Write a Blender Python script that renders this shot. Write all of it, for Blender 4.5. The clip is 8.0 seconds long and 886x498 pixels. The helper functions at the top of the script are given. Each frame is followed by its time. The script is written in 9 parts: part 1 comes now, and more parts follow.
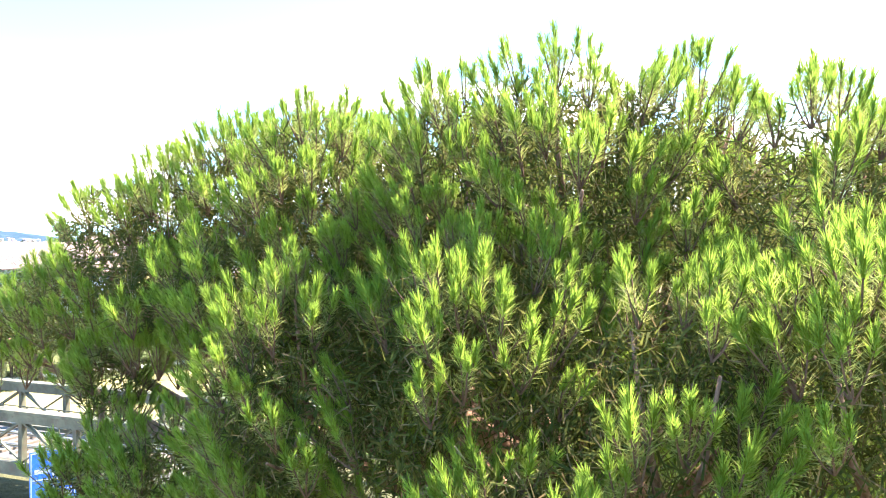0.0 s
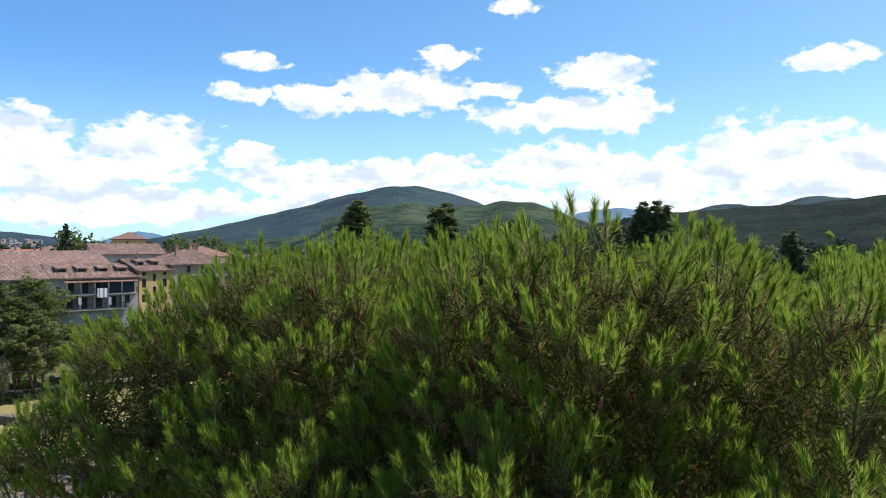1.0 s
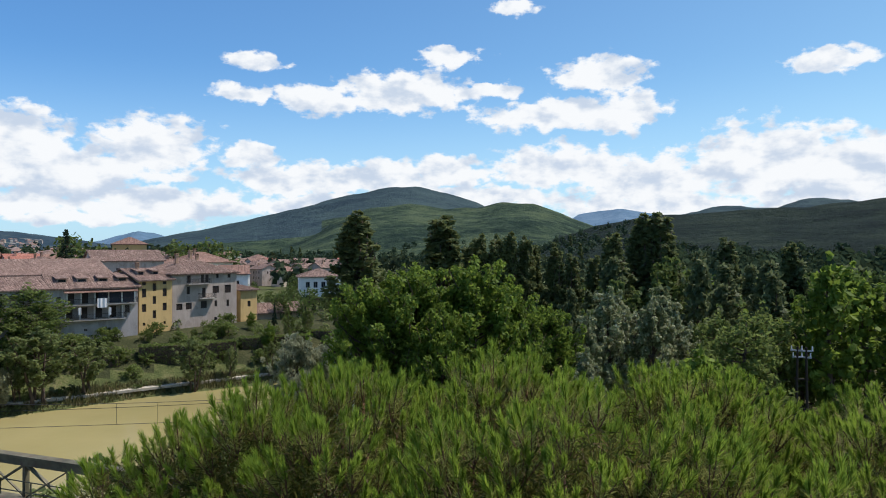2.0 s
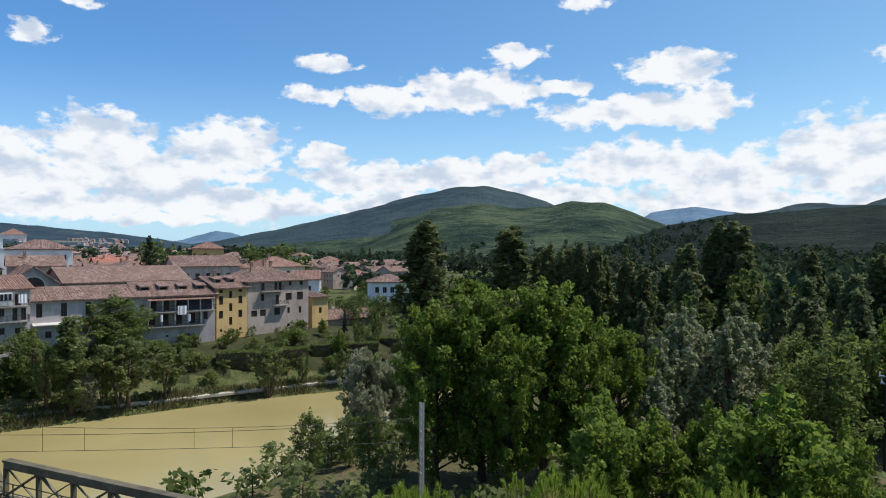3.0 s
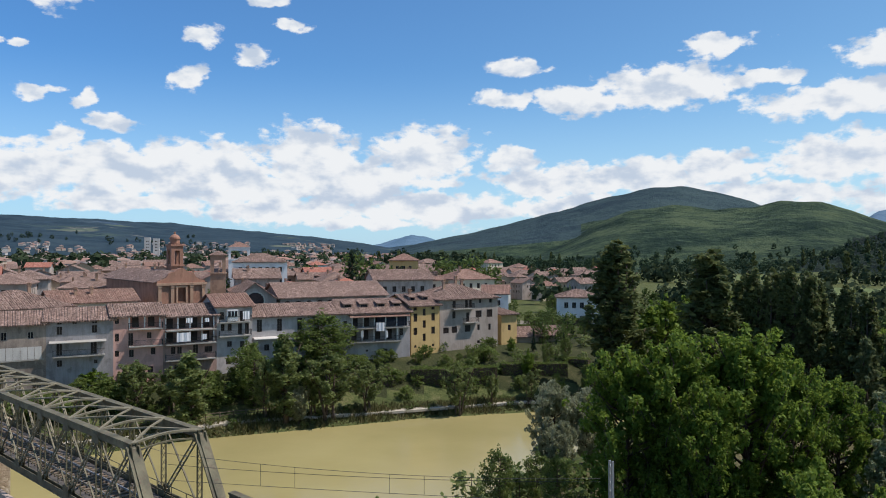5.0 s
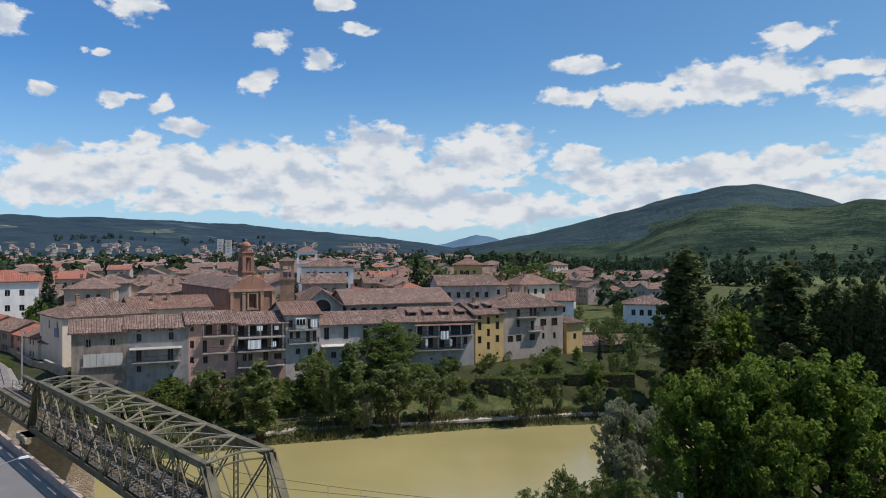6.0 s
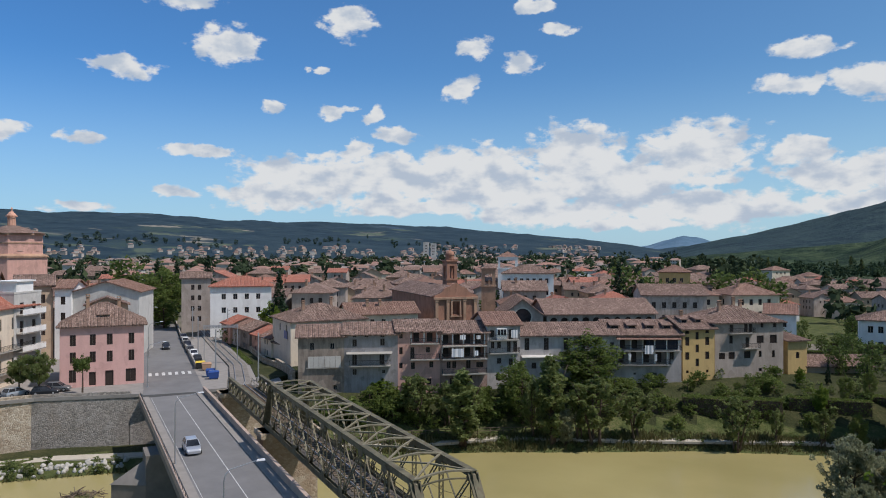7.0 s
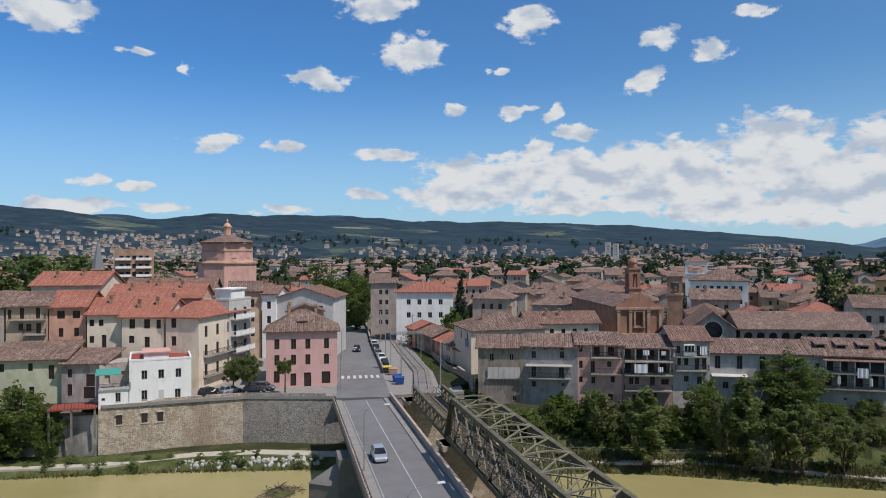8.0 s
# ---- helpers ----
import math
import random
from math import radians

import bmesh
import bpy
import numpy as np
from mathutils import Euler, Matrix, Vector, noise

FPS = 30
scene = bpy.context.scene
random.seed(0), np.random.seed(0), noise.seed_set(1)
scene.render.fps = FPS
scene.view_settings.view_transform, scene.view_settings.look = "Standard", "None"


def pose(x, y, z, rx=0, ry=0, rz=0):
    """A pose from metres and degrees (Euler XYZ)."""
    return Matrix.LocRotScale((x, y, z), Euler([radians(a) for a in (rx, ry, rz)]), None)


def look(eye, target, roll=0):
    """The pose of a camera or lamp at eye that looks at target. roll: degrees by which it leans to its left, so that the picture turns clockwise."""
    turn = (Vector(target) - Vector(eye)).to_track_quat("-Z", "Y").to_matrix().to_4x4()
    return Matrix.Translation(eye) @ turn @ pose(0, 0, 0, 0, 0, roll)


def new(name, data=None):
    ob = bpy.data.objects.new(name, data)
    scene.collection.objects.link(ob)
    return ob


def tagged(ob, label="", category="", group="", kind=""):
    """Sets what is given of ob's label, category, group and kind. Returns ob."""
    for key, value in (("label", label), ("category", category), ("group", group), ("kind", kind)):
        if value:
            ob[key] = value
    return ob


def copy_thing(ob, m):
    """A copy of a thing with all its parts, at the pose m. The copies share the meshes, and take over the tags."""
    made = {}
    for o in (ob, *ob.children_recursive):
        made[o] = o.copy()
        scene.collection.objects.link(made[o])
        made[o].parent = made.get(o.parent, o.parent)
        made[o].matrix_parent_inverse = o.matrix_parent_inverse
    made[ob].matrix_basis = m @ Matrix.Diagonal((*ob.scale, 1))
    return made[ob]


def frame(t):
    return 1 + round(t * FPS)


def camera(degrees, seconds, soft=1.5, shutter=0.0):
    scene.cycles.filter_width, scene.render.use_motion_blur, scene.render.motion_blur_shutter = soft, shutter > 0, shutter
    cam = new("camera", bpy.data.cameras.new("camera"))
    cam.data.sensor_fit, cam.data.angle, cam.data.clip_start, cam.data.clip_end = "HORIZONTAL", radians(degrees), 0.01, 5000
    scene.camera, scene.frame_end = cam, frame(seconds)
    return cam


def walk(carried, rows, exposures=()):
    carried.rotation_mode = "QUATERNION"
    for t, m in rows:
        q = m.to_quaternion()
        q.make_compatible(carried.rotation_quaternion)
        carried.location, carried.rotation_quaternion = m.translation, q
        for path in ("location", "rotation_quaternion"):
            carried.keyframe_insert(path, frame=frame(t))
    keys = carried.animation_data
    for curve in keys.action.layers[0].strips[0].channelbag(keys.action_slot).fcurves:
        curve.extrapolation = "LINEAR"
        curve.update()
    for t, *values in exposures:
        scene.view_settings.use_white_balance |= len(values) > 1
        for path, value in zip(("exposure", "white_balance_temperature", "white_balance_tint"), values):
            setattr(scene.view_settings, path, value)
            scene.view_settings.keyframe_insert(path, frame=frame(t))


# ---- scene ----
# World: origin under the drone, +Y its first heading, z = 0 at the road bridge's deck. Bridge axis BU, across it BN.
cam = camera(64.0, 8.0, soft=1.0)
PATH = [
    (0.0, -0.102, 0.004, 10.428, 0.150, 0.003, 0.012),
    (0.5, -0.192, -0.001, 11.306, 0.300, -0.002, 0.042),
    (1.0, -0.257, -0.008, 12.183, 0.248, -0.007, 0.053),
    (2.3, -0.182, -0.036, 14.602, 0.291, 0.026, -0.144),
    (2.5, -0.193, -0.039, 14.978, 0.607, 0.002, -0.159),
    (3.0, -0.077, 0.023, 15.930, 5.803, -0.089, -0.107),
    (3.5, -0.055, 0.048, 16.716, 7.993, -0.045, -0.038),
    (4.0, -0.029, 0.068, 17.553, 10.245, -0.000, -0.020),
    (4.5, -0.017, 0.097, 18.381, 15.563, 0.041, -0.004),
    (5.0, 0.049, 0.096, 19.240, 21.013, 0.096, -0.034),
    (5.2, 0.061, 0.088, 19.578, 22.785, 0.102, -0.029),
    (6.3, 0.122, -0.010, 21.510, 29.124, 0.099, 0.010),
    (6.5, 0.175, -0.035, 21.901, 32.374, 0.130, 0.004),
    (7.0, 0.227, -0.205, 22.762, 42.262, 0.196, 0.022),
    (7.5, 0.227, -0.169, 24.019, 53.230, 0.136, 0.024),
    (8.0, 0.266, 0.052, 25.000, 56.738, 0.133, 0.134),
]
walk(cam, [(t, pose(x, y, z, 90 + p, r, yaw)) for t, x, y, z, yaw, p, r in PATH],
     [(0.0, 2.95), (0.2, 2.7), (0.35, 2.0), (0.5, 1.28), (0.6, 0.95), (0.8, 0.7), (1.0, 0.45), (2.5, 0.12), (5.2, -0.02), (6.5, -0.24), (8.0, -0.28)])

# ---- world, sun ----
SUN_AZ, SUN_EL = -67.0, 59.0   # degrees; azimuth counted to the left of +Y
sun_dir = Vector((-math.sin(radians(SUN_AZ)) * math.cos(radians(SUN_EL)),
                  math.cos(radians(SUN_AZ)) * math.cos(radians(SUN_EL)), math.sin(radians(SUN_EL))))
sun_data = bpy.data.lights.new("sun", "SUN")
sun_data.energy, sun_data.angle, sun_data.color = 4.6, radians(0.53), (1.0, 0.92, 0.885)
sun = new("sun", sun_data)
sun.matrix_world = look(sun_dir * 400, (0, 0, 0))

world = bpy.data.worlds.new("world")
scene.world = world
world.use_nodes = True
wn, wl = world.node_tree.nodes, world.node_tree.links
wn.clear()


def wnode(kind, operation="", data_type="", interpolation_type=""):
    n = wn.new(kind)
    if operation:
        n.operation = operation
    if data_type:
        n.data_type = data_type
    if interpolation_type:
        n.interpolation_type = interpolation_type
    return n


def wmath(op, a, b=None, c=None):
    n = wnode("ShaderNodeMath", operation=op)
    for slot, v in zip(n.inputs, (a, b, c)):
        if v is None:
            continue
        if isinstance(v, (int, float)):
            slot.default_value = v
        else:
            wl.new(v, slot)
    return n.outputs[0]


# cumulus: azimuth (left of +Y), elevation, half width, half height, all in degrees
CLOUDS_FAIR = [(15.1, 14.3, 2.4, .7), (16, 11.9, 2.6, .8), (10.3, 11.6, 3.6, 1.3), (3.6, 12.4, 6.2, 1.9), (-.1, 15.2, 2.9, .9),
               (-3.5, 12.6, 2.7, .7), (-12.2, 13.6, 4.2, 1.6), (-9.6, 10.5, 8.2, 1.4), (-13.9, 10.6, 2.9, 2.0), (-5.3, 18.7, 2.3, .8),
               (-28.4, 13.2, 3.4, 1.0)]
CLOUDS_LOW = [(-30, 3.6, 9, 1.3), (-16, 3.4, 9, 1.2), (-2, 4.2, 9, 1.2), (10, 3.4, 8, 1.2), (22, 3.4, 9, 1.5), (34, 3.0, 8, 1.2), (45, 3.6, 7, .9), (28, 2.2, 6, .6)]
CLOUDS_BANK = [(31.6, 7, 4, 3), (22.5, 7.4, 4.2, 2.6), (15.5, 7.2, 2, 1.1), (28.1, 5.2, 5.4, 2.0), (11.2, 5.4, 5.5, 1.4), (4.5, 5.9, 4.4, 1.4),
               (-.1, 6.2, 3.4, 1.3), (-9.1, 6.6, 5.6, 1.8), (-15.6, 5.3, 5.6, 2.2), (-24.8, 6.4, 6.4, 3.0), (-29.8, 5.6, 4.5, 2.7),
               (52.3, 5.8, 6, 1.9), (46, 5.9, 5, 1.8), (39.8, 6.4, 5.6, 2.2), (55.8, 4.5, 4.5, 1.2), (36.2, 4.8, 9.5, 1.5)]
CLOUDS_SMALL = [(59, 15.6, 2.88, 1.84), (52.3, 14.2, 0.88, 0.48), (55.8, 11.1, 1.28, 0.8), (51, 10.9, 1.52, 0.64), (47.7, 10.8, 1.12, 0.8), (49.4, 8.1, 1.6, 0.96),
                (46, 9.3, 2.08, 0.8), (61, 7.6, 3.44, 0.64), (63, 4.6, 2.08, 0.64), (39.6, 16.1, 2.08, 0.88), (35.7, 14.8, 1.92, 0.96), (40.7, 12.8, 1.76, 1.36),
                (33, 17.4, 1.6, 0.64), (35.3, 19.1, 2.08, 0.72), (49.8, 17.9, 2.72, 1.52)]
CLOUDS_LEFT = [(86, 16.5, 4, 1.52), (80, 14.4, 1.44, 0.48), (76.6, 13.7, 0.8, 0.56), (66.4, 13.4, 2.72, 0.96), (74.6, 8.1, 2.24, 0.8), (69.3, 8.3, 1.68, 0.64),
                (82.8, 5.2, 1.92, 0.64), (80, 4.9, 1.68, 0.56), (78.6, 3.4, 2.72, 0.64), (84.6, 3.3, 4.16, 0.56), (69.5, 3.3, 2.72, 0.56), (62, 18.9, 4, 1.04)]
coord = wnode("ShaderNodeTexCoord").outputs["Generated"]
split = wnode("ShaderNodeSeparateXYZ")
wl.new(coord, split.inputs[0])
DEG = 180 / math.pi
az_out = wmath("MULTIPLY", wmath("ARCTAN2", wmath("MULTIPLY", split.outputs[0], -1.0), split.outputs[1]), DEG)
el_out = wmath("MULTIPLY", wmath("ARCSINE", split.outputs[2]), DEG)
flat = wnode("ShaderNodeCombineXYZ")
wl.new(az_out, flat.inputs[0])
wl.new(el_out, flat.inputs[1])


def wnoise(scale, detail, stretch, rough=0.55):
    m = wnode("ShaderNodeVectorMath", operation="MULTIPLY")
    wl.new(flat.outputs[0], m.inputs[0])
    m.inputs[1].default_value = stretch
    n = wnode("ShaderNodeTexNoise")
    n.inputs["Scale"].default_value, n.inputs["Detail"].default_value, n.inputs["Roughness"].default_value = scale, detail, rough
    wl.new(m.outputs[0], n.inputs["Vector"])
    return n


billow = wnoise(0.45, 7.0, (0.75, 1.2, 1.0))
warp = wnode("ShaderNodeVectorMath", operation="SUBTRACT")
wl.new(billow.outputs["Color"], warp.inputs[0])
warp.inputs[1].default_value = (0.5, 0.5, 0.5)
warp2 = wnode("ShaderNodeVectorMath", operation="MULTIPLY_ADD")
wl.new(warp.outputs[0], warp2.inputs[0])
warp2.inputs[1].default_value = (4.2, 1.7, 0)
wl.new(flat.outputs[0], warp2.inputs[2])


def cover(clouds):
    """The union of soft ellipses: 1 in the middle of a cloud, 0 at its rim, negative outside."""
    best = None
    for a, e, w, h in clouds:
        d = wnode("ShaderNodeVectorMath", operation="MULTIPLY_ADD")
        wl.new(warp2.outputs[0], d.inputs[0])
        d.inputs[1].default_value, d.inputs[2].default_value = (1 / w, 1 / h, 0), (-a / w, -e / h, 0)
        ln = wnode("ShaderNodeVectorMath", operation="LENGTH")
        wl.new(d.outputs[0], ln.inputs[0])
        best = ln.outputs["Value"] if best is None else wmath("MINIMUM", best, ln.outputs["Value"])
    return wmath("SUBTRACT", 1.0, best)


fluff = wnoise(0.95, 7.0, (0.7, 1.15, 1.0), 0.54)
dens = wmath("MAXIMUM", wmath("MAXIMUM", wmath("MAXIMUM", cover(CLOUDS_FAIR), cover(CLOUDS_LOW)), wmath("ADD", cover(CLOUDS_BANK), 0.12)), wmath("SUBTRACT", wmath("MAXIMUM", cover(CLOUDS_SMALL), cover(CLOUDS_LEFT)), 0.12))
dens = wmath("MULTIPLY_ADD", wmath("SUBTRACT", fluff.outputs["Fac"], 0.5), 1.75, dens)
cloud_mask = wnode("ShaderNodeMapRange", interpolation_type="SMOOTHSTEP")
wl.new(dens, cloud_mask.inputs[0])
cloud_mask.inputs[1].default_value, cloud_mask.inputs[2].default_value = -0.04, 0.34
# the same fair-weather cumulus overhead and behind, added out of view to whiten the ambient light
plane = wnode("ShaderNodeVectorMath", operation="DIVIDE")
wl.new(coord, plane.inputs[0])
low = wnode("ShaderNodeCombineXYZ")
height_ = wmath("MAXIMUM", split.outputs[2], 0.12)
for k in range(3):
    wl.new(height_, low.inputs[k])
wl.new(low.outputs[0], plane.inputs[1])
high = wnode("ShaderNodeTexNoise")
high.inputs["Scale"].default_value, high.inputs["Detail"].default_value = 1.1, 5.0
wl.new(plane.outputs[0], high.inputs["Vector"])
high_mask = wnode("ShaderNodeMapRange", interpolation_type="SMOOTHSTEP")
wl.new(high.outputs["Fac"], high_mask.inputs[0])
high_mask.inputs[1].default_value, high_mask.inputs[2].default_value = 0.52, 0.66
above = wnode("ShaderNodeMapRange", interpolation_type="SMOOTHSTEP")
wl.new(el_out, above.inputs[0])
above.inputs[1].default_value, above.inputs[2].default_value = 22.0, 30.0
all_cloud = wmath("MAXIMUM", cloud_mask.outputs[0], wmath("MULTIPLY", high_mask.outputs[0], above.outputs[0]))
# thin milky veil towards the horizon
veil = wnode("ShaderNodeMapRange", interpolation_type="SMOOTHSTEP")
wl.new(el_out, veil.inputs[0])
veil.inputs[1].default_value, veil.inputs[2].default_value, veil.inputs[3].default_value, veil.inputs[4].default_value = -1.0, 15.0, 0.66, 0.0
sky = wnode("ShaderNodeTexSky")
sky.sky_type, sky.sun_disc = "NISHITA", False
sky.sun_elevation, sky.sun_rotation = radians(SUN_EL), radians(-SUN_AZ)
sky.air_density, sky.dust_density, sky.ozone_density, sky.altitude = 1.0, 0.6, 2.0, 300
# lit tops, grey undersides: compare the billows with those a little higher and towards the sun
upper = wnode("ShaderNodeVectorMath", operation="ADD")
wl.new(flat.outputs[0], upper.inputs[0])
upper.inputs[1].default_value = (-0.4, 1.2, 0)
um = wnode("ShaderNodeVectorMath", operation="MULTIPLY")
wl.new(upper.outputs[0], um.inputs[0])
um.inputs[1].default_value = (0.7, 1.15, 1.0)
over_ = wnode("ShaderNodeTexNoise")
over_.inputs["Scale"].default_value, over_.inputs["Detail"].default_value, over_.inputs["Roughness"].default_value = 0.55, 4.0, 0.5
wl.new(um.outputs[0], over_.inputs["Vector"])
here = wnoise(0.55, 4.0, (0.7, 1.15, 1.0), 0.5)
relief_ = wmath("SUBTRACT", over_.outputs["Fac"], here.outputs["Fac"])
cloud_col = wnode("ShaderNodeMix", data_type="RGBA")
shade = wnode("ShaderNodeMapRange", interpolation_type="SMOOTHSTEP")
wl.new(wmath("MULTIPLY_ADD", cloud_mask.outputs[0], 0.06, relief_), shade.inputs[0])
shade.inputs[1].default_value, shade.inputs[2].default_value = -0.04, 0.30
wl.new(shade.outputs[0], cloud_col.inputs[0])
cloud_col.inputs[6].default_value, cloud_col.inputs[7].default_value = (7.9, 8.1, 8.35, 1), (4.9, 5.7, 6.9, 1)
blue = wnode("ShaderNodeMix", data_type="RGBA")
blue.blend_type = "MULTIPLY"
blue.inputs[0].default_value = 1.0
# paler towards the sun's side, deeper away from it
tint = wnode("ShaderNodeMix", data_type="RGBA")
turn_ = wnode("ShaderNodeMapRange")
wl.new(az_out, turn_.inputs[0])
turn_.inputs[1].default_value, turn_.inputs[2].default_value = -35.0, 75.0
wl.new(turn_.outputs[0], tint.inputs[0])
tint.inputs[6].default_value, tint.inputs[7].default_value = (0.80, 1.05, 1.11, 1), (0.49, 0.98, 1.46, 1)
wl.new(tint.outputs[2], blue.inputs[7])
wl.new(sky.outputs[0], blue.inputs[6])
veiled = wnode("ShaderNodeMix", data_type="RGBA")
wl.new(veil.outputs[0], veiled.inputs[0])
wl.new(blue.outputs[2], veiled.inputs[6])
veiled.inputs[7].default_value = (5.0, 7.1, 8.9, 1)
mixed = wnode("ShaderNodeMix", data_type="RGBA")
wl.new(all_cloud, mixed.inputs[0])
wl.new(veiled.outputs[2], mixed.inputs[6])
wl.new(cloud_col.outputs[2], mixed.inputs[7])
back = wnode("ShaderNodeBackground")
wl.new(mixed.outputs[2], back.inputs[0])
back.inputs[1].default_value = 0.108
wl.new(back.outputs[0], wnode("ShaderNodeOutputWorld").inputs[0])

# ---- materials ----
class Tree:
    """Short writing for a material's nodes."""

    def __init__(self, name):
        self.mat = bpy.data.materials.new(name)
        self.mat.use_nodes = True
        self.nodes, self.links = self.mat.node_tree.nodes, self.mat.node_tree.links
        self.bsdf = self.nodes["Principled BSDF"]
        self.out = self.nodes["Material Output"]

    def put(self, slot, value):
        if isinstance(value, bpy.types.NodeSocket):
            self.links.new(value, slot)
        else:
            slot.default_value = value

    def coords(self, scale=(1, 1, 1), space="Object"):
        m = self.nodes.new("ShaderNodeMapping")
        m.inputs["Scale"].default_value = scale
        self.links.new(self.nodes.new("ShaderNodeTexCoord").outputs[space], m.inputs[0])
        return m.outputs[0]

    def place(self, scale=(1, 1, 1)):
        m = self.nodes.new("ShaderNodeMapping")
        m.inputs["Scale"].default_value = scale
        self.links.new(self.nodes.new("ShaderNodeNewGeometry").outputs["Position"], m.inputs[0])
        return m.outputs[0]

    def noise(self, vec, scale, detail=4.0, rough=0.55, out="Fac"):
        n = self.nodes.new("ShaderNodeTexNoise")
        n.inputs["Scale"].default_value, n.inputs["Detail"].default_value, n.inputs["Roughness"].default_value = scale, detail, rough
        self.links.new(vec, n.inputs["Vector"])
        return n.outputs[out]

    def cells(self, vec, scale, feature="F1", out="Color"):
        n = self.nodes.new("ShaderNodeTexVoronoi")
        n.feature = feature
        n.inputs["Scale"].default_value = scale
        self.links.new(vec, n.inputs["Vector"])
        return n.outputs[out]

    def wave(self, vec, scale, distortion=0.0, direction="X"):
        n = self.nodes.new("ShaderNodeTexWave")
        n.bands_direction = direction
        n.inputs["Scale"].default_value, n.inputs["Distortion"].default_value = scale, distortion
        self.links.new(vec, n.inputs["Vector"])
        return n.outputs["Fac"]

    def ramp(self, fac, *stops):
        n = self.nodes.new("ShaderNodeValToRGB")
        while len(n.color_ramp.elements) < len(stops):
            n.color_ramp.elements.new(0.5)
        for e, (p, c) in zip(n.color_ramp.elements, stops):
            e.position, e.color = p, (*c, 1)
        self.links.new(fac, n.inputs[0])
        return n.outputs[0]

    def mix(self, fac, a, b, blend="MIX"):
        n = self.nodes.new("ShaderNodeMix")
        n.data_type, n.blend_type = "RGBA", blend
        self.put(n.inputs[0], fac)
        for slot, v in ((n.inputs[6], a), (n.inputs[7], b)):
            self.put(slot, (*v, 1) if isinstance(v, tuple) and len(v) == 3 else v)
        return n.outputs[2]

    def math(self, op, a, b=0.0):
        n = self.nodes.new("ShaderNodeMath")
        n.operation = op
        self.put(n.inputs[0], a)
        self.put(n.inputs[1], b)
        return n.outputs[0]

    def span(self, v, a, b, c=0.0, d=1.0):
        n = self.nodes.new("ShaderNodeMapRange")
        for slot, value in zip(n.inputs, (v, a, b, c, d)):
            self.put(slot, value)
        return n.outputs[0]

    def bump(self, height, strength, distance):
        n = self.nodes.new("ShaderNodeBump")
        n.inputs["Strength"].default_value, n.inputs["Distance"].default_value = strength, distance
        self.links.new(height, n.inputs["Height"])
        self.links.new(n.outputs[0], self.bsdf.inputs["Normal"])

    def done(self, color, rough=0.8, metal=0.0, spec=0.3):
        self.put(self.bsdf.inputs["Base Color"], (*color, 1) if isinstance(color, tuple) else color)
        self.put(self.bsdf.inputs["Roughness"], rough)
        self.bsdf.inputs["Metallic"].default_value = metal
        self.bsdf.inputs["Specular IOR Level"].default_value = spec
        return self.mat

    def chance(self):
        return self.nodes.new("ShaderNodeObjectInfo").outputs["Random"]

    def island(self):
        return self.nodes.new("ShaderNodeNewGeometry").outputs["Random Per Island"]


def plaster(name, base, stain=(0.25, 0.22, 0.19), wear=0.45):
    t = Tree(name)
    p = t.place()
    big = t.noise(p, 0.22, 5, 0.6)
    streak = t.noise(t.place((1.2, 1.2, 0.16)), 1.0, 5, 0.65)
    fine = t.noise(p, 5.0, 4)
    dirt = t.span(t.math("ADD", t.math("MULTIPLY", big, 0.55), t.math("MULTIPLY", streak, 0.55)), 0.44, 0.64, 0.0, wear)
    c = t.mix(dirt, base, stain)
    # patches of later repair and of bare, darker render
    patch = t.noise(t.place((1, 1, 0.8)), 0.55, 2, 0.4)
    c = t.mix(t.span(patch, 0.60, 0.63, 0.0, 0.5 * wear), c, tuple(v * 0.62 for v in stain))
    c = t.mix(t.span(patch, 0.36, 0.33, 0.0, 0.45 * wear), c, tuple(min(1, v * 1.22) for v in base))
    c = t.mix(t.span(fine, 0.3, 0.7, 0.0, 0.22), c, tuple(min(1, v * 1.25) for v in base))
    t.bump(fine, 0.25, 0.02)
    return t.done(c, 0.9, 0, 0.2)


def roof_tiles(name, low, mid, high):
    """Clay pan tiles: ribs down the slope (local x across), courses across it, each tile with its own tone."""
    t = Tree(name)
    v = t.coords()
    rib = t.wave(v, 1.45, 0.5)
    sep = t.nodes.new("ShaderNodeMapping")
    sep.inputs["Scale"].default_value = (4.4, 2.6, 2.6)
    t.links.new(t.nodes.new("ShaderNodeTexCoord").outputs["Object"], sep.inputs[0])
    tone = t.cells(sep.outputs[0], 1.0)
    one = t.nodes.new("ShaderNodeSeparateColor")
    t.links.new(tone, one.inputs[0])
    patch = t.noise(v, 0.35, 5, 0.65)
    lichen = t.noise(v, 1.6, 6, 0.7)
    c = t.ramp(one.outputs[0], (0.0, low), (0.5, mid), (1.0, high))
    c = t.mix(t.span(patch, 0.35, 0.7, 0.0, 0.75), c, low)
    c = t.mix(t.span(lichen, 0.52, 0.75, 0.0, 0.6), c, (0.24, 0.22, 0.18))
    c = t.mix(t.math("MULTIPLY", t.chance(), 0.35), c, mid)
    t.bump(t.math("ADD", rib, t.math("MULTIPLY", one.outputs[1], 0.35)), 0.9, 0.07)
    return t.done(c, 0.9, 0, 0.15)


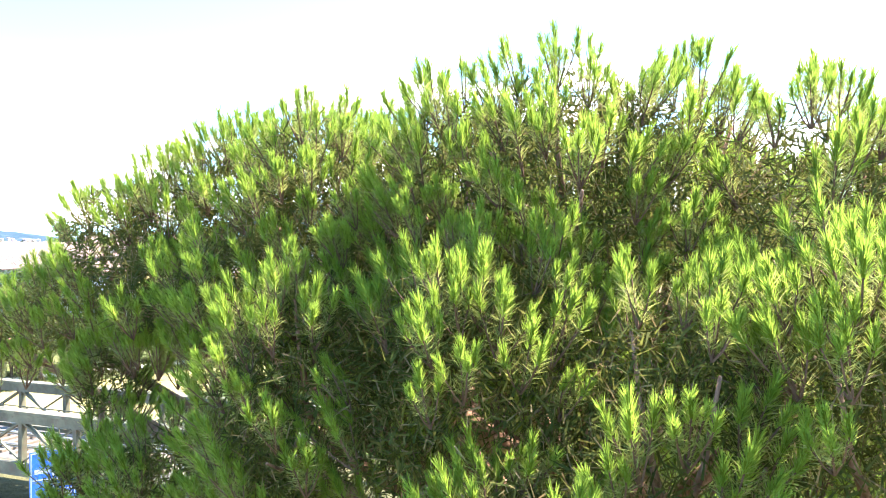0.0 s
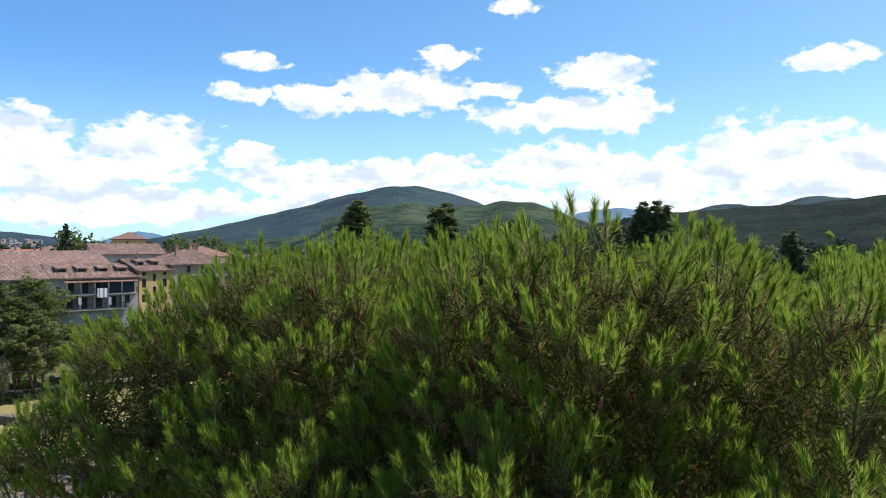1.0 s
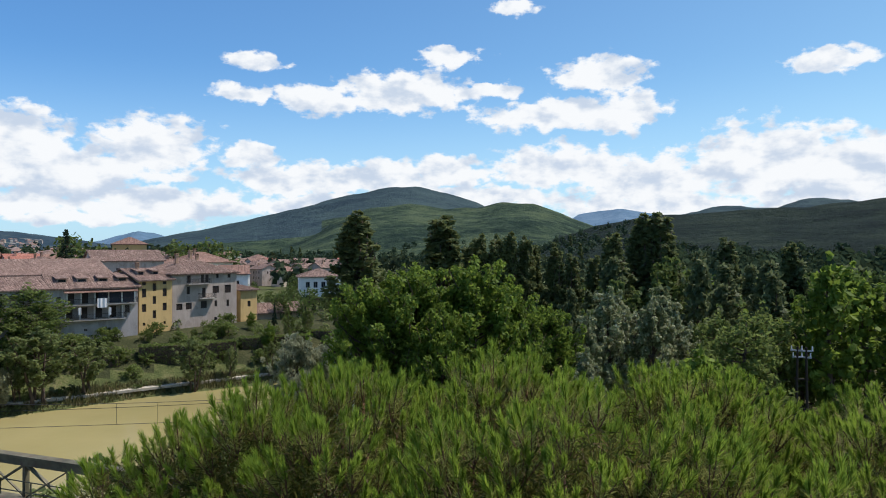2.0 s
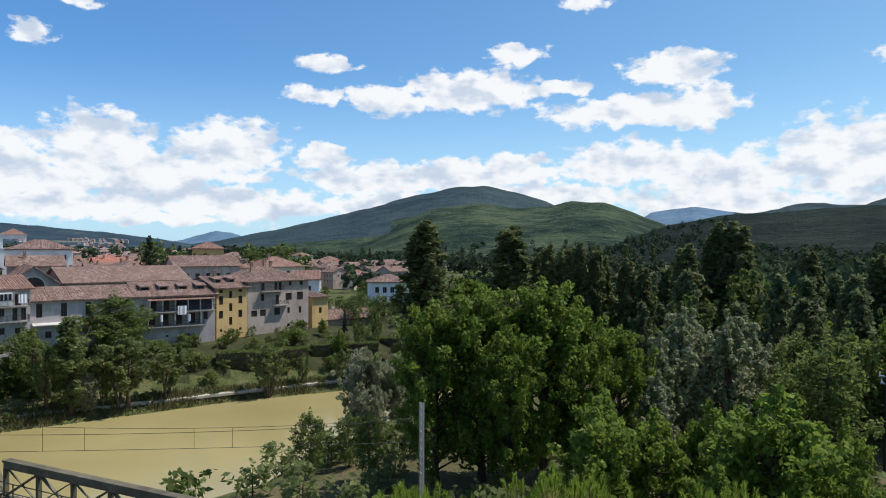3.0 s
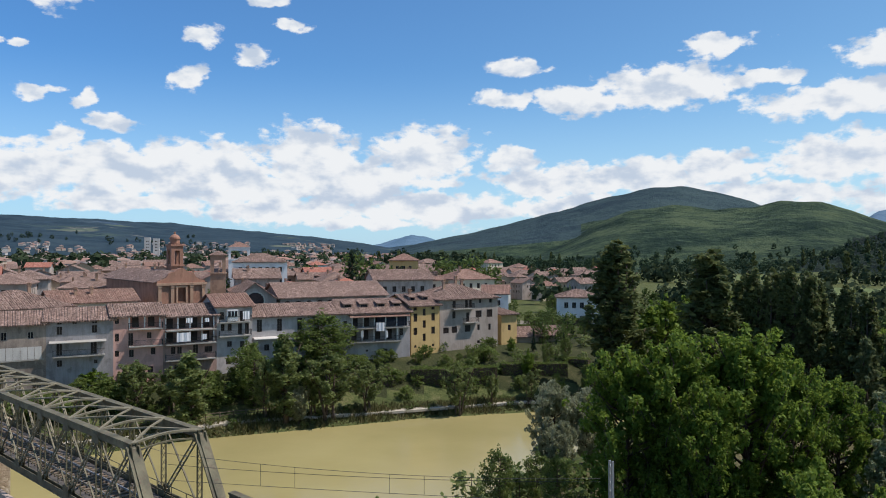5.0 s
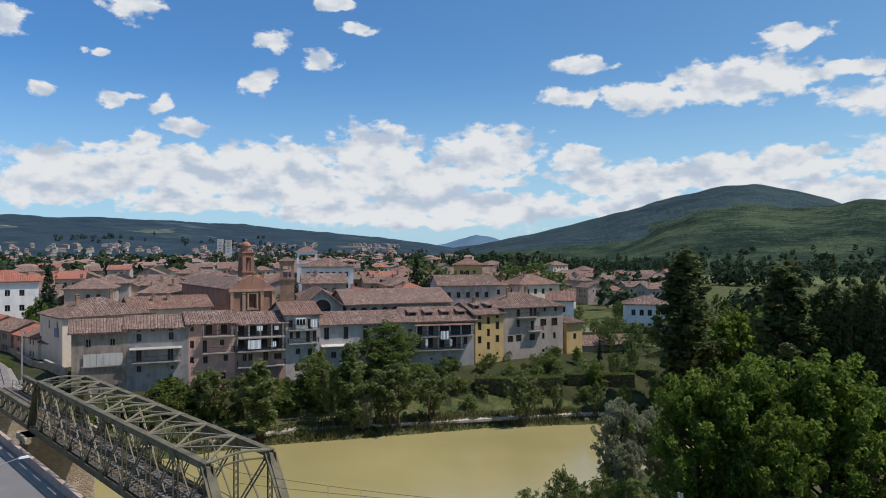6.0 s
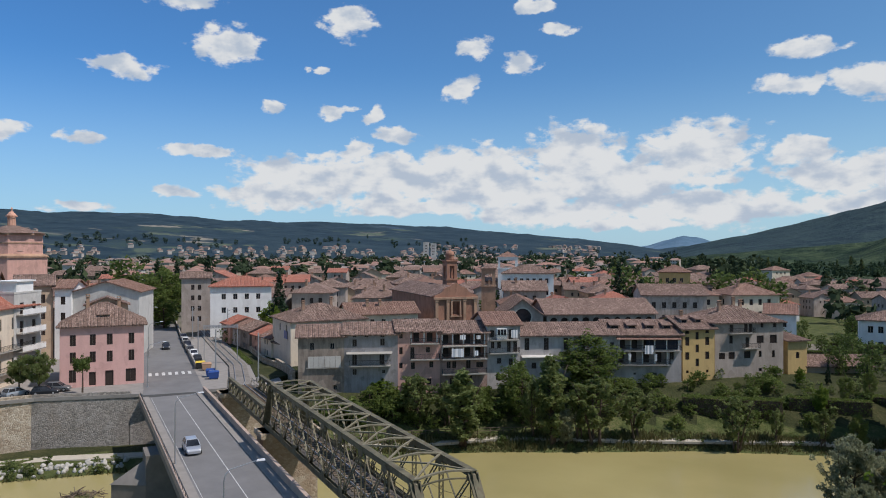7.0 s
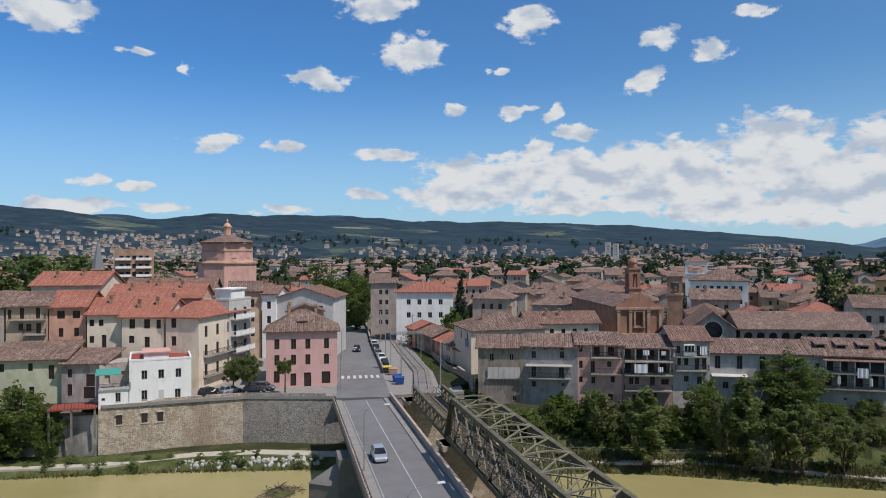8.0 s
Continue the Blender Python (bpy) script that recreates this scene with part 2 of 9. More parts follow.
def foliage(name, dark, mid, light, glow=0.42, rough=0.6, spec=0.15, grain=(0.7, 0.35)):
    # grain: share of the tone that goes leaf by leaf, and the scale of the patches that take the rest
    t = Tree(name)
    v = t.place()
    patch = t.span(t.noise(v, grain[1], 3), 0.3, 0.7)
    tone = t.math("ADD", t.math("MULTIPLY", t.island(), grain[0]), t.math("MULTIPLY", patch, 1.05 - grain[0]))
    c = t.ramp(tone, (0.12, dark), (0.5, mid), (0.95, light))
    t.done(c, rough, 0, spec)
    trans = t.nodes.new("ShaderNodeBsdfTranslucent")
    t.links.new(t.mix(0.5, c, light), trans.inputs[0])
    m = t.nodes.new("ShaderNodeMixShader")
    m.inputs[0].default_value = glow
    t.links.new(t.bsdf.outputs[0], m.inputs[1])
    t.links.new(trans.outputs[0], m.inputs[2])
    t.links.new(m.outputs[0], t.out.inputs[0])
    return t.mat


def plain(name, color, rough=0.6, metal=0.0, spec=0.4, vary=0.25, scale=3.0):
    t = Tree(name)
    n = t.noise(t.place(), scale, 5, 0.6)
    c = t.mix(t.span(n, 0.3, 0.7, 0.0, vary), color, tuple(v * 0.45 for v in color))
    t.bump(n, 0.15, 0.01)
    return t.done(c, rough, metal, spec)


def island_paint(name, *tones):
    """Each house of a far quarter keeps one of a few tones."""
    t = Tree(name)
    c = t.ramp(t.island(), *[(i / (len(tones) - 1), c) for i, c in enumerate(tones)])
    n = t.noise(t.place(), 0.6, 4)
    return t.done(t.mix(t.span(n, 0.35, 0.7, 0, 0.35), c, (0.2, 0.17, 0.14)), 0.9, 0, 0.1)


def make_bark():
    t = Tree("bark")
    v = t.coords((4, 4, 0.8))
    n = t.noise(v, 2.0, 6, 0.7)
    c = t.ramp(n, (0.3, (0.035, 0.025, 0.018)), (0.6, (0.13, 0.095, 0.07)), (0.8, (0.22, 0.17, 0.13)))
    t.bump(n, 0.8, 0.05)
    return t.done(c, 0.95)


def make_pine_bark():
    t = Tree("pine_bark")
    v = t.coords((6, 6, 2.0))
    n = t.noise(v, 2.5, 6, 0.7)
    c = t.ramp(n, (0.3, (0.06, 0.03, 0.018)), (0.55, (0.26, 0.14, 0.08)), (0.8, (0.42, 0.29, 0.2)))
    t.bump(n, 0.8, 0.03)
    return t.done(c, 0.95)


def make_water():
    """Silty river: opaque ochre-green with a glossy, slightly rippled face."""
    t = Tree("river_water")
    big = t.noise(t.place((1, 1, 1)), 0.03, 4, 0.6)
    c = t.ramp(big, (0.3, (0.30, 0.255, 0.105)), (0.7, (0.385, 0.33, 0.145)))
    rip = t.noise(t.place((1.0, 1.0, 1)), 0.9, 4, 0.6)
    t.bump(rip, 0.12, 0.12)
    return t.done(c, 0.16, 0, 0.5)


def make_asphalt():
    t = Tree("asphalt")
    v = t.place()
    n = t.noise(v, 0.35, 5, 0.6)
    f = t.noise(v, 22.0, 3)
    along = t.noise(t.place((0.03, 0.03, 1)), 1.0, 3)
    c = t.ramp(t.math("ADD", t.math("MULTIPLY", n, 0.7), t.math("MULTIPLY", f, 0.3)), (0.3, (0.125, 0.123, 0.12)), (0.7, (0.195, 0.192, 0.187)))
    c = t.mix(t.span(along, 0.4, 0.65, 0, 0.4), c, (0.23, 0.226, 0.218))
    t.bump(f, 0.3, 0.01)
    return t.done(c, 0.85)


def make_stone(name, low, mid, high, patch):
    """Rubble wall: coursed field stones with pale mortar, brick patches and dark stains."""
    t = Tree(name)
    v = t.place((1, 1, 1.6))
    w = t.nodes.new("ShaderNodeVectorMath")
    w.operation = "MULTIPLY_ADD"
    t.links.new(t.noise(t.place(), 0.9, 3, out="Color"), w.inputs[0])
    w.inputs[1].default_value = (0.5, 0.5, 0.5)
    t.links.new(v, w.inputs[2])
    cell = t.cells(w.outputs[0], 2.8)
    edge = t.cells(w.outputs[0], 2.8, "DISTANCE_TO_EDGE", "Distance")
    one = t.nodes.new("ShaderNodeSeparateColor")
    t.links.new(cell, one.inputs[0])
    c = t.ramp(one.outputs[0], (0.0, low), (0.5, mid), (1.0, high))
    c = t.mix(t.span(edge, 0.0, 0.05, 0.6, 0.0), c, low)
    big = t.noise(t.place((1, 1, 0.5)), 0.12, 5, 0.65)
    c = t.mix(t.span(big, 0.46, 0.60, 0, 0.65), c, patch)
    c = t.mix(t.span(t.noise(t.place((1, 1, 1.4)), 0.45, 4, 0.6), 0.56, 0.64, 0, 0.55), c, high)
    c = t.mix(t.span(t.noise(t.place((0.8, 0.8, 0.2)), 0.5, 5, 0.7), 0.55, 0.78, 0, 0.6), c, (0.085, 0.08, 0.065))
    t.bump(t.span(edge, 0.0, 0.15), 0.7, 0.06)
    return t.done(c, 0.95, 0, 0.1)


def make_ground(name, *stops, scale=0.12, fine=2.5, relief=0.3):
    t = Tree(name)
    a, b = t.noise(t.place(), scale, 6, 0.62), t.noise(t.place(), fine, 5, 0.6)
    c = t.ramp(t.math("ADD", t.math("MULTIPLY", a, 0.65), t.math("MULTIPLY", b, 0.35)), *stops)
    t.bump(b, 0.8, relief)
    return t.done(c, 0.95, 0, 0.1)


def make_forest(name, scale, dark, mid, light, clear=None):
    """Closed wood seen from far: crowns as cells, tone by stand, with clearings where there are any."""
    t = Tree(name)
    v = t.place()
    crown = t.noise(v, scale * 1.6, 5, 0.65)
    stand = t.noise(v, scale * 0.09, 5, 0.6)
    blot = t.noise(v, scale * 0.4, 5, 0.65)
    tone = t.math("ADD", t.math("ADD", t.math("MULTIPLY", crown, 0.3), t.math("MULTIPLY", blot, 0.55)), t.math("SUBTRACT", t.math("MULTIPLY", stand, 0.75), 0.3))
    c = t.ramp(tone, (0.36, dark), (0.5, mid), (0.62, light))
    if clear:
        field = t.noise(t.place((1, 1, 1)), 0.0042, 3, 0.5)
        c = t.mix(t.span(field, 0.60, 0.615), c, clear)
    t.bump(t.math("ADD", crown, t.noise(v, scale * 0.35, 4, 0.6)), 0.9, 7.0)
    return t.done(c, 0.95, 0, 0.05)


def make_fields():
    t = Tree("farm_fields")
    v = t.place((1, 0.6, 0))
    one = t.nodes.new("ShaderNodeSeparateColor")
    t.links.new(t.cells(v, 0.0085), one.inputs[0])
    c = t.ramp(one.outputs[0], (0.0, (0.055, 0.095, 0.03)), (0.3, (0.12, 0.17, 0.05)), (0.55, (0.30, 0.25, 0.13)), (0.75, (0.075, 0.11, 0.04)), (1.0, (0.22, 0.19, 0.11)))
    c = t.mix(t.span(t.noise(t.place(), 0.03, 5, 0.65), 0.46, 0.54), c, (0.035, 0.055, 0.022))
    t.bump(t.noise(t.place(), 0.08, 4), 0.6, 2.0)
    return t.done(c, 0.95, 0, 0.05)


def make_range(name, ridge_part):
    """Distant hillsides: woods with pale fields, hedged into strips; the ridge all wood. Distance haze is mixed into
    their blue tones.
    """
    t = Tree(name)
    one = t.nodes.new("ShaderNodeSeparateColor")
    w = t.nodes.new("ShaderNodeVectorMath")
    w.operation = "MULTIPLY_ADD"
    t.links.new(t.noise(t.place(), 0.004, 3, out="Color"), w.inputs[0])
    w.inputs[1].default_value = (160, 160, 0)
    t.links.new(t.place((1, 1, 0)), w.inputs[2])
    t.links.new(t.cells(w.outputs[0], 0.0052), one.inputs[0])
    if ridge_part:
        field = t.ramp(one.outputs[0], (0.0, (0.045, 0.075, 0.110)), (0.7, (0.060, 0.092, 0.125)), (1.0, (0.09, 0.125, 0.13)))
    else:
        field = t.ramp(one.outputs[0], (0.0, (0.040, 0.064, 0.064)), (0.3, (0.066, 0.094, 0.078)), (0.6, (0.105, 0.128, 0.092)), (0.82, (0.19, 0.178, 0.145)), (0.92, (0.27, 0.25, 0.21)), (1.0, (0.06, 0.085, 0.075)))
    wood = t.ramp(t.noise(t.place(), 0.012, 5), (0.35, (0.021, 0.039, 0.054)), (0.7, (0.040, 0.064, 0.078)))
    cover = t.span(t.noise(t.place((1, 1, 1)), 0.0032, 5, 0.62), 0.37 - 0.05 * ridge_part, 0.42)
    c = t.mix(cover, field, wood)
    t.bump(t.noise(t.place(), 0.05, 4), 0.6, 4.0)
    return t.done(c, 0.95, 0, 0.05)


def make_glass():
    t = Tree("window_glass")
    n = t.noise(t.place(), 0.7, 2)
    return t.done(t.ramp(n, (0.3, (0.012, 0.013, 0.016)), (0.7, (0.04, 0.042, 0.05))), 0.12, 0, 0.5)


def make_steel():
    """Old painted truss steel: grey-green paint, rust blooms along the laps."""
    t = Tree("painted_steel")
    v = t.place()
    c = t.ramp(t.noise(v, 0.8, 6, 0.65), (0.3, (0.050, 0.048, 0.026)), (0.7, (0.185, 0.165, 0.095)))
    c = t.mix(t.span(t.noise(v, 3.0, 6, 0.7), 0.50, 0.68, 0, 0.8), c, (0.10, 0.06, 0.035))
    t.bump(t.noise(v, 6.0, 4), 0.3, 0.02)
    return t.done(c, 0.65, 0.0, 0.4)


def make_lit_bars():
    """The truss's laced bars: the paint made paler for the light they catch, with rust at the rivets."""
    t = Tree("lit_bar_steel")
    v = t.place()
    c = t.ramp(t.noise(v, 1.1, 6, 0.65), (0.3, (0.13, 0.115, 0.070)), (0.7, (0.27, 0.24, 0.16)))
    c = t.mix(t.span(t.noise(v, 3.5, 6, 0.7), 0.57, 0.74, 0, 0.8), c, (0.11, 0.065, 0.035))
    t.bump(t.noise(v, 6.0, 4), 0.3, 0.02)
    return t.done(c, 0.7, 0.0, 0.3)


M = {
    "glass": make_glass(), "water": make_water(), "asphalt": make_asphalt(), "stone": make_stone("rubble_stone", (0.30, 0.24, 0.175), (0.44, 0.365, 0.27), (0.56, 0.49, 0.385), (0.34, 0.25, 0.17)), "stone_grey": make_stone("grey_rubble_stone", (0.20, 0.185, 0.165), (0.29, 0.265, 0.235), (0.38, 0.35, 0.31), (0.25, 0.21, 0.17)), "bark": make_bark(), "pine_bark": make_pine_bark(),
    "steel": make_steel(), "steel_lit": make_lit_bars(), "fields": make_fields(),
    "white": plaster("white_plaster", (0.82, 0.81, 0.78), (0.52, 0.50, 0.46), 0.3),
    "cream": plaster("cream_plaster", (0.74, 0.635, 0.50), (0.50, 0.41, 0.32), 0.4),
    "pale": plaster("pale_plaster", (0.50, 0.43, 0.38), (0.27, 0.225, 0.19), 0.8),
    "grey": plaster("grey_plaster", (0.40, 0.355, 0.33), (0.20, 0.17, 0.15), 0.85),
    "bluegrey": plaster("blue_grey_plaster", (0.37, 0.35, 0.345), (0.20, 0.18, 0.17), 0.8),
    "lilac": plaster("cool_white_plaster", (0.50, 0.465, 0.445), (0.28, 0.25, 0.235), 0.6),
    "dusky": plaster("dusky_plaster", (0.46, 0.31, 0.265), (0.22, 0.155, 0.13), 0.85),
    "rose": plaster("faded_rose_plaster", (0.66, 0.385, 0.315), (0.42, 0.26, 0.21), 0.6),
    "offwhite": plaster("offwhite_plaster", (0.56, 0.54, 0.50), (0.36, 0.34, 0.31), 0.5),
    "greywarm": plaster("warm_grey_plaster", (0.44, 0.375, 0.325), (0.26, 0.22, 0.185), 0.6),
    "yellow": plaster("yellow_plaster", (0.58, 0.415, 0.185), (0.42, 0.29, 0.13), 0.5),
    "pink": plaster("pink_plaster", (0.66, 0.40, 0.36), (0.50, 0.30, 0.26), 0.4),
    "salmon": plaster("salmon_plaster", (0.64, 0.36, 0.26), (0.40, 0.23, 0.16), 0.6),
    "tan": plaster("tan_plaster", (0.50, 0.38, 0.27), (0.31, 0.235, 0.18), 0.5),
    "olive": plaster("pale_green_plaster", (0.52, 0.52, 0.36), (0.33, 0.32, 0.23), 0.5),
    "brick": plaster("church_brick", (0.38, 0.205, 0.14), (0.21, 0.12, 0.085), 0.7),
    "brickpale": plaster("pale_brick_plaster", (0.45, 0.29, 0.195), (0.27, 0.175, 0.125), 0.75),
    "brown": plaster("brown_render", (0.36, 0.30, 0.25), (0.17, 0.14, 0.115), 0.95),
    "tile_old": roof_tiles("old_roof_tiles", (0.105, 0.070, 0.056), (0.245, 0.163, 0.130), (0.43, 0.31, 0.252)),
    "tile_red": roof_tiles("red_roof_tiles", (0.27, 0.105, 0.075), (0.40, 0.155, 0.105), (0.48, 0.25, 0.19)),
    "tile_brown": roof_tiles("brown_roof_tiles", (0.14, 0.083, 0.064), (0.265, 0.155, 0.118), (0.40, 0.27, 0.21)),
    "trim": plain("stone_trim", (0.55, 0.51, 0.44), 0.85),
    "shutter": plain("dark_shutter", (0.045, 0.03, 0.024), 0.6),
    "insert": plain("blue_grey_insert", (0.055, 0.062, 0.085), 0.9, 0, 0.1, 0.5, 3.0),
    "shutter_grey": plain("grey_shutter", (0.20, 0.21, 0.22), 0.6),
    "frame": plain("window_frame_paint", (0.42, 0.38, 0.33), 0.6),
    "iron": plain("dark_iron", (0.05, 0.05, 0.05), 0.5, 0.3),
    "galv": plain("galvanised_steel", (0.42, 0.43, 0.44), 0.45, 0.6),
    "concrete": plain("concrete", (0.40, 0.38, 0.34), 0.9, 0, 0.2, 0.5, 0.6),
    "concrete_dark": plain("weathered_concrete", (0.22, 0.205, 0.185), 0.9, 0, 0.2, 0.6, 0.5),
    "old_concrete": plaster("stained_concrete", (0.34, 0.31, 0.28), (0.13, 0.12, 0.105), 0.9),
    "parapet": plain("parapet_render", (0.47, 0.37, 0.30), 0.9, 0, 0.2, 0.5, 0.8),
    "paint": plain("road_paint", (0.62, 0.62, 0.60), 0.7, 0, 0.3, 0.6, 1.2),
    "pave": plain("paving", (0.30, 0.28, 0.255), 0.9, 0, 0.2, 0.4, 0.7),
    "gravel": plain("pale_gravel", (0.52, 0.47, 0.38), 0.95, 0, 0.1, 0.4, 1.2),
    "rock": plain("river_rock", (0.50, 0.48, 0.43), 0.95, 0, 0.1, 0.4, 1.5),
    "cloth": plain("white_cloth", (0.75, 0.75, 0.76), 0.9, 0, 0.1, 0.15),
    "blue": plain("sign_blue", (0.02, 0.14, 0.48), 0.4, 0, 0.5, 0.1),
    "sleeper": plain("rail_deck", (0.10, 0.09, 0.08), 0.9),
    "farplain": make_ground("far_plain", (0.3, (0.035, 0.052, 0.034)), (0.55, (0.065, 0.085, 0.05)), (0.8, (0.14, 0.14, 0.10)), scale=0.02, fine=0.3),
    "meadow": make_ground("pale_meadow", (0.3, (0.075, 0.105, 0.035)), (0.55, (0.115, 0.145, 0.055)), (0.8, (0.19, 0.19, 0.09)), scale=0.03, fine=0.6),
    "grass": make_ground("grass", (0.36, (0.026, 0.034, 0.014)), (0.56, (0.056, 0.060, 0.026)), (0.80, (0.17, 0.14, 0.08)), scale=0.22),
    "drygrass": make_ground("dry_grass", (0.3, (0.045, 0.055, 0.020)), (0.52, (0.105, 0.095, 0.045)), (0.75, (0.20, 0.155, 0.085))),
    "bank": make_ground("bank_scrub", (0.3, (0.03, 0.045, 0.016)), (0.52, (0.085, 0.10, 0.035)), (0.78, (0.22, 0.18, 0.10)), scale=0.35),
    "townsoil": make_ground("town_ground", (0.35, (0.08, 0.09, 0.05)), (0.55, (0.20, 0.18, 0.15)), (0.75, (0.30, 0.27, 0.23)), scale=0.05),
    "forest_near": make_forest("hill_forest", 0.085, (0.012, 0.025, 0.019), (0.033, 0.055, 0.033), (0.072, 0.098, 0.052)),
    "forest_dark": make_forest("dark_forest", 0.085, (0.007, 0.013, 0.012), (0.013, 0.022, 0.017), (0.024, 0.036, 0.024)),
    # distance haze is put into the blue of these hill colours
    "forest_far": make_forest("hazy_forest", 0.06, (0.024, 0.042, 0.052), (0.036, 0.060, 0.066), (0.050, 0.078, 0.078)),
    "range": make_range("hazy_range", 0.0), "range_top": make_range("hazy_range_ridge", 1.0),
    "mountain": make_forest("hazy_mountain", 0.03, (0.085, 0.15, 0.21), (0.11, 0.18, 0.25), (0.14, 0.21, 0.27)),
    "leaf_green": foliage("bright_leaves", (0.060, 0.100, 0.016), (0.126, 0.196, 0.030), (0.23, 0.31, 0.052), 0.5),
    "leaf_dark": foliage("dark_leaves", (0.044, 0.070, 0.020), (0.088, 0.130, 0.034), (0.15, 0.195, 0.056)),
    "leaf_mid": foliage("garden_leaves", (0.066, 0.094, 0.024), (0.125, 0.172, 0.043), (0.20, 0.25, 0.072), 0.52),
    "leaf_poplar_light": foliage("light_poplar_leaves", (0.056, 0.080, 0.030), (0.104, 0.134, 0.054), (0.185, 0.215, 0.10), 0.42),
    "reeds": foliage("reeds", (0.045, 0.052, 0.018), (0.10, 0.105, 0.038), (0.22, 0.19, 0.09), 0.3),
    "dark_wood": plain("tarred_wood", (0.045, 0.038, 0.03), 0.8, 0, 0.2, 0.5, 4.0),
    "leaf_poplar": foliage("poplar_leaves", (0.058, 0.076, 0.028), (0.108, 0.136, 0.048), (0.18, 0.205, 0.080)),
    "leaf_silver": foliage("silver_leaves", (0.10, 0.135, 0.042), (0.20, 0.235, 0.095), (0.47, 0.48, 0.31), 0.35),
    "leaf_willow": foliage("willow_leaves", (0.15, 0.17, 0.090), (0.26, 0.28, 0.16), (0.42, 0.43, 0.28), 0.5),
    "leaf_olive": foliage("scrub_leaves", (0.088, 0.122, 0.040), (0.17, 0.215, 0.072), (0.28, 0.32, 0.13), 0.55),
    "far_wall": island_paint("far_house_walls", (0.56, 0.50, 0.43), (0.46, 0.36, 0.28), (0.62, 0.59, 0.55), (0.42, 0.34, 0.28)),
    "far_roof": island_paint("far_house_roofs", (0.25, 0.17, 0.14), (0.31, 0.18, 0.135), (0.22, 0.18, 0.16), (0.33, 0.18, 0.14), (0.26, 0.23, 0.21)),
    "car_silver": plain("silver_car_paint", (0.50, 0.52, 0.55), 0.28, 0.5, 0.5, 0.06),
    "car_white": plain("white_car_paint", (0.72, 0.72, 0.72), 0.3, 0.0, 0.5, 0.06),
    "car_dark": plain("dark_car_paint", (0.03, 0.032, 0.036), 0.28, 0.2, 0.5, 0.06),
    "car_grey": plain("grey_car_paint", (0.17, 0.175, 0.18), 0.28, 0.4, 0.5, 0.06),
    "car_blue": plain("blue_car_paint", (0.03, 0.08, 0.28), 0.3, 0.2, 0.5, 0.06),
    "rubber": plain("tyre_rubber", (0.02, 0.02, 0.021), 0.8),
    "lamp_glass": plain("headlight_glass", (0.7, 0.7, 0.68), 0.15, 0, 0.6, 0.05),
    "awning": plain("green_awning", (0.06, 0.30, 0.24), 0.8),
    "red_floor": plain("red_terrace", (0.30, 0.07, 0.05), 0.8),
    "yellow_paint": plain("yellow_paint", (0.65, 0.48, 0.05), 0.5),
    "wood": plain("weathered_wood", (0.20, 0.155, 0.11), 0.9, 0, 0.2, 0.5, 4.0),
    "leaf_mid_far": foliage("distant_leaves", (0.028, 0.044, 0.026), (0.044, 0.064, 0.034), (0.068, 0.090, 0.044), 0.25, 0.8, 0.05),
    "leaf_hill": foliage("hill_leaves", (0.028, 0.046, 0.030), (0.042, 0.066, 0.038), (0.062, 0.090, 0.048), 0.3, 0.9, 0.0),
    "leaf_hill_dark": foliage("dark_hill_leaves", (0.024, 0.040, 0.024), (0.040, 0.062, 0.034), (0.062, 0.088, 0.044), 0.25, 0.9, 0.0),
    # leaf_hill_far is greyed towards blue to carry the haze before the slopes
    "leaf_hill_far": foliage("hazy_hill_leaves", (0.040, 0.062, 0.052), (0.052, 0.078, 0.062), (0.066, 0.094, 0.070), 0.25, 0.9, 0.0),
    "needle": foliage("pine_needles", (0.095, 0.165, 0.022), (0.19, 0.285, 0.034), (0.31, 0.41, 0.062), 0.62, 0.6, 0.12, (0.4, 2.2)),
    "needle_pale": foliage("older_pine_needles", (0.11, 0.155, 0.022), (0.22, 0.255, 0.050), (0.42, 0.41, 0.14), 0.6, 0.55, 0.2, (0.6, 1.4)),
    "twig_bark": plain("pine_twig_bark", (0.15, 0.085, 0.05), 0.9, 0, 0.2, 0.6, 9.0),
    "needle_inner": foliage("inner_shade_needles", (0.034, 0.050, 0.010), (0.070, 0.090, 0.018), (0.14, 0.125, 0.032), 0.5, 0.7, 0.1),
    "shoot": foliage("pine_shoots", (0.10, 0.15, 0.012), (0.15, 0.21, 0.02), (0.20, 0.26, 0.03), 0.4, 0.6, 0.1),
    "ballast": make_ground("ballast", (0.3, (0.14, 0.125, 0.11)), (0.55, (0.24, 0.22, 0.195)), (0.8, (0.34, 0.315, 0.28)), scale=0.8, fine=9.0, relief=0.06),
    "loggia": plain("loggia_wall", (0.30, 0.27, 0.23), 0.9, 0, 0.1, 0.4, 0.9),
    "needle_old": foliage("old_needles", (0.10, 0.07, 0.03), (0.17, 0.12, 0.05), (0.26, 0.20, 0.09), 0.3),
    "conifer": foliage("conifer_needles", (0.011, 0.025, 0.014), (0.025, 0.048, 0.025), (0.048, 0.077, 0.036), 0.2),
}

# ---- building blocks ----
BU, BN = Vector((0.9375, -0.348, 0.0)), Vector((0.348, 0.9375, 0.0))   # along the bridges, and across them


def on_bridge(s, n, z=0.0):
    return BU * s + BN * n + Vector((0, 0, z))


BRIDGE = Matrix(((BU.x, BN.x, 0, 0), (BU.y, BN.y, 0, 0), (0, 0, 1, 0), (0, 0, 0, 1)))   # local x = along, y = across


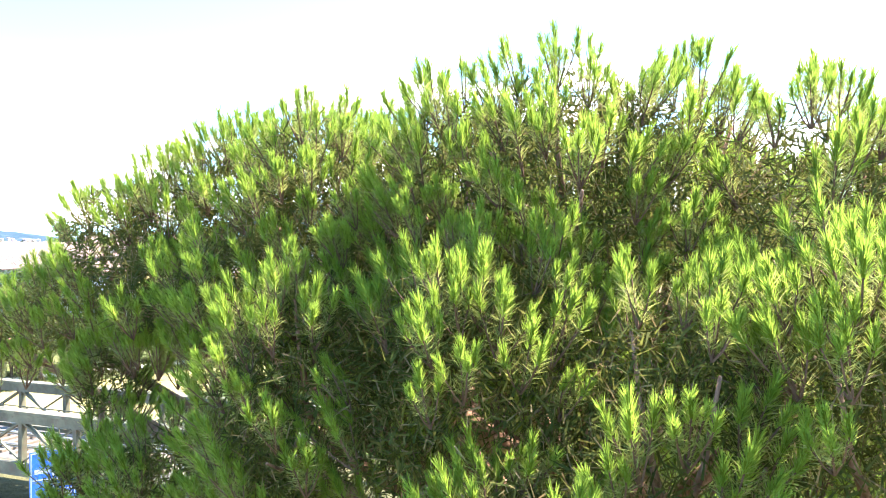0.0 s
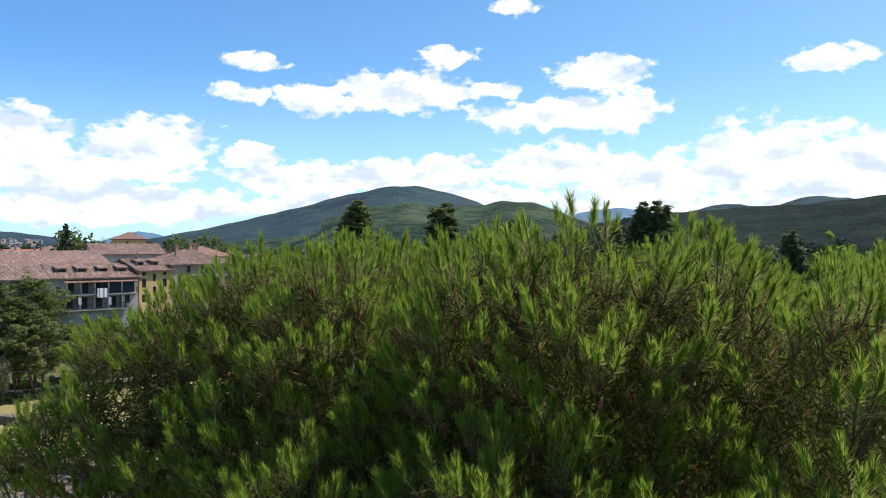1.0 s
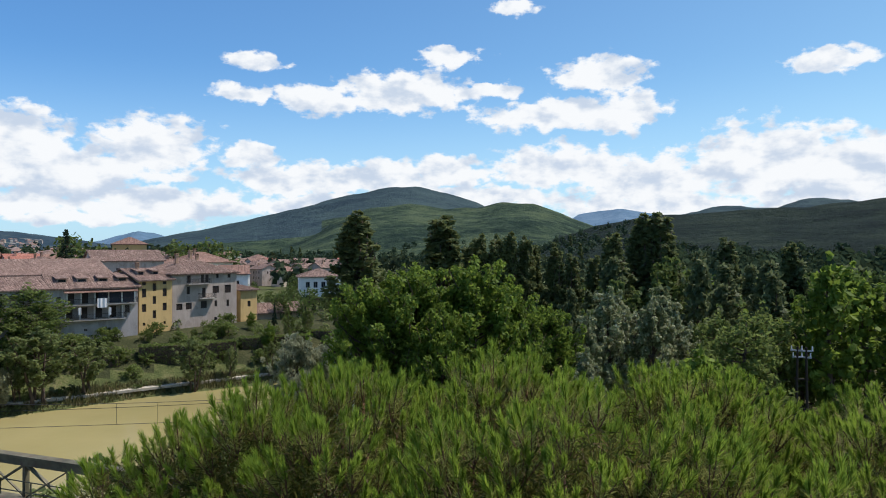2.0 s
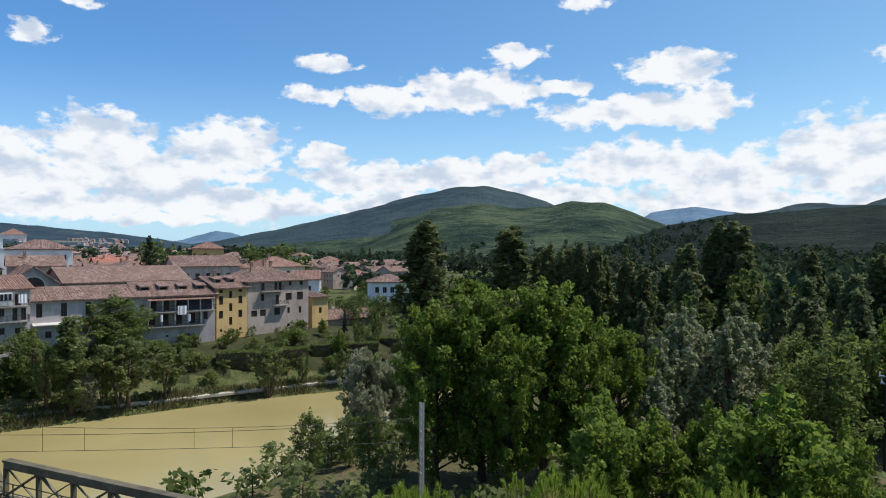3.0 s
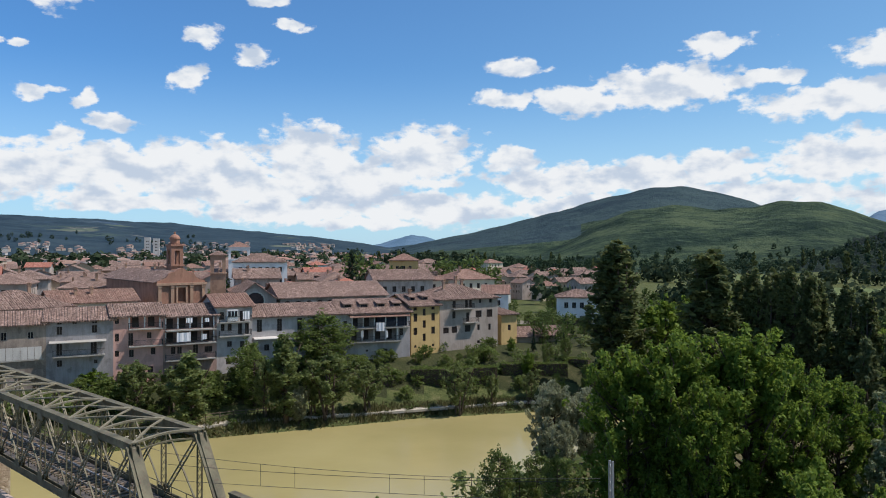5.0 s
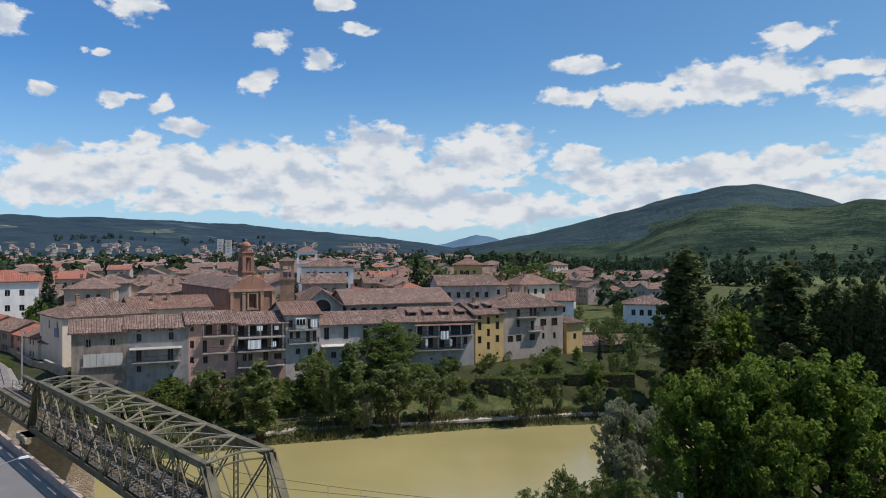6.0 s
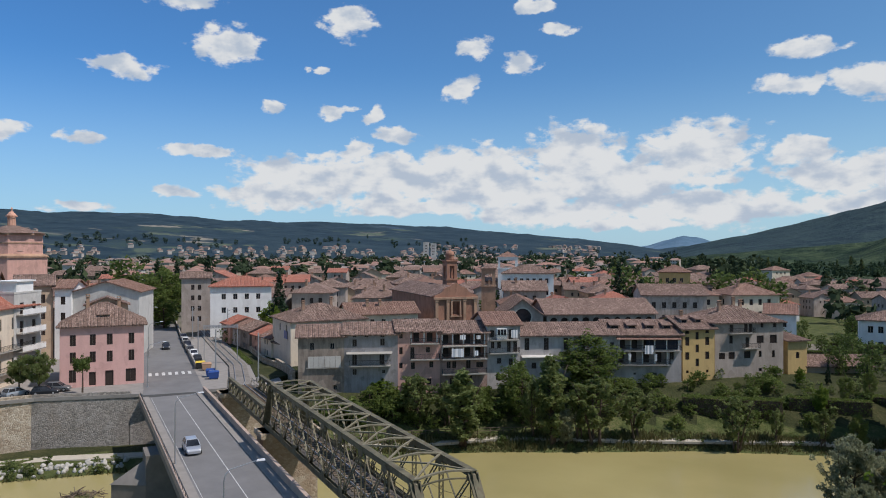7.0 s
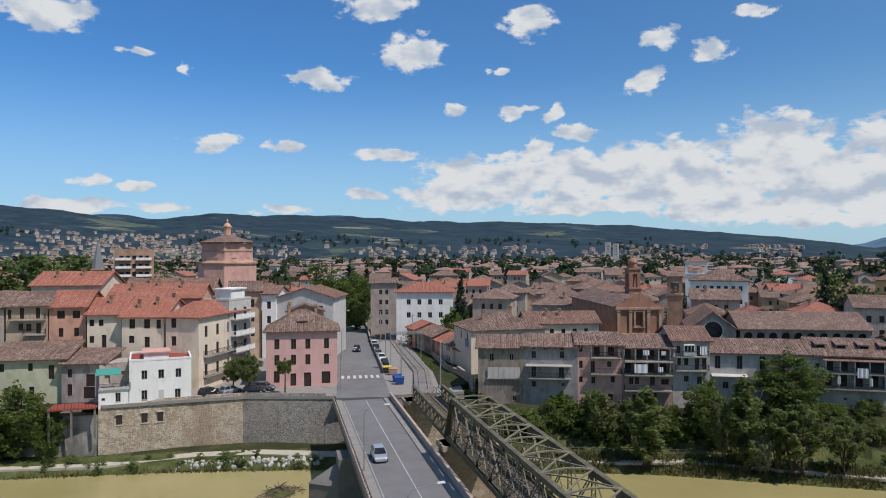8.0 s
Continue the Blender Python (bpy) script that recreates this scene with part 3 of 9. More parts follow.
class Geo:
    """Collects boxes, beams, rods and polygons into one mesh."""

    def __init__(self):
        self.v, self.f = [], []

    def poly(self, pts):
        k = len(self.v)
        self.v += [tuple(p) for p in pts]
        self.f.append(tuple(range(k, k + len(pts))))

    def hexa(self, p):
        """Eight corners: the lower four anticlockwise, then the upper four."""
        k = len(self.v)
        self.v += [tuple(q) for q in p]
        self.f += [tuple(k + i for i in q) for q in ((3, 2, 1, 0), (4, 5, 6, 7), (0, 1, 5, 4), (1, 2, 6, 5), (2, 3, 7, 6), (3, 0, 4, 7))]

    def box(self, x0, x1, y0, y1, z0, z1):
        self.hexa([(x0, y0, z0), (x1, y0, z0), (x1, y1, z0), (x0, y1, z0), (x0, y0, z1), (x1, y0, z1), (x1, y1, z1), (x0, y1, z1)])

    def beam(self, a, b, w, h, up=(0, 0, 1)):
        a, b = Vector(a), Vector(b)
        d = (b - a).normalized()
        side = d.cross(Vector(up))
        if side.length < 1e-4:
            side = d.cross(Vector((1, 0, 0)))
        side = side.normalized() * (w / 2)
        top = side.cross(d).normalized() * (h / 2)
        self.hexa([a - side - top, a + side - top, b + side - top, b - side - top, a - side + top, a + side + top, b + side + top, b - side + top])

    def sweep(self, pts, w, h):
        """A flat bar bent along points, in one piece."""
        k, pts = len(self.v), [Vector(p) for p in pts]
        for i, p in enumerate(pts):
            d = (pts[min(i + 1, len(pts) - 1)] - pts[max(i - 1, 0)]).normalized()
            side = d.cross(Vector((0, 0, 1))).normalized() * (w / 2)
            top = side.cross(d).normalized() * (h / 2)
            self.v += [tuple(q) for q in (p - side - top, p + side - top, p + side + top, p - side + top)]
        for i in range(len(pts) - 1):
            a = k + i * 4
            self.f += [(a + j, a + (j + 1) % 4, a + 4 + (j + 1) % 4, a + 4 + j) for j in range(4)]
        e = k + (len(pts) - 1) * 4
        self.f += [(k + 3, k + 2, k + 1, k), (e, e + 1, e + 2, e + 3)]

    def rod(self, a, b, r0, r1=None, n=8):
        a, b = Vector(a), Vector(b)
        r1 = r0 if r1 is None else r1
        d = (b - a).normalized()
        e = d.orthogonal().normalized()
        g = d.cross(e)
        k = len(self.v)
        for c, r in ((a, r0), (b, r1)):
            for i in range(n):
                w = 2 * math.pi * i / n
                self.v.append(tuple(c + (e * math.cos(w) + g * math.sin(w)) * r))
        self.f += [(k + i, k + (i + 1) % n, k + n + (i + 1) % n, k + n + i) for i in range(n)]
        self.f += [tuple(k + i for i in reversed(range(n))), tuple(k + n + i for i in range(n))]

    def tube(self, pts, radii, n=7):
        k = len(self.v)
        pts = [Vector(p) for p in pts]
        for i, p in enumerate(pts):
            d = (pts[min(i + 1, len(pts) - 1)] - pts[max(i - 1, 0)]).normalized()
            e = d.cross(Vector((0.31, 0.95, 0.05))).normalized()
            g = d.cross(e)
            for j in range(n):
                w = 2 * math.pi * j / n
                self.v.append(tuple(p + (e * math.cos(w) + g * math.sin(w)) * radii[i]))
        for i in range(len(pts) - 1):
            for j in range(n):
                a, b = k + i * n + j, k + i * n + (j + 1) % n
                self.f.append((a, b, b + n, a + n))
        self.f.append(tuple(k + j for j in reversed(range(n))))
        self.f.append(tuple(k + (len(pts) - 1) * n + j for j in range(n)))

    def ring(self, z0, r0, z1, r1, n=8, cx=0.0, cy=0.0, turn=0.0):
        """A frustum ring between two heights, open at its ends."""
        k = len(self.v)
        for z, r in ((z0, r0), (z1, r1)):
            for i in range(n):
                w = 2 * math.pi * i / n + turn
                self.v.append((cx + r * math.cos(w), cy + r * math.sin(w), z))
        self.f += [(k + i, k + (i + 1) % n, k + n + (i + 1) % n, k + n + i) for i in range(n)]

    def mesh(self, name, *mats):
        me = bpy.data.meshes.new(name)
        me.from_pydata(self.v, [], self.f)
        for m in mats:
            me.materials.append(m)
        me.update()
        return me


def part(name, geo, material, parent=None, label="", smooth=False):
    """Links a Geo, a bmesh or a mesh as one mesh object under a thing or a part."""
    if isinstance(geo, Geo):
        me = geo.mesh(name, material)
    elif isinstance(geo, bmesh.types.BMesh):
        me = bpy.data.meshes.new(name)
        geo.to_mesh(me)
        geo.free()
        me.materials.append(material)
    else:
        me = geo
    if smooth:
        me.shade_smooth()
    ob = new(name, me)
    if parent:
        ob.parent = parent
    if label:
        ob["label"] = label
    return ob


def joined(name, *pieces):
    """One mesh out of several (Geo, material) pairs."""
    me = bpy.data.meshes.new(name)
    v, f, slots = [], [], []
    for i, (g, m) in enumerate(pieces):
        k = len(v)
        v += g.v
        f += [tuple(k + j for j in q) for q in g.f]
        slots += [i] * len(g.f)
        me.materials.append(m)
    me.from_pydata(v, [], f)
    me.polygons.foreach_set("material_index", np.array(slots, dtype=np.int32))
    me.update()
    return me


def thing(name, label, category, m=None, group="", kind=""):
    ob = new(name)
    ob.empty_display_size = 0.3
    if m is not None:
        ob.matrix_world = m
    return tagged(ob, label, category, group, kind)


def poly_mesh(name, corners, material):
    """A mesh of n faces with k corners each, from an array (n, k, 3)."""
    n, k = corners.shape[:2]
    me = bpy.data.meshes.new(name)
    me.vertices.add(n * k)
    me.vertices.foreach_set("co", np.ascontiguousarray(corners, dtype=np.float32).ravel())
    me.loops.add(n * k)
    me.loops.foreach_set("vertex_index", np.arange(n * k, dtype=np.int32))
    me.polygons.add(n)
    me.polygons.foreach_set("loop_start", np.arange(n, dtype=np.int32) * k)
    me.update(calc_edges=True)
    me.materials.append(material)
    return me


def unit(a):
    return a / np.maximum(np.linalg.norm(a, axis=-1, keepdims=True), 1e-9)


# ---- ground ----
FAR_SHORE = np.array([(-175, -90), (-140, -30), (-122.5, 6), (-113.6, 24.6), (-103.5, 42), (-89, 62), (-73.5, 84), (-55.5, 101), (-45.5, 110.5), (-32, 120), (0, 136), (60, 152), (200, 175), (420, 160)])
NEAR_SHORE = np.array([(-120, -100), (-82, -40), (-66, 0), (-56, 26), (-47, 44), (-36, 56), (-27, 68), (-25, 78), (-18, 98), (0, 119), (60, 130), (200, 146), (420, 126)])
QUAY = np.array([(-170, -60), (-136, 0), (-127, 16.4), (-124.1, 30.5), (-121.6, 38.5), (-111.2, 53.5), (-107.5, 61), (-103.5, 72.5)])


def to_line(x, y, line):
    """Distance to a polyline, positive on its left."""
    best, sign = np.full(x.shape, 1e9), np.ones(x.shape)
    for (ax, ay), (bx, by) in zip(line[:-1], line[1:]):
        dx, dy = bx - ax, by - ay
        k = np.clip(((x - ax) * dx + (y - ay) * dy) / (dx * dx + dy * dy), 0, 1)
        d = np.hypot(x - ax - k * dx, y - ay - k * dy)
        near = d < best - 1e-6
        best = np.where(near, d, best)
        sign = np.where(near, np.where(dx * (y - ay) - dy * (x - ax) > 0, 1.0, -1.0), sign)
    return best * sign


# skylines of the hills: azimuth to the left of +Y and elevation, in degrees
HILL_PEAK = [(26, .1), (22.1, .92), (17.6, 1.87), (14.7, 2.53), (11.2, 3.51), (7.2, 4.55), (4.4, 5.03), (2.4, 5.05), (-.1, 4.38), (-2.4, 3.61), (-4.7, 2.6), (-10, .4)]
HILL_FRONT = [(15, .1), (11.6, .7), (9, 2.2), (6.3, 3.2), (3.1, 3.55), (-.1, 3.15), (-2.4, 3.33), (-4.7, 3.78), (-6.9, 3.59), (-9.1, 2.9), (-12.7, 1.4), (-16, .1)]
HILL_RIGHT = [(-5, .1), (-8.3, .6), (-11.8, 1.95), (-15.6, 2.72), (-19.8, 2.88), (-27, 2.98), (-29.1, 3.37), (-33, 3.6), (-45, 3.9), (-70, 2.5), (-100, 1), (-140, .3)]
HILL_FAR = [(-6, .5), (-10.5, 2.67), (-13.9, 3.17), (-15.6, 2.8), (-17.7, 2.48), (-20.1, 3.17), (-21.7, 3.39), (-24.8, 3.08), (-26.6, 3.76), (-28.4, 3.63), (-34, 3.2), (-60, 2)]
RANGE_LEFT = [(140, 1), (110, 2.6), (95, 3.5), (88.7, 3.32), (85.3, 3.1), (81.7, 2.78), (78.2, 2.55), (75, 3.16), (71.6, 2.94), (67.3, 2.98), (63.3, 2.82), (59.7, 2.55), (52.4, 2.4), (47, 2.27), (40.5, 1.89), (34.4, 1.38), (28.8, .82), (25, .4)]
RANGE_BACK = [(30, .2), (26, .63), (24.8, .99), (23.5, 1.26), (22.2, 1.07), (21.1, .62), (17, .2)]


def ridge(az, dist, skyline, reach, front, back):
    a = np.array(skyline[::-1])
    el = np.interp(az, a[:, 0], a[:, 1], left=0, right=0)
    top = np.tan(np.radians(el)) * reach + np.minimum(el * 20, 16)
    k = np.where(dist < reach, (dist - reach) / front, (dist - reach) / back)
    return top * np.clip(1 - np.abs(k), 0, 1) ** 0.85


def ground_height(x, y):
    dist, az = np.hypot(x, y), np.degrees(np.arctan2(-x, y))
    df, dn = to_line(x, y, FAR_SHORE), -to_line(x, y, NEAR_SHORE)
    town = np.interp(df, [-6, 0, 1.6, 3, 6, 9, 12, 15, 19, 24, 62, 95], [-11, -9.1, -8.0, -7.5, -7.3, -5.6, -3.9, -2.6, -1.5, -1.1, -0.7, -0.25])
    near = np.interp(dn, [-6, 0, 3, 9, 18, 40], [-11, -9.1, -7.0, -5.0, -3.8, -3.4])
    h = np.where(df > -6, town, np.where(dn > -6, near, -11))
    quay = to_line(x, y, QUAY)
    n = x * BN.x + y * BN.y
    s = x * BU.x + y * BU.y
    left = (df > 0) & (n < 26)
    h = np.where(left, np.interp(df, [0, 2.0, 4.5], [-9.1, -8.5, -8.0]), h)
    h = np.where((quay > 1.8) & (n < 30) & (df > 0), -0.3, h)
    # road and railway embankments on the near bank
    bank = np.interp(np.abs(n - 15.5), [0, 10.5, 18], [-0.35, -0.35, -9])
    h = np.where((s > -46) & (dn > 0), np.maximum(h, np.minimum(bank, np.interp(s, [-46, -38], [-8, 0]))), h)
    # plain, then the hills
    roll = np.interp(dist, [500, 1500], [0, 1])
    h = h + roll * 3 * np.sin(x * 0.004 + 1) * np.cos(y * 0.003)
    hills = np.maximum.reduce([
        ridge(az, dist, HILL_PEAK, 2300, 1000, 900), ridge(az, dist, HILL_FRONT, 1650, 750, 700), ridge(az, dist, HILL_RIGHT, 1150, 560, 600),
        ridge(az, dist, HILL_FAR, 3600, 1000, 900), ridge(az, dist, RANGE_LEFT, 3700, 2100, 900), ridge(az, dist, RANGE_BACK, 4500, 700, 300)])
    return h, hills


RINGS = np.concatenate([np.linspace(0.02, 10, 9), np.geomspace(11, 4880, 360)])
AZS = np.concatenate([np.arange(-42, 97, 0.5), np.arange(97, 318, 3.0)])
rr, aa = np.meshgrid(RINGS, np.radians(AZS), indexing="ij")
gx, gy = -np.sin(aa) * rr, np.cos(aa) * rr
base_h, hill_h = ground_height(gx, gy)
lump = np.array([noise.noise((x * 0.006, y * 0.006, 0.3)) + 0.5 * noise.noise((x * 0.02, y * 0.02, 1.7)) for x, y in zip(gx.ravel(), gy.ravel())]).reshape(gx.shape)
small = np.array([noise.noise((x * 0.15, y * 0.15, 5.3)) for x, y in zip(gx.ravel(), gy.ravel())]).reshape(gx.shape)
gz = base_h + hill_h + lump * np.clip(hill_h * 0.09, 0, np.where(rr > 2600, 13, 9)) + small * np.where((rr > 30) & (rr < 600) & (base_h < -0.6), 0.18, 0.03)
nr, na = gx.shape
gi = np.arange(nr * na).reshape(nr, na)
quads = np.stack([gi[:-1], np.roll(gi, -1, 1)[:-1], np.roll(gi, -1, 1)[1:], gi[1:]], -1).reshape(-1, 4)
gme = bpy.data.meshes.new("ground")
gme.from_pydata(np.stack([gx, gy, gz], -1).reshape(-1, 3).tolist(), [], quads.tolist())
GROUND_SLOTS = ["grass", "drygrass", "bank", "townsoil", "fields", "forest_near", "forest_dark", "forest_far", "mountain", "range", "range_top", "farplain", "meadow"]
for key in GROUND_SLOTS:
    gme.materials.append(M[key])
cx, cy = gx[:-1].ravel() * 1.0, gy[:-1].ravel() * 1.0
cd, ca, ch = np.hypot(cx, cy), np.degrees(np.arctan2(-cx, cy)), hill_h[:-1].ravel()
cdf, cdn = to_line(cx, cy, FAR_SHORE), -to_line(cx, cy, NEAR_SHORE)
slot = np.where(cdf > 0, 0, 1)
slot = np.where((np.abs(cdf) < 7) | (np.abs(cdn) < 10), 2, slot)
slot = np.where((cdf > 55) & (cd < 700) & (ca > 12), 3, slot)
slot = np.where(cd > 420, 4, slot)
slot = np.where((cd > 200) & (cd < 420) & (ca < 14) & (ca > -14), 0, slot)
slot = np.where((cd > 420) & (ca > 15), 11, slot)
slot = np.where((cd > 200) & (cd < 640) & (np.abs(ca) < 17), 2, slot)
slot = np.where((cd > 290) & (cd < 420) & (ca > -17) & (ca < -5), 12, slot)
slot = np.where((cd > 500) & (cd < 600) & (ca > -5) & (ca < 6), 12, slot)
slot = np.where((cd > 640) & (ca < 18) & (ca > -60), 5, slot)
slot = np.where((ch > 4) & (cd > 700), 5, slot)
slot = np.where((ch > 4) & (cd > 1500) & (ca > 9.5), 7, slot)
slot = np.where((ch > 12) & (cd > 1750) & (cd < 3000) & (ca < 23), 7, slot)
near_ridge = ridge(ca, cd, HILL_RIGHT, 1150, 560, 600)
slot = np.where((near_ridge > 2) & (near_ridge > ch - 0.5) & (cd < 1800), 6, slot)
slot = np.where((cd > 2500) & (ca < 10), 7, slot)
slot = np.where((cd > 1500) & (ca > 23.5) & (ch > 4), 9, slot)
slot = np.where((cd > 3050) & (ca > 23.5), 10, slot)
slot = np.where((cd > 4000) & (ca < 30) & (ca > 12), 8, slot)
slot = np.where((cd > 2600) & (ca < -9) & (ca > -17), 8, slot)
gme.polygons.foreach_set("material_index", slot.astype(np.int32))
gme.shade_smooth()
tagged(new("ground", gme), "river valley ground with grassy banks, fields and wooded hills", "ground", kind="structure")

wg = Geo()
wg.poly([(-260, -160, -9.0), (440, -160, -9.0), (440, 260, -9.0), (-260, 260, -9.0)])
tagged(part("water", wg, M["water"]), "still ochre-green silty river between wooded banks", "river", kind="structure")

# ---- trees ----
def ground_at(x, y):
    b, h = ground_height(np.array([float(x)]), np.array([float(y)]))
    return float(b[0] + h[0])


def leaf_quads(rng, centres, radii, count, size, outward=0.35, droop=0.0, long=1.5):
    """Leaf sprays: kites scattered through the shells of clumps, (count, 4, 3)."""
    w = radii ** 2
    pick = rng.choice(len(centres), count, p=w / w.sum())
    d = unit(rng.normal(size=(count, 3)))
    d[:, 2] += 0.15
    d = unit(d)
    p = centres[pick] + d * (radii[pick] * rng.uniform(0.45, 1.08, count) ** 0.7)[:, None]
    nrm = unit(d * outward + unit(rng.normal(size=(count, 3))) * (1 - outward) + np.array([0, 0, 0.25]))
    a = unit(np.cross(nrm, rng.normal(size=(count, 3))))
    a[:, 2] -= droop
    a = unit(a)
    b = unit(np.cross(nrm, a))
    s = size * rng.uniform(0.6, 1.3, count)[:, None]
    return np.stack([p - a * s * long * 0.5, p + b * s * 0.42 - a * s * 0.1, p + a * s * long * 0.5, p - b * s * 0.42 - a * s * 0.1], 1)


def branches(rng, count, height, width, bare, shape):
    """Limbs that leave the trunk and sweep up, each with leaf clumps along its outer part: clump centres, radii and the limbs' lines."""
    out, rad, lines = [], [], []
    for i in range(count):
        u = (i + rng.uniform(0, 1)) / count
        w = i * 2.39996 + rng.normal() * 0.35
        if shape == "column":
            h0, thin = height * (bare + (0.86 - bare) * u), 0.23
            reach = width * (0.62 + 0.42 * math.sin(math.pi * (0.1 + 0.75 * u))) * (1 if u < 0.5 else 1 - (u - 0.5) * 1.5) * rng.uniform(0.6, 1.0)
            lift = height * rng.uniform(0.10, 0.2)
        elif shape == "cone":
            h0, thin = height * (bare + (0.97 - bare) * u), 0.15 * (1.2 - u)
            reach, lift = width * (1.05 - u) * rng.uniform(0.7, 1.05), -0.02 * height
        elif shape == "tall":
            h0, thin = height * (bare + (0.80 - bare) * u), 0.135
            reach = width * (0.72 + 0.34 * math.sin(math.pi * u)) * (1 if u < 0.5 else 1 - (u - 0.5) * 1.2) * rng.uniform(0.55, 1.1)
            lift = reach * rng.uniform(0.5, 1.2) + height * 0.05
        elif shape == "wide":
            h0, thin = height * (bare + (0.74 - bare) * u), 0.15
            reach = width * math.sqrt(max(0.1, 1 - (u - 0.35) ** 2 * 1.9)) * rng.uniform(0.45, 1.02)
            lift = reach * rng.uniform(0.25, 0.6)
        else:
            h0, thin = height * (bare + (0.78 - bare) * u), 0.18
            reach = width * math.sin(math.pi * (0.26 + 0.56 * u)) * rng.uniform(0.6, 1.08)
            lift = reach * rng.uniform(0.2, 0.75)
        top = min(h0 + lift, height * rng.uniform(0.93, 1.0))
        curl = rng.normal() * 0.35
        way = lambda t: (reach * t ** 0.85 * math.cos(w + curl * t), reach * t ** 0.85 * math.sin(w + curl * t), h0 + (top - h0) * t ** 1.4)
        for k in range(5):
            t = 0.36 + 0.64 * (k + rng.uniform(0.2, 0.8)) / 5
            out.append(np.array(way(t)) + rng.normal(size=3) * 0.06 * width)
            rad.append(max(0.2, width * thin * (1.25 - 0.65 * t) * rng.uniform(0.7, 1.3) * (1.0 if count > 16 else 1.7)))
        lines.append([Vector(way(t)) for t in (0.0, 0.35, 0.7, 1.0)])
    # leader
    for k in range(4):
        out.append(np.array([0, 0, height * (0.82 + 0.045 * k)]) + rng.normal(size=3) * 0.05 * width)
        rad.append(max(0.2, width * 0.14 * (1.2 - 0.2 * k)))
    return np.array(out), np.array(rad), lines


def tree(kind, label, height, width, leaf, leaf_mat, count, n_limbs=30, shape="round", bare=0.18, seed=1, outward=0.35, droop=0.0, long=1.5, stems=1, bark="bark"):
    """A tree at the origin: tapered trunk with limbs, and a crown of many leaf sprays along them."""
    rng = np.random.default_rng(seed)
    top = thing(kind, label, "tree")
    cs, rs, lines = branches(rng, n_limbs, height, width, bare, shape)
    g = Geo()
    r0 = 0.018 * height + 0.03
    for k in range(stems):
        off = rng.normal(size=2) * (0.0 if stems == 1 else width * 0.12)
        lean = rng.normal(size=2) * (0.02 if stems == 1 else 0.10) * height
        pts = [(off[0] + lean[0] * q ** 1.5 + 0.012 * height * math.sin(5 * q + k), off[1] + lean[1] * q ** 1.5, -0.3 + (height * 0.86 + 0.3) * q) for q in (0, 0.12, 0.3, 0.5, 0.7, 0.88, 1)]
        g.tube(pts, [r0 * (1.35, 1.0, 0.85, 0.66, 0.46, 0.25, 0.1)[i] / (1 if stems == 1 else 1.5) for i in range(7)], 7 if height > 5 else 4)
    for line in lines[::1 if count > 4000 else 3]:
        g.tube(line, [r0 * 0.34, r0 * 0.24, r0 * 0.14, r0 * 0.04], 4)
    part("trunk", g, M[bark], top, smooth=True)
    crown = leaf_quads(rng, cs, rs, count, leaf, outward, droop, long)
    part("crown", poly_mesh("crown", crown, M[leaf_mat]), None, top)
    return top


def plant(proto, x, y, z=None, scale=1.0, turn=0.0, wide=1.0):
    z = ground_at(x, y) if z is None else z
    m = Matrix.Translation((x, y, z - 0.05)) @ Matrix.Rotation(turn, 4, "Z") @ Matrix.Diagonal((scale * wide, scale * wide, scale, 1))
    return copy_thing(proto, m)


def retire(proto):
    """Removes a pattern tree once its copies stand."""
    for o in (*proto.children_recursive, proto):
        bpy.data.objects.remove(o)


PLANTS = random.Random(7)


def grove(proto, places, group=""):
    """Copies of a tree of unit height 1 m per metre: rows of x, y, top height, width factor."""
    h = proto["height"]
    for x, y, top, wide in places:
        z = ground_at(x, y)
        ob = plant(proto, x, y, z, (top - z) / h, PLANTS.uniform(0, 6.28), wide)
        if group:
            ob["group"] = group


def proto(kind, label, height, *args, **more):
    t = tree(kind, label, height, *args, **more)
    t["height"] = height
    return t


broad_a = proto("broadleaf_tree", "tall broad tree with dense bright green leaves on the river bank", 17, 5.4, 0.27, "leaf_green", 20000, 60, "tall", 0.05, 11)
broad_b = proto("broadleaf_tree", "rounded tree with dark green leaves", 12, 4.2, 0.30, "leaf_mid", 4600, 40, "round", 0.06, 12, outward=0.35)
broad_c = proto("broadleaf_tree", "spreading tree with mid-green leaves in layered sprays", 10, 4.4, 0.31, "leaf_green", 6200, 34, "wide", 0.08, 13, outward=0.4)
poplar = proto("poplar_tree", "tall slender dark green poplar", 24, 2.7, 0.42, "leaf_poplar", 10000, 60, "column", 0.04, 14)
poplar_young = proto("poplar_tree", "slender young poplar with light green leaves", 12, 1.9, 0.27, "leaf_olive", 5400, 44, "column", 0.05, 15, stems=3, outward=0.3)
airy = proto("broadleaf_tree", "airy young tree with light green leaves and thin stems", 10, 2.6, 0.20, "leaf_olive", 6000, 30, "tall", 0.14, 26, stems=3, outward=0.3)
silver = proto("white_poplar_tree", "white poplar with pale silvery leaves", 14, 3.3, 0.28, "leaf_silver", 9500, 44, "tall", 0.06, 16, outward=0.3)
willow = proto("willow_tree", "grey-green willow with feathery drooping twigs", 13, 4.6, 0.19, "leaf_willow", 21000, 70, "tall", 0.04, 17, outward=0.2, droop=0.35, long=2.6, stems=3)
shrub = proto("shrub", "dense dark green shrub on the grassy bank", 3, 1.7, 0.36, "leaf_dark", 230, 10, "round", 0.0, 18)
shrub_olive = proto("shrub", "olive-green scrub bush on the bank", 3, 1.8, 0.36, "leaf_olive", 230, 10, "round", 0.0, 19)
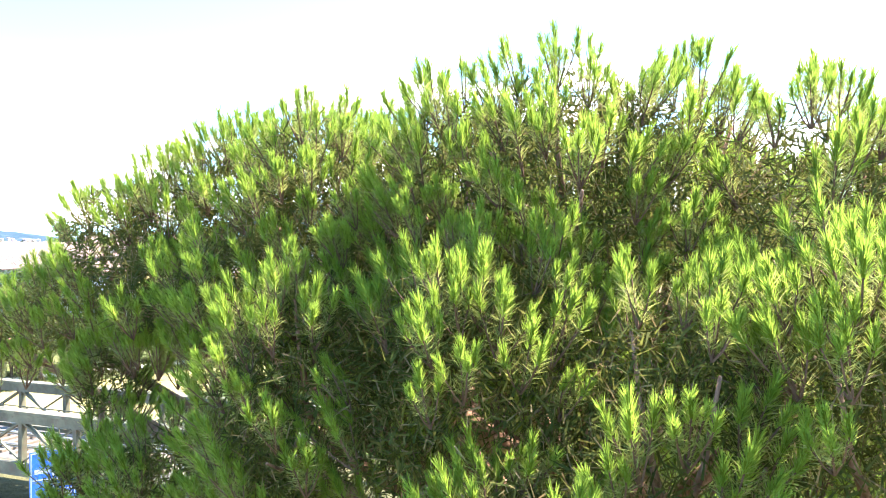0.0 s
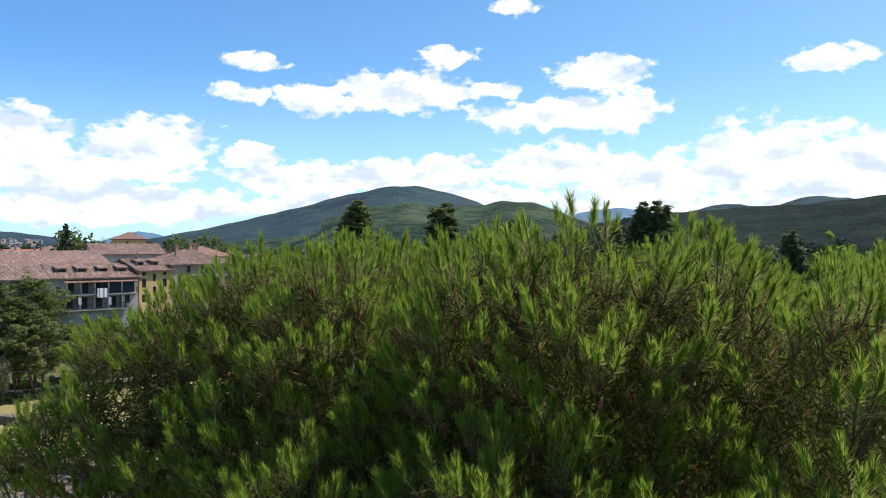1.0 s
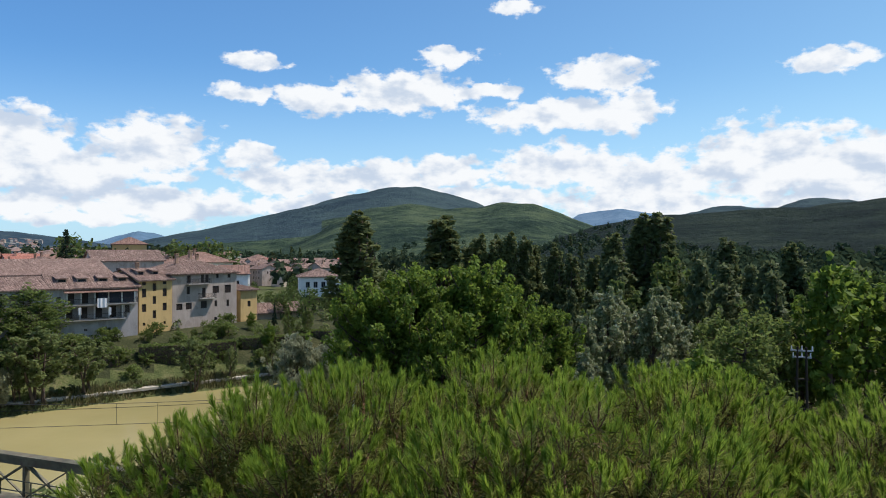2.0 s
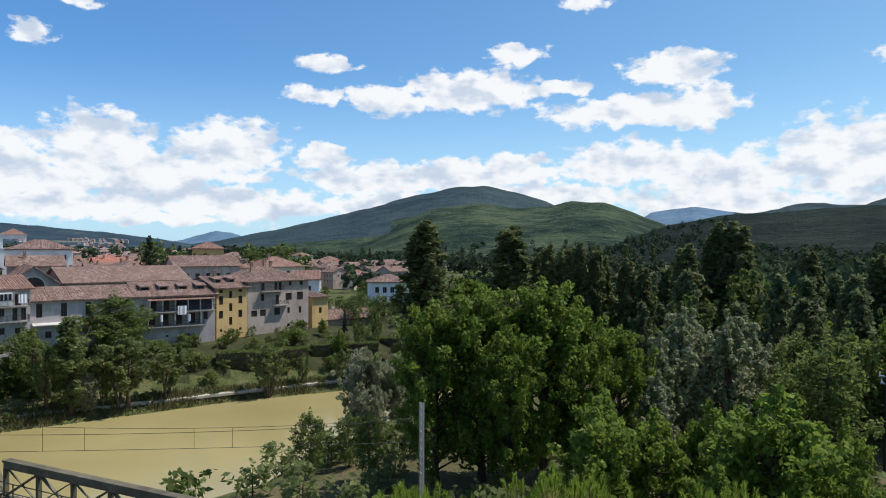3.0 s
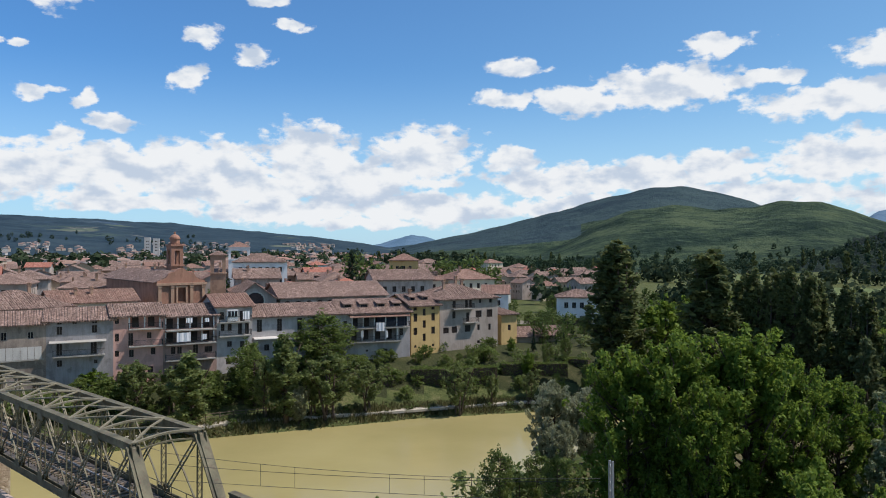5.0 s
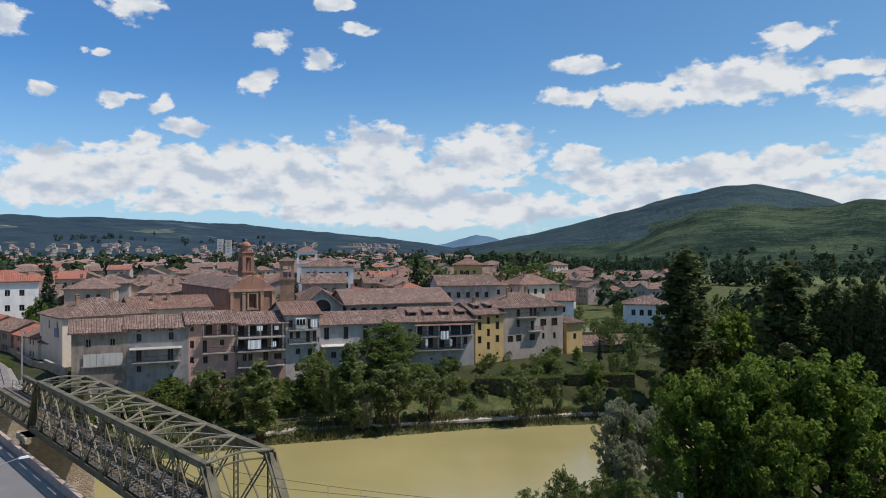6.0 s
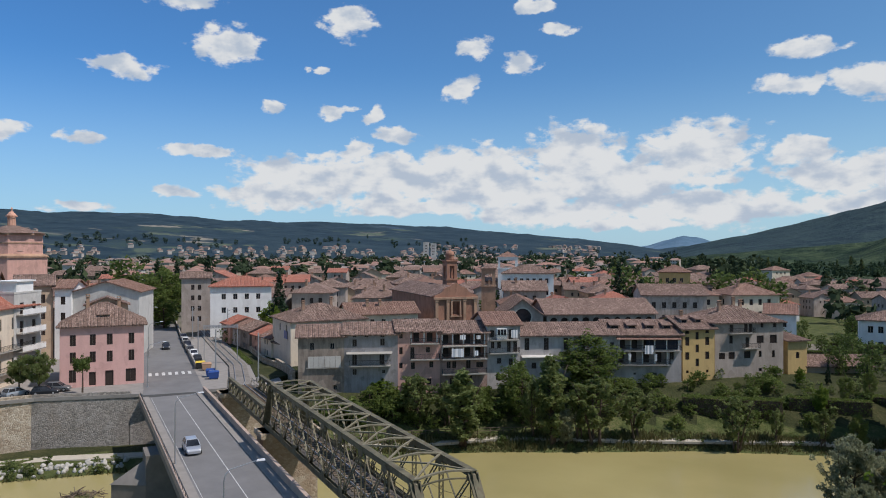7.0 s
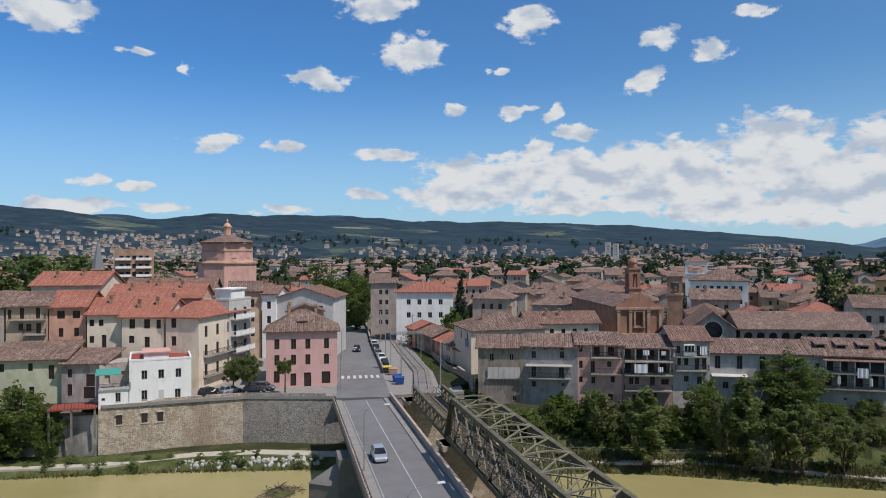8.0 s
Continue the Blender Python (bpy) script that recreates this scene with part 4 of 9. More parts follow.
cedar = proto("cedar_tree", "tall dark conifer standing among the houses", 18, 4.2, 0.4, "conifer", 5000, 60, "cone", 0.1, 20)
stone_pine = proto("umbrella_pine_tree", "umbrella pine with a flat dark crown", 16, 6.0, 0.45, "conifer", 7000, 40, "wide", 0.5, 21)
mid_a = proto("broadleaf_tree", "full-crowned dark green tree in the riverside wood", 14, 4.2, 0.50, "leaf_dark", 2000, 34, "tall", 0.03, 22)
mid_b = proto("broadleaf_tree", "full-crowned mid-green tree in the riverside wood", 14, 4.0, 0.50, "leaf_green", 2000, 34, "tall", 0.03, 23)
mid_c = proto("white_poplar_tree", "greyish-green poplar in the riverside wood", 14, 2.5, 0.47, "leaf_poplar_light", 2000, 34, "column", 0.03, 24)

garden_bush = proto("garden_bush", "leafy green bush in the gardens below the houses", 4, 2.0, 0.29, "leaf_mid", 540, 12, "round", 0.0, 25, outward=0.35)
# wooded near bank
grove(broad_a, [(-2.8, 60, 13.7, .95), (2.3, 60.5, 14.3, .95), (-6.6, 59, 12.3, .9), (5.8, 62, 11.2, .8), (9.5, 66, 9.6, .85), (-0.5, 57, 10.4, .8)])
grove(silver, [(15.4, 68.2, 11.0, .95), (19.7, 68.1, 10.8, .9), (17.5, 73, 10.4, .9), (22.5, 72, 9.8, .95), (11.8, 60.8, 6.0, .9), (13.0, 66.5, 8.8, .8)])
grove(broad_c, [(5.0, 45.5, 6.8, .85), (9.2, 48, 5.6, .8), (15.2, 43.5, 8.2, .95), (17.4, 47, 7.0, .95), (13.2, 50, 5.8, .8), (11.4, 41, 4.0, .8), (18.6, 41, 4.0, .8), (21.5, 49, 5.0, .7), (6.5, 52, 6.0, .8),
                (11.5, 33, 1.6, .7), (15.0, 32, 1.4, .8), (19.0, 33, 1.2, .8), (22.5, 38, 1.0, .8)])
grove(broad_b, [(27.0, 65, 9.4, 1.0), (33, 74, 9.0, 1.0), (28, 74, 8.6, .9), (25.0, 69, 6.4, .8), (38, 76, 8.0, .9)])
grove(poplar, [(5.2, 114.9, 16.4, 1.07), (7.6, 114.7, 15.3, 1.04), (10.1, 114.5, 16.7, 1.14), (12.6, 114.3, 16.1, 1.07), (8.6, 121, 16.4, 1.04), (14.4, 120, 15.3, 1.07), (3.6, 121, 15.0, 1.04), (17.4, 113.7, 14.3, 1.21),
               (19.9, 113.3, 13.3, 1.14), (26.1, 112, 16.5, 1.55), (34.7, 125.3, 20.2, 1.46), (37.6, 124.5, 20.4, 1.46), (36, 116, 15.4, 1.38), (24.0, 116, 13.0, 1.21), (46.5, 118, 16.0, 1.38), (54, 112, 15.0, 1.38)], "poplar row")
grove(poplar, [(-16.6, 131.0, 20.9, 1.95), (-0.9, 112, 19.3, 1.9)], "pair of tall poplars")
grove(mid_b, [(-8.5, 137, 11.6, 1.0), (-5.5, 141, 11.0, 1.0), (-11.5, 140, 10.0, .9), (2.5, 139, 11.4, 1.0)])
grove(willow, [(-17.0, 78.5, 5.2, .82), (-13.2, 80, 4.4, .8), (-15.0, 74.5, 1.6, .85)])
grove(broad_b, [(-18.4, 62.5, 1.7, .8), (-15.5, 65, 1.0, .8), (-12.5, 60, 2.4, .8)])
for k in range(26):
    # trees between the row and the meadow
    az, dist = radians(PLANTS.uniform(-7, 8)), PLANTS.uniform(155, 265)
    grove((mid_a, mid_b, mid_a)[k % 3], [(-math.sin(az) * dist, math.cos(az) * dist, PLANTS.uniform(4.5, 8.0), PLANTS.uniform(.9, 1.4))], "trees before the meadow")
WOOD = random.Random(9)
wood = []
for k in range(1400):
    x, y = WOOD.uniform(8, 125), WOOD.uniform(66, 175)
    n_far = min((q[0] - x) ** 2 + (q[1] - y) ** 2 for q in wood) if wood else 1e9
    dist, az = math.hypot(x, y), math.degrees(math.atan2(-x, y))
    if n_far < (17 if dist < 120 else 40) or az > -9 or (dist < 84 and az > -24) or (dist < 80) or len(wood) > 100 or abs(float(to_line(np.array([x]), np.array([y]), FAR_SHORE)[0])) < 5:
        continue
    wood.append((x, y, 0))
    high = WOOD.uniform(7.5, 10.5) if az > -13 else WOOD.uniform(9.5, 14.2)
    grove((mid_a, mid_b, mid_c, mid_c, mid_c)[WOOD.randrange(5)], [(x, y, high - (dist > 130) * 1.5, WOOD.uniform(.85, 1.15))], "riverside wood")
for x, y, t, w in ((19, 45, 1.6, 1.3), (22, 44, 1.8, 1.3), (24.5, 43, 1.5, 1.3), (21, 49, 1.9, 1.2), (25, 48, 1.4, 1.4), (28, 46, 1.2, 1.3), (23, 40, .9, 1.3), (24, 40, .6, 1.2), (27.5, 43, .3, 1.3), (30, 39, -.6, 1.2), (22, 35, -.4, 1.2), (34, 44, .2, 1.2), (26, 35, -1.2, 1.3), (31, 47, .5, 1.1), (37, 49, 0, 1.2)):
    grove(garden_bush, [(x, y, t, w)])
# far bank
grove(poplar_young, [(-73.9, 85.8, 4.2, 1.9), (-63.7, 95.9, 6.4, 1.45)], "young trees along the river path")
grove(airy, [(-82.6, 84.6, 2.9, 1.5), (-85.6, 87.0, 1.8, 1.4), (-58.2, 100.7, 3.5, 1.5), (-54.0, 106.0, 1.1, 1.5), (-79.6, 88.5, 1.4, 1.3), (-41.0, 114.2, 0.4, 1.25), (-66.4, 94.6, 3.0, .8), (-60.6, 99.6, 1.6, 1.0), (-36.5, 119.5, -2.0, 1.0), (-30.5, 122.5, -1.6, 1.0)], "young trees along the river path")
grove(willow, [(-61.6, 97.0, -2.0, .8)])
grove(broad_b, [(-73.7, 99.8, 4.7, 1.3), (-70.5, 97.6, 3.4, 1.1), (-68.0, 114.0, 8.8, 1.75), (-64.8, 111.6, 6.2, 1.4)])
grove(broad_c, [(-96.2, 84.6, 1.4, 2.3), (-92.2, 85.6, .6, 2.2), (-88.5, 89.6, .4, 2.0), (-38.4, 138.4, 2.0, .8), (-33, 131, 0.8, .7)])
grove(broad_b, [(-30.5, 136, 2.0, .8), (-27.5, 139, 2.8, .7), (-26, 124.5, -1.6, .8), (-21, 128, -.6, .8), (-46, 128.5, -.2, .9), (-42, 131.5, .4, .8), (-52.5, 124.5, -.4, .9), (-16, 131, 1.0, .9)])
grove(cedar, [(-34.5, 141.5, 3.6, .55), (-29.0, 145.0, 2.6, .6), (-24.0, 156.0, 3.0, .5), (-31.5, 168.0, 4.0, .5)])


def hedge(a, b, width, height, label="clipped dark green garden hedge"):
    """A clipped hedge from a to b: a box of leaf sprays round a dark twiggy core."""
    ax, ay = a
    ln = math.hypot(b[0] - ax, b[1] - ay)
    z = min(ground_at(*a), ground_at(*b)) - .2
    top = thing("hedge", label, "hedge", Matrix.Translation((ax, ay, z)) @ Matrix.Rotation(math.atan2(b[1] - ay, b[0] - ax), 4, "Z"))
    rng = np.random.default_rng(int(ln * 100))
    n = int(ln * height * 95)
    p = rng.uniform(0, 1, (n, 3)) * np.array([ln, width, height])
    f = rng.integers(0, 4, n)
    p[f == 0, 1] = rng.normal(0, .06, (f == 0).sum())
    p[f == 1, 1] = width + rng.normal(0, .06, (f == 1).sum())
    p[f >= 2, 2] = height + rng.normal(0, .07, (f >= 2).sum())
    a1 = unit(rng.normal(size=(n, 3)))
    b1 = unit(np.cross(a1, rng.normal(size=(n, 3))))
    s = rng.uniform(.14, .26, n)[:, None]
    part("leaves", poly_mesh("leaves", np.stack([p - a1 * s * .7, p + b1 * s * .4, p + a1 * s * .7, p - b1 * s * .4], 1), M["leaf_mid"]), None, top)
    g = Geo()
    g.box(.12, ln - .12, .15, width - .15, 0, height - .15)
    part("core", g, M["bark"], top)
    return top


hedge((-51.9, 118.6), (-44.4, 121.4), 2.4, 3.8)
hedge((-44.2, 122.4), (-37.6, 126.6), 2.2, 3.6)
hedge((-37.7, 129.5), (-26.0, 134.5), 1.8, 2.8)
hedge((-56.5, 114.2), (-53.5, 115.6), 1.8, 2.6)
hedge((-33.6, 140.0), (-22.8, 138.0), 1.6, 2.2)
GARDEN = random.Random(27)
for k in range(80):
    # along the feet of the row houses
    q = GARDEN.random()
    x, y = -97 + 54 * q, 76 + 64 * q
    off = GARDEN.uniform(-.6, 6.5)
    grove(garden_bush, [(x + off * .77, y - off * .64, ground_at(x + off * .77, y - off * .64) + (GARDEN.uniform(2.0, 4.0) if q < .62 else GARDEN.uniform(1.4, 2.8)), GARDEN.uniform(.9, 1.6))])
for k in range(84):
    q = GARDEN.random()
    x, y = -95 + 56 * q, 76 + 66 * q
    off = GARDEN.uniform(2.5, 14.0)
    x, y = x + off * .77, y - off * .64
    d = float(to_line(np.array([x]), np.array([y]), FAR_SHORE)[0])
    if d > 5.5:
        plant((garden_bush, garden_bush, shrub, shrub_olive)[GARDEN.randrange(4)], x, y, None, GARDEN.uniform(.28, .75), GARDEN.uniform(0, 6), GARDEN.uniform(1.0, 1.7))
SCRUB = random.Random(17)
along = np.cumsum(np.r_[0, np.hypot(*np.diff(FAR_SHORE, axis=0).T)])
for k in range(160):
    q = SCRUB.uniform(150, 430)
    x, y = np.interp(q, along, FAR_SHORE[:, 0]), np.interp(q, along, FAR_SHORE[:, 1])
    off = SCRUB.uniform(0.6, 4.6) if SCRUB.random() < .62 else SCRUB.uniform(12, 34)
    x, y = x - off * .74, y + off * .67
    n_road = x * BN.x + y * BN.y
    if n_road < 27:
        continue
    plant((shrub, shrub_olive)[SCRUB.random() < .6], x, y, None, SCRUB.uniform(.2, .42) if off < 6 else SCRUB.uniform(.4, .8), SCRUB.uniform(0, 6), SCRUB.uniform(1.0, 1.7))
for k in range(70):
    q = SCRUB.uniform(70, 165)
    x, y = np.interp(q, along, FAR_SHORE[:, 0]), np.interp(q, along, FAR_SHORE[:, 1])
    off = SCRUB.uniform(0.4, 5.5)
    x, y = x - off * .86, y + off * .5
    if x * BN.x + y * BN.y < 6.5:
        plant((shrub, shrub_olive)[SCRUB.random() < .75], x, y, None, SCRUB.uniform(.2, .5), SCRUB.uniform(0, 6), SCRUB.uniform(1.0, 1.8))
for k in range(44):
    x, y = SCRUB.uniform(-34, 8), SCRUB.uniform(40, 84)
    if to_line(np.array([x]), np.array([y]), NEAR_SHORE)[0] < -1.5:
        plant((shrub, shrub_olive)[SCRUB.random() < .5], x, y, None, SCRUB.uniform(.6, 1.2), SCRUB.uniform(0, 6), 1.2)


def umbrella_pine_near():
    """The big pine beside the drone: bouquets of upright candles on red-brown limbs, open underneath on the river side."""
    rng = np.random.default_rng(5)
    x0, y0 = 1.9, 8.0
    z0 = ground_at(x0, y0)
    top = thing("pine_tree", "large pine with upright tufts of bright green needles and red-brown limbs", "tree", Matrix.Translation((x0, y0, z0)))
    # crown lobes: centre and radii, in world metres
    lobes = np.array([(1.15, 7.2, 10.85, 1.35, 1.3, 1.72), (0.2, 7.4, 10.65, 1.2, 1.1, 1.72), (2.1, 7.0, 10.65, 1.2, 1.1, 1.75), (3.15, 6.2, 10.25, 1.2, 1.1, 1.75),
                      (-1.55, 8.1, 10.7, 1.1, 1.0, 1.5), (-2.7, 9.2, 10.75, 1.05, 1.1, 1.45), (-3.6, 9.3, 10.4, 1.0, 1.0, 1.35), (-4.35, 9.3, 10.3, .9, .9, 1.15), (-.65, 7.7, 9.9, 1.1, 1.1, 1.65),
                      (0.2, 6.2, 9.0, 1.4, 1.2, 1.7), (1.6, 5.3, 8.5, 1.2, 1.0, 1.85), (2.9, 4.9, 8.85, 1.2, 1.1, 2.0), (-1.4, 6.9, 9.0, 1.2, 1.1, 1.4), (4.1, 5.6, 9.3, 1.2, 1.2, 2.2), (.6, 5.0, 7.6, 1.3, 1.0, 1.6), (-2.4, 8.0, 9.9, .9, .9, .9), (-3.6, 8.6, 9.9, .8, .8, .7),
                      (0.6, 10.6, 9.8, 2.5, 2.3, 2.65), (3.4, 10.8, 9.7, 2.5, 2.3, 2.6), (5.8, 9.0, 9.8, 2.0, 2.0, 2.5), (-1.4, 9.9, 10.6, 1.9, 1.8, 1.75), (-2.1, 7.5, 7.5, 1.0, .8, 1.0), (-3.1, 8.2, 7.55, 1.2, .8, 1.05), (-4.3, 8.7, 7.5, .85, .7, .85), (-4.3, 8.9, 8.8, .55, .5, .6), (-5.2, 9.5, 9.65, .8, .7, .75), (-6.0, 9.8, 9.35, .6, .6, .65)])
    centre = np.array([x0, y0, z0])
    hubs, radii = lobes[:, :3] - centre, lobes[:, 3:]
    g = Geo()
    g.tube([(0, 0, -0.3), (0.15, 0.1, 3.5), (-0.1, 0.3, 6.5), (-0.3, 0.4, 9.0)], [0.36, 0.3, 0.24, 0.12], 10)
    cell, spots, ways = {}, [], []
    gap = 0.31
    for hub, rad in zip(hubs, radii):
        h = Vector(hub)
        start = Vector((-0.1, 0.3, max(3.0, h.z - 3.4)))
        g.tube([start, start.lerp(h, 0.5) + Vector((0, 0, -0.5)), h - Vector((0, 0, rad[2] * 0.45))], [0.15, 0.10, 0.05], 7)
        area = rad[0] * rad[1] + rad[0] * rad[2] + rad[1] * rad[2]
        for k in range(int(area * 52)):
            d = unit(rng.normal(size=3) + np.array([0, -0.1, 0.3]))
            p = hub + d * rad * rng.uniform(0.86, 1.0)
            if noise.noise(Vector(p) * 0.9) < -0.26:
                p = hub + d * rad * rng.uniform(0.6, 0.74)
            if (np.sum(((p - hubs) / radii) ** 2, 1) < 0.6).any():
                continue
            key = tuple(np.floor(p / gap).astype(int))
            if any(np.sum((p - q) ** 2) < gap * gap for i in (-1, 0, 1) for j in (-1, 0, 1) for m in (-1, 0, 1) for q in cell.get((key[0] + i, key[1] + j, key[2] + m), ())):
                continue
            cell.setdefault(key, []).append(p)
            spots.append(p)
            ways.append((d[0] * 0.5, d[1] * 0.5, 1.0))
            if k % 11 == 0:
                b = Vector(hub + d * rad * 0.3 - np.array([0, 0, rad[2] * 0.25]))
                e = Vector(p) - Vector((0, 0, .42))
                g.tube([b, b.lerp(e, 0.55) + Vector((0, 0, -0.16)), e], [0.038, 0.026, 0.014], 5)
    part("trunk", g, M["pine_bark"], top, smooth=True)
    # each bouquet opens into a few candles, the middle one tallest
    foot, ups, size, knot = [], [], [], []
    for p, w in zip(np.array(spots), unit(np.array(ways))):
        n_c = rng.integers(4, 7)
        turn = rng.uniform(0, 6.28)
        big = rng.uniform(0.72, 1.2)
        for c in range(n_c):
            wv = turn + 2.4 * c
            out = np.array([math.cos(wv), math.sin(wv), 0.0])
            far = 0.0 if c == 0 else rng.uniform(0.09, 0.21) * big
            foot.append(p + out * far + np.array([0, 0, -far * rng.uniform(0.2, 0.9)]))
            ups.append(w + out * far * 0.9 + rng.normal(size=3) * 0.06)
            size.append(big * (1.0 if c == 0 else rng.uniform(0.68, 1.0)))
            knot.append(p - w * 0.46 * big)
    foot, ups, size, knot = np.array(foot), unit(np.array(ups)), np.array(size), np.array(knot)
    n = len(foot)
    ln = (0.19 * size)[:, None]
    e1 = unit(np.cross(ups, rng.normal(size=(n, 3))))
    e2 = np.cross(ups, e1)
    w = np.arange(3) * 2 * np.pi / 3
    # woody stalks that sweep up from the knot into the candle
    bend = (knot + foot) / 2 - ups * 0.05
    rows = [(knot, .011), (bend, .008), (foot, .007)]
    rings = np.stack([c[:, None] + (e1[:, None] * np.cos(w)[None, :, None] + e2[:, None] * np.sin(w)[None, :, None]) * r for c, r in rows], 1)
    faces = [np.stack([rings[:, i, j], rings[:, i, (j + 1) % 3], rings[:, i + 1, (j + 1) % 3], rings[:, i + 1, j]], 1) for i in range(2) for j in range(3)]
    part("twig_mass", poly_mesh("twig_mass", np.concatenate(faces), M["twig_bark"]), None, top)
    prof = [(-0.05, 0.012), (0.6, 0.020), (1.0, 0.006)]
    rings = np.stack([foot[:, None] + ups[:, None] * (ln * q)[:, None] + (e1[:, None] * np.cos(w)[None, :, None] + e2[:, None] * np.sin(w)[None, :, None]) * (r * size)[:, None, None] for q, r in prof], 1)
    faces = [np.stack([rings[:, i, j], rings[:, i, (j + 1) % 3], rings[:, i + 1, (j + 1) % 3], rings[:, i + 1, j]], 1) for i in range(2) for j in range(3)]
    part("shoot_wood", poly_mesh("shoot_wood", np.concatenate(faces), M["shoot"]), None, top)
    # young needles clasp the candle; last year's stand out from the stalk below it
    for name, per, lo, hi, open0, open1, len0, len1, half, mat in (("needles", 104, -.25, 1.0, .30, .80, .085, .115, .0040, "needle"), ("older_needles", 48, -1.15, 0.15, .6, 1.7, .12, .17, .0032, "needle_pale")):
        idx = np.repeat(np.arange(n), per)
        q = rng.uniform(lo, hi, n * per)
        ax = ups[idx]
        side = unit(np.cross(ax, rng.normal(size=(n * per, 3))))
        below = np.minimum(q, 0)[:, None] * unit(foot - knot)[idx] * 0.29 * size[idx][:, None]
        root = foot[idx] + ax * (np.maximum(q, 0) * ln[idx, 0])[:, None] + below + side * 0.016
        way = unit(ax + side * (rng.uniform(open0, open1, n * per) * (1.1 - 0.55 * np.maximum(q, 0)))[:, None])
        nl = (rng.uniform(len0, len1, n * per) * size[idx])[:, None]
        wid = unit(np.cross(way, rng.normal(size=(n * per, 3)))) * half
        part(name, poly_mesh(name, np.stack([root - wid, root + wid, root + way * nl], 1), M[mat]), None, top)
    # dry needles, and green ones coloured dark for the crown's inner shade, close it inside
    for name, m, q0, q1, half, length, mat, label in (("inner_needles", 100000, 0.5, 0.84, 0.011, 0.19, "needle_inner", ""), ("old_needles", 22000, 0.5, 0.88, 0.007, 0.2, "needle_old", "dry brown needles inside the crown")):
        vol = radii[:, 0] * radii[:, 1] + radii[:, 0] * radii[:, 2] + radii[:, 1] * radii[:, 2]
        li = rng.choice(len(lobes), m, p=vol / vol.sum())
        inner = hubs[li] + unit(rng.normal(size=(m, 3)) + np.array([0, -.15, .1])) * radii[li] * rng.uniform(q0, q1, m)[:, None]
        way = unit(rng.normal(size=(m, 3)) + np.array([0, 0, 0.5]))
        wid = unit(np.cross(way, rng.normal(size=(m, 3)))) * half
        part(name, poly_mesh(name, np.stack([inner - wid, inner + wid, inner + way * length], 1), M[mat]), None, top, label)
    return top


umbrella_pine_near()


def bank_reeds():
    """Rank grass and reeds along the water's edge of the far bank."""
    rng = np.random.default_rng(77)
    n = 42000
    q = rng.uniform(60, 440, n)
    x, y = np.interp(q, along, FAR_SHORE[:, 0]), np.interp(q, along, FAR_SHORE[:, 1])
    off = rng.uniform(0.1, 1.0, n) ** 1.4 * 5.0
    x, y = x - off * .74 + rng.normal(size=n) * .3, y + off * .67 + rng.normal(size=n) * .3
    keep = (x * BN.x + y * BN.y > 25.5) | ((x * BN.x + y * BN.y < 6.5) & (off < .5))
    x, y = x[keep], y[keep]
    b, h = ground_height(x, y)
    p = np.stack([x, y, b + h - .1], 1)
    tall = rng.uniform(.35, 1.05, len(x)) * np.where(np.sin(x * .31 + y * .17) > .3, 1.25, .75)
    tip = p + np.stack([rng.normal(size=len(x)) * .3, rng.normal(size=len(x)) * .3, tall], 1)
    w = rng.uniform(0, 6.28, len(x))
    side = np.stack([np.cos(w), np.sin(w), w * 0], 1) * rng.uniform(.07, .17, len(x))[:, None]
    me = poly_mesh("bank_reeds", np.stack([p - side, p + side, tip], 1), M["reeds"])
    tagged(new("bank_reeds", me), "rank olive grass and reeds along the water's edge", "reeds", kind="stuff")


bank_reeds()

# ---- houses ----
WINDOWS = {}


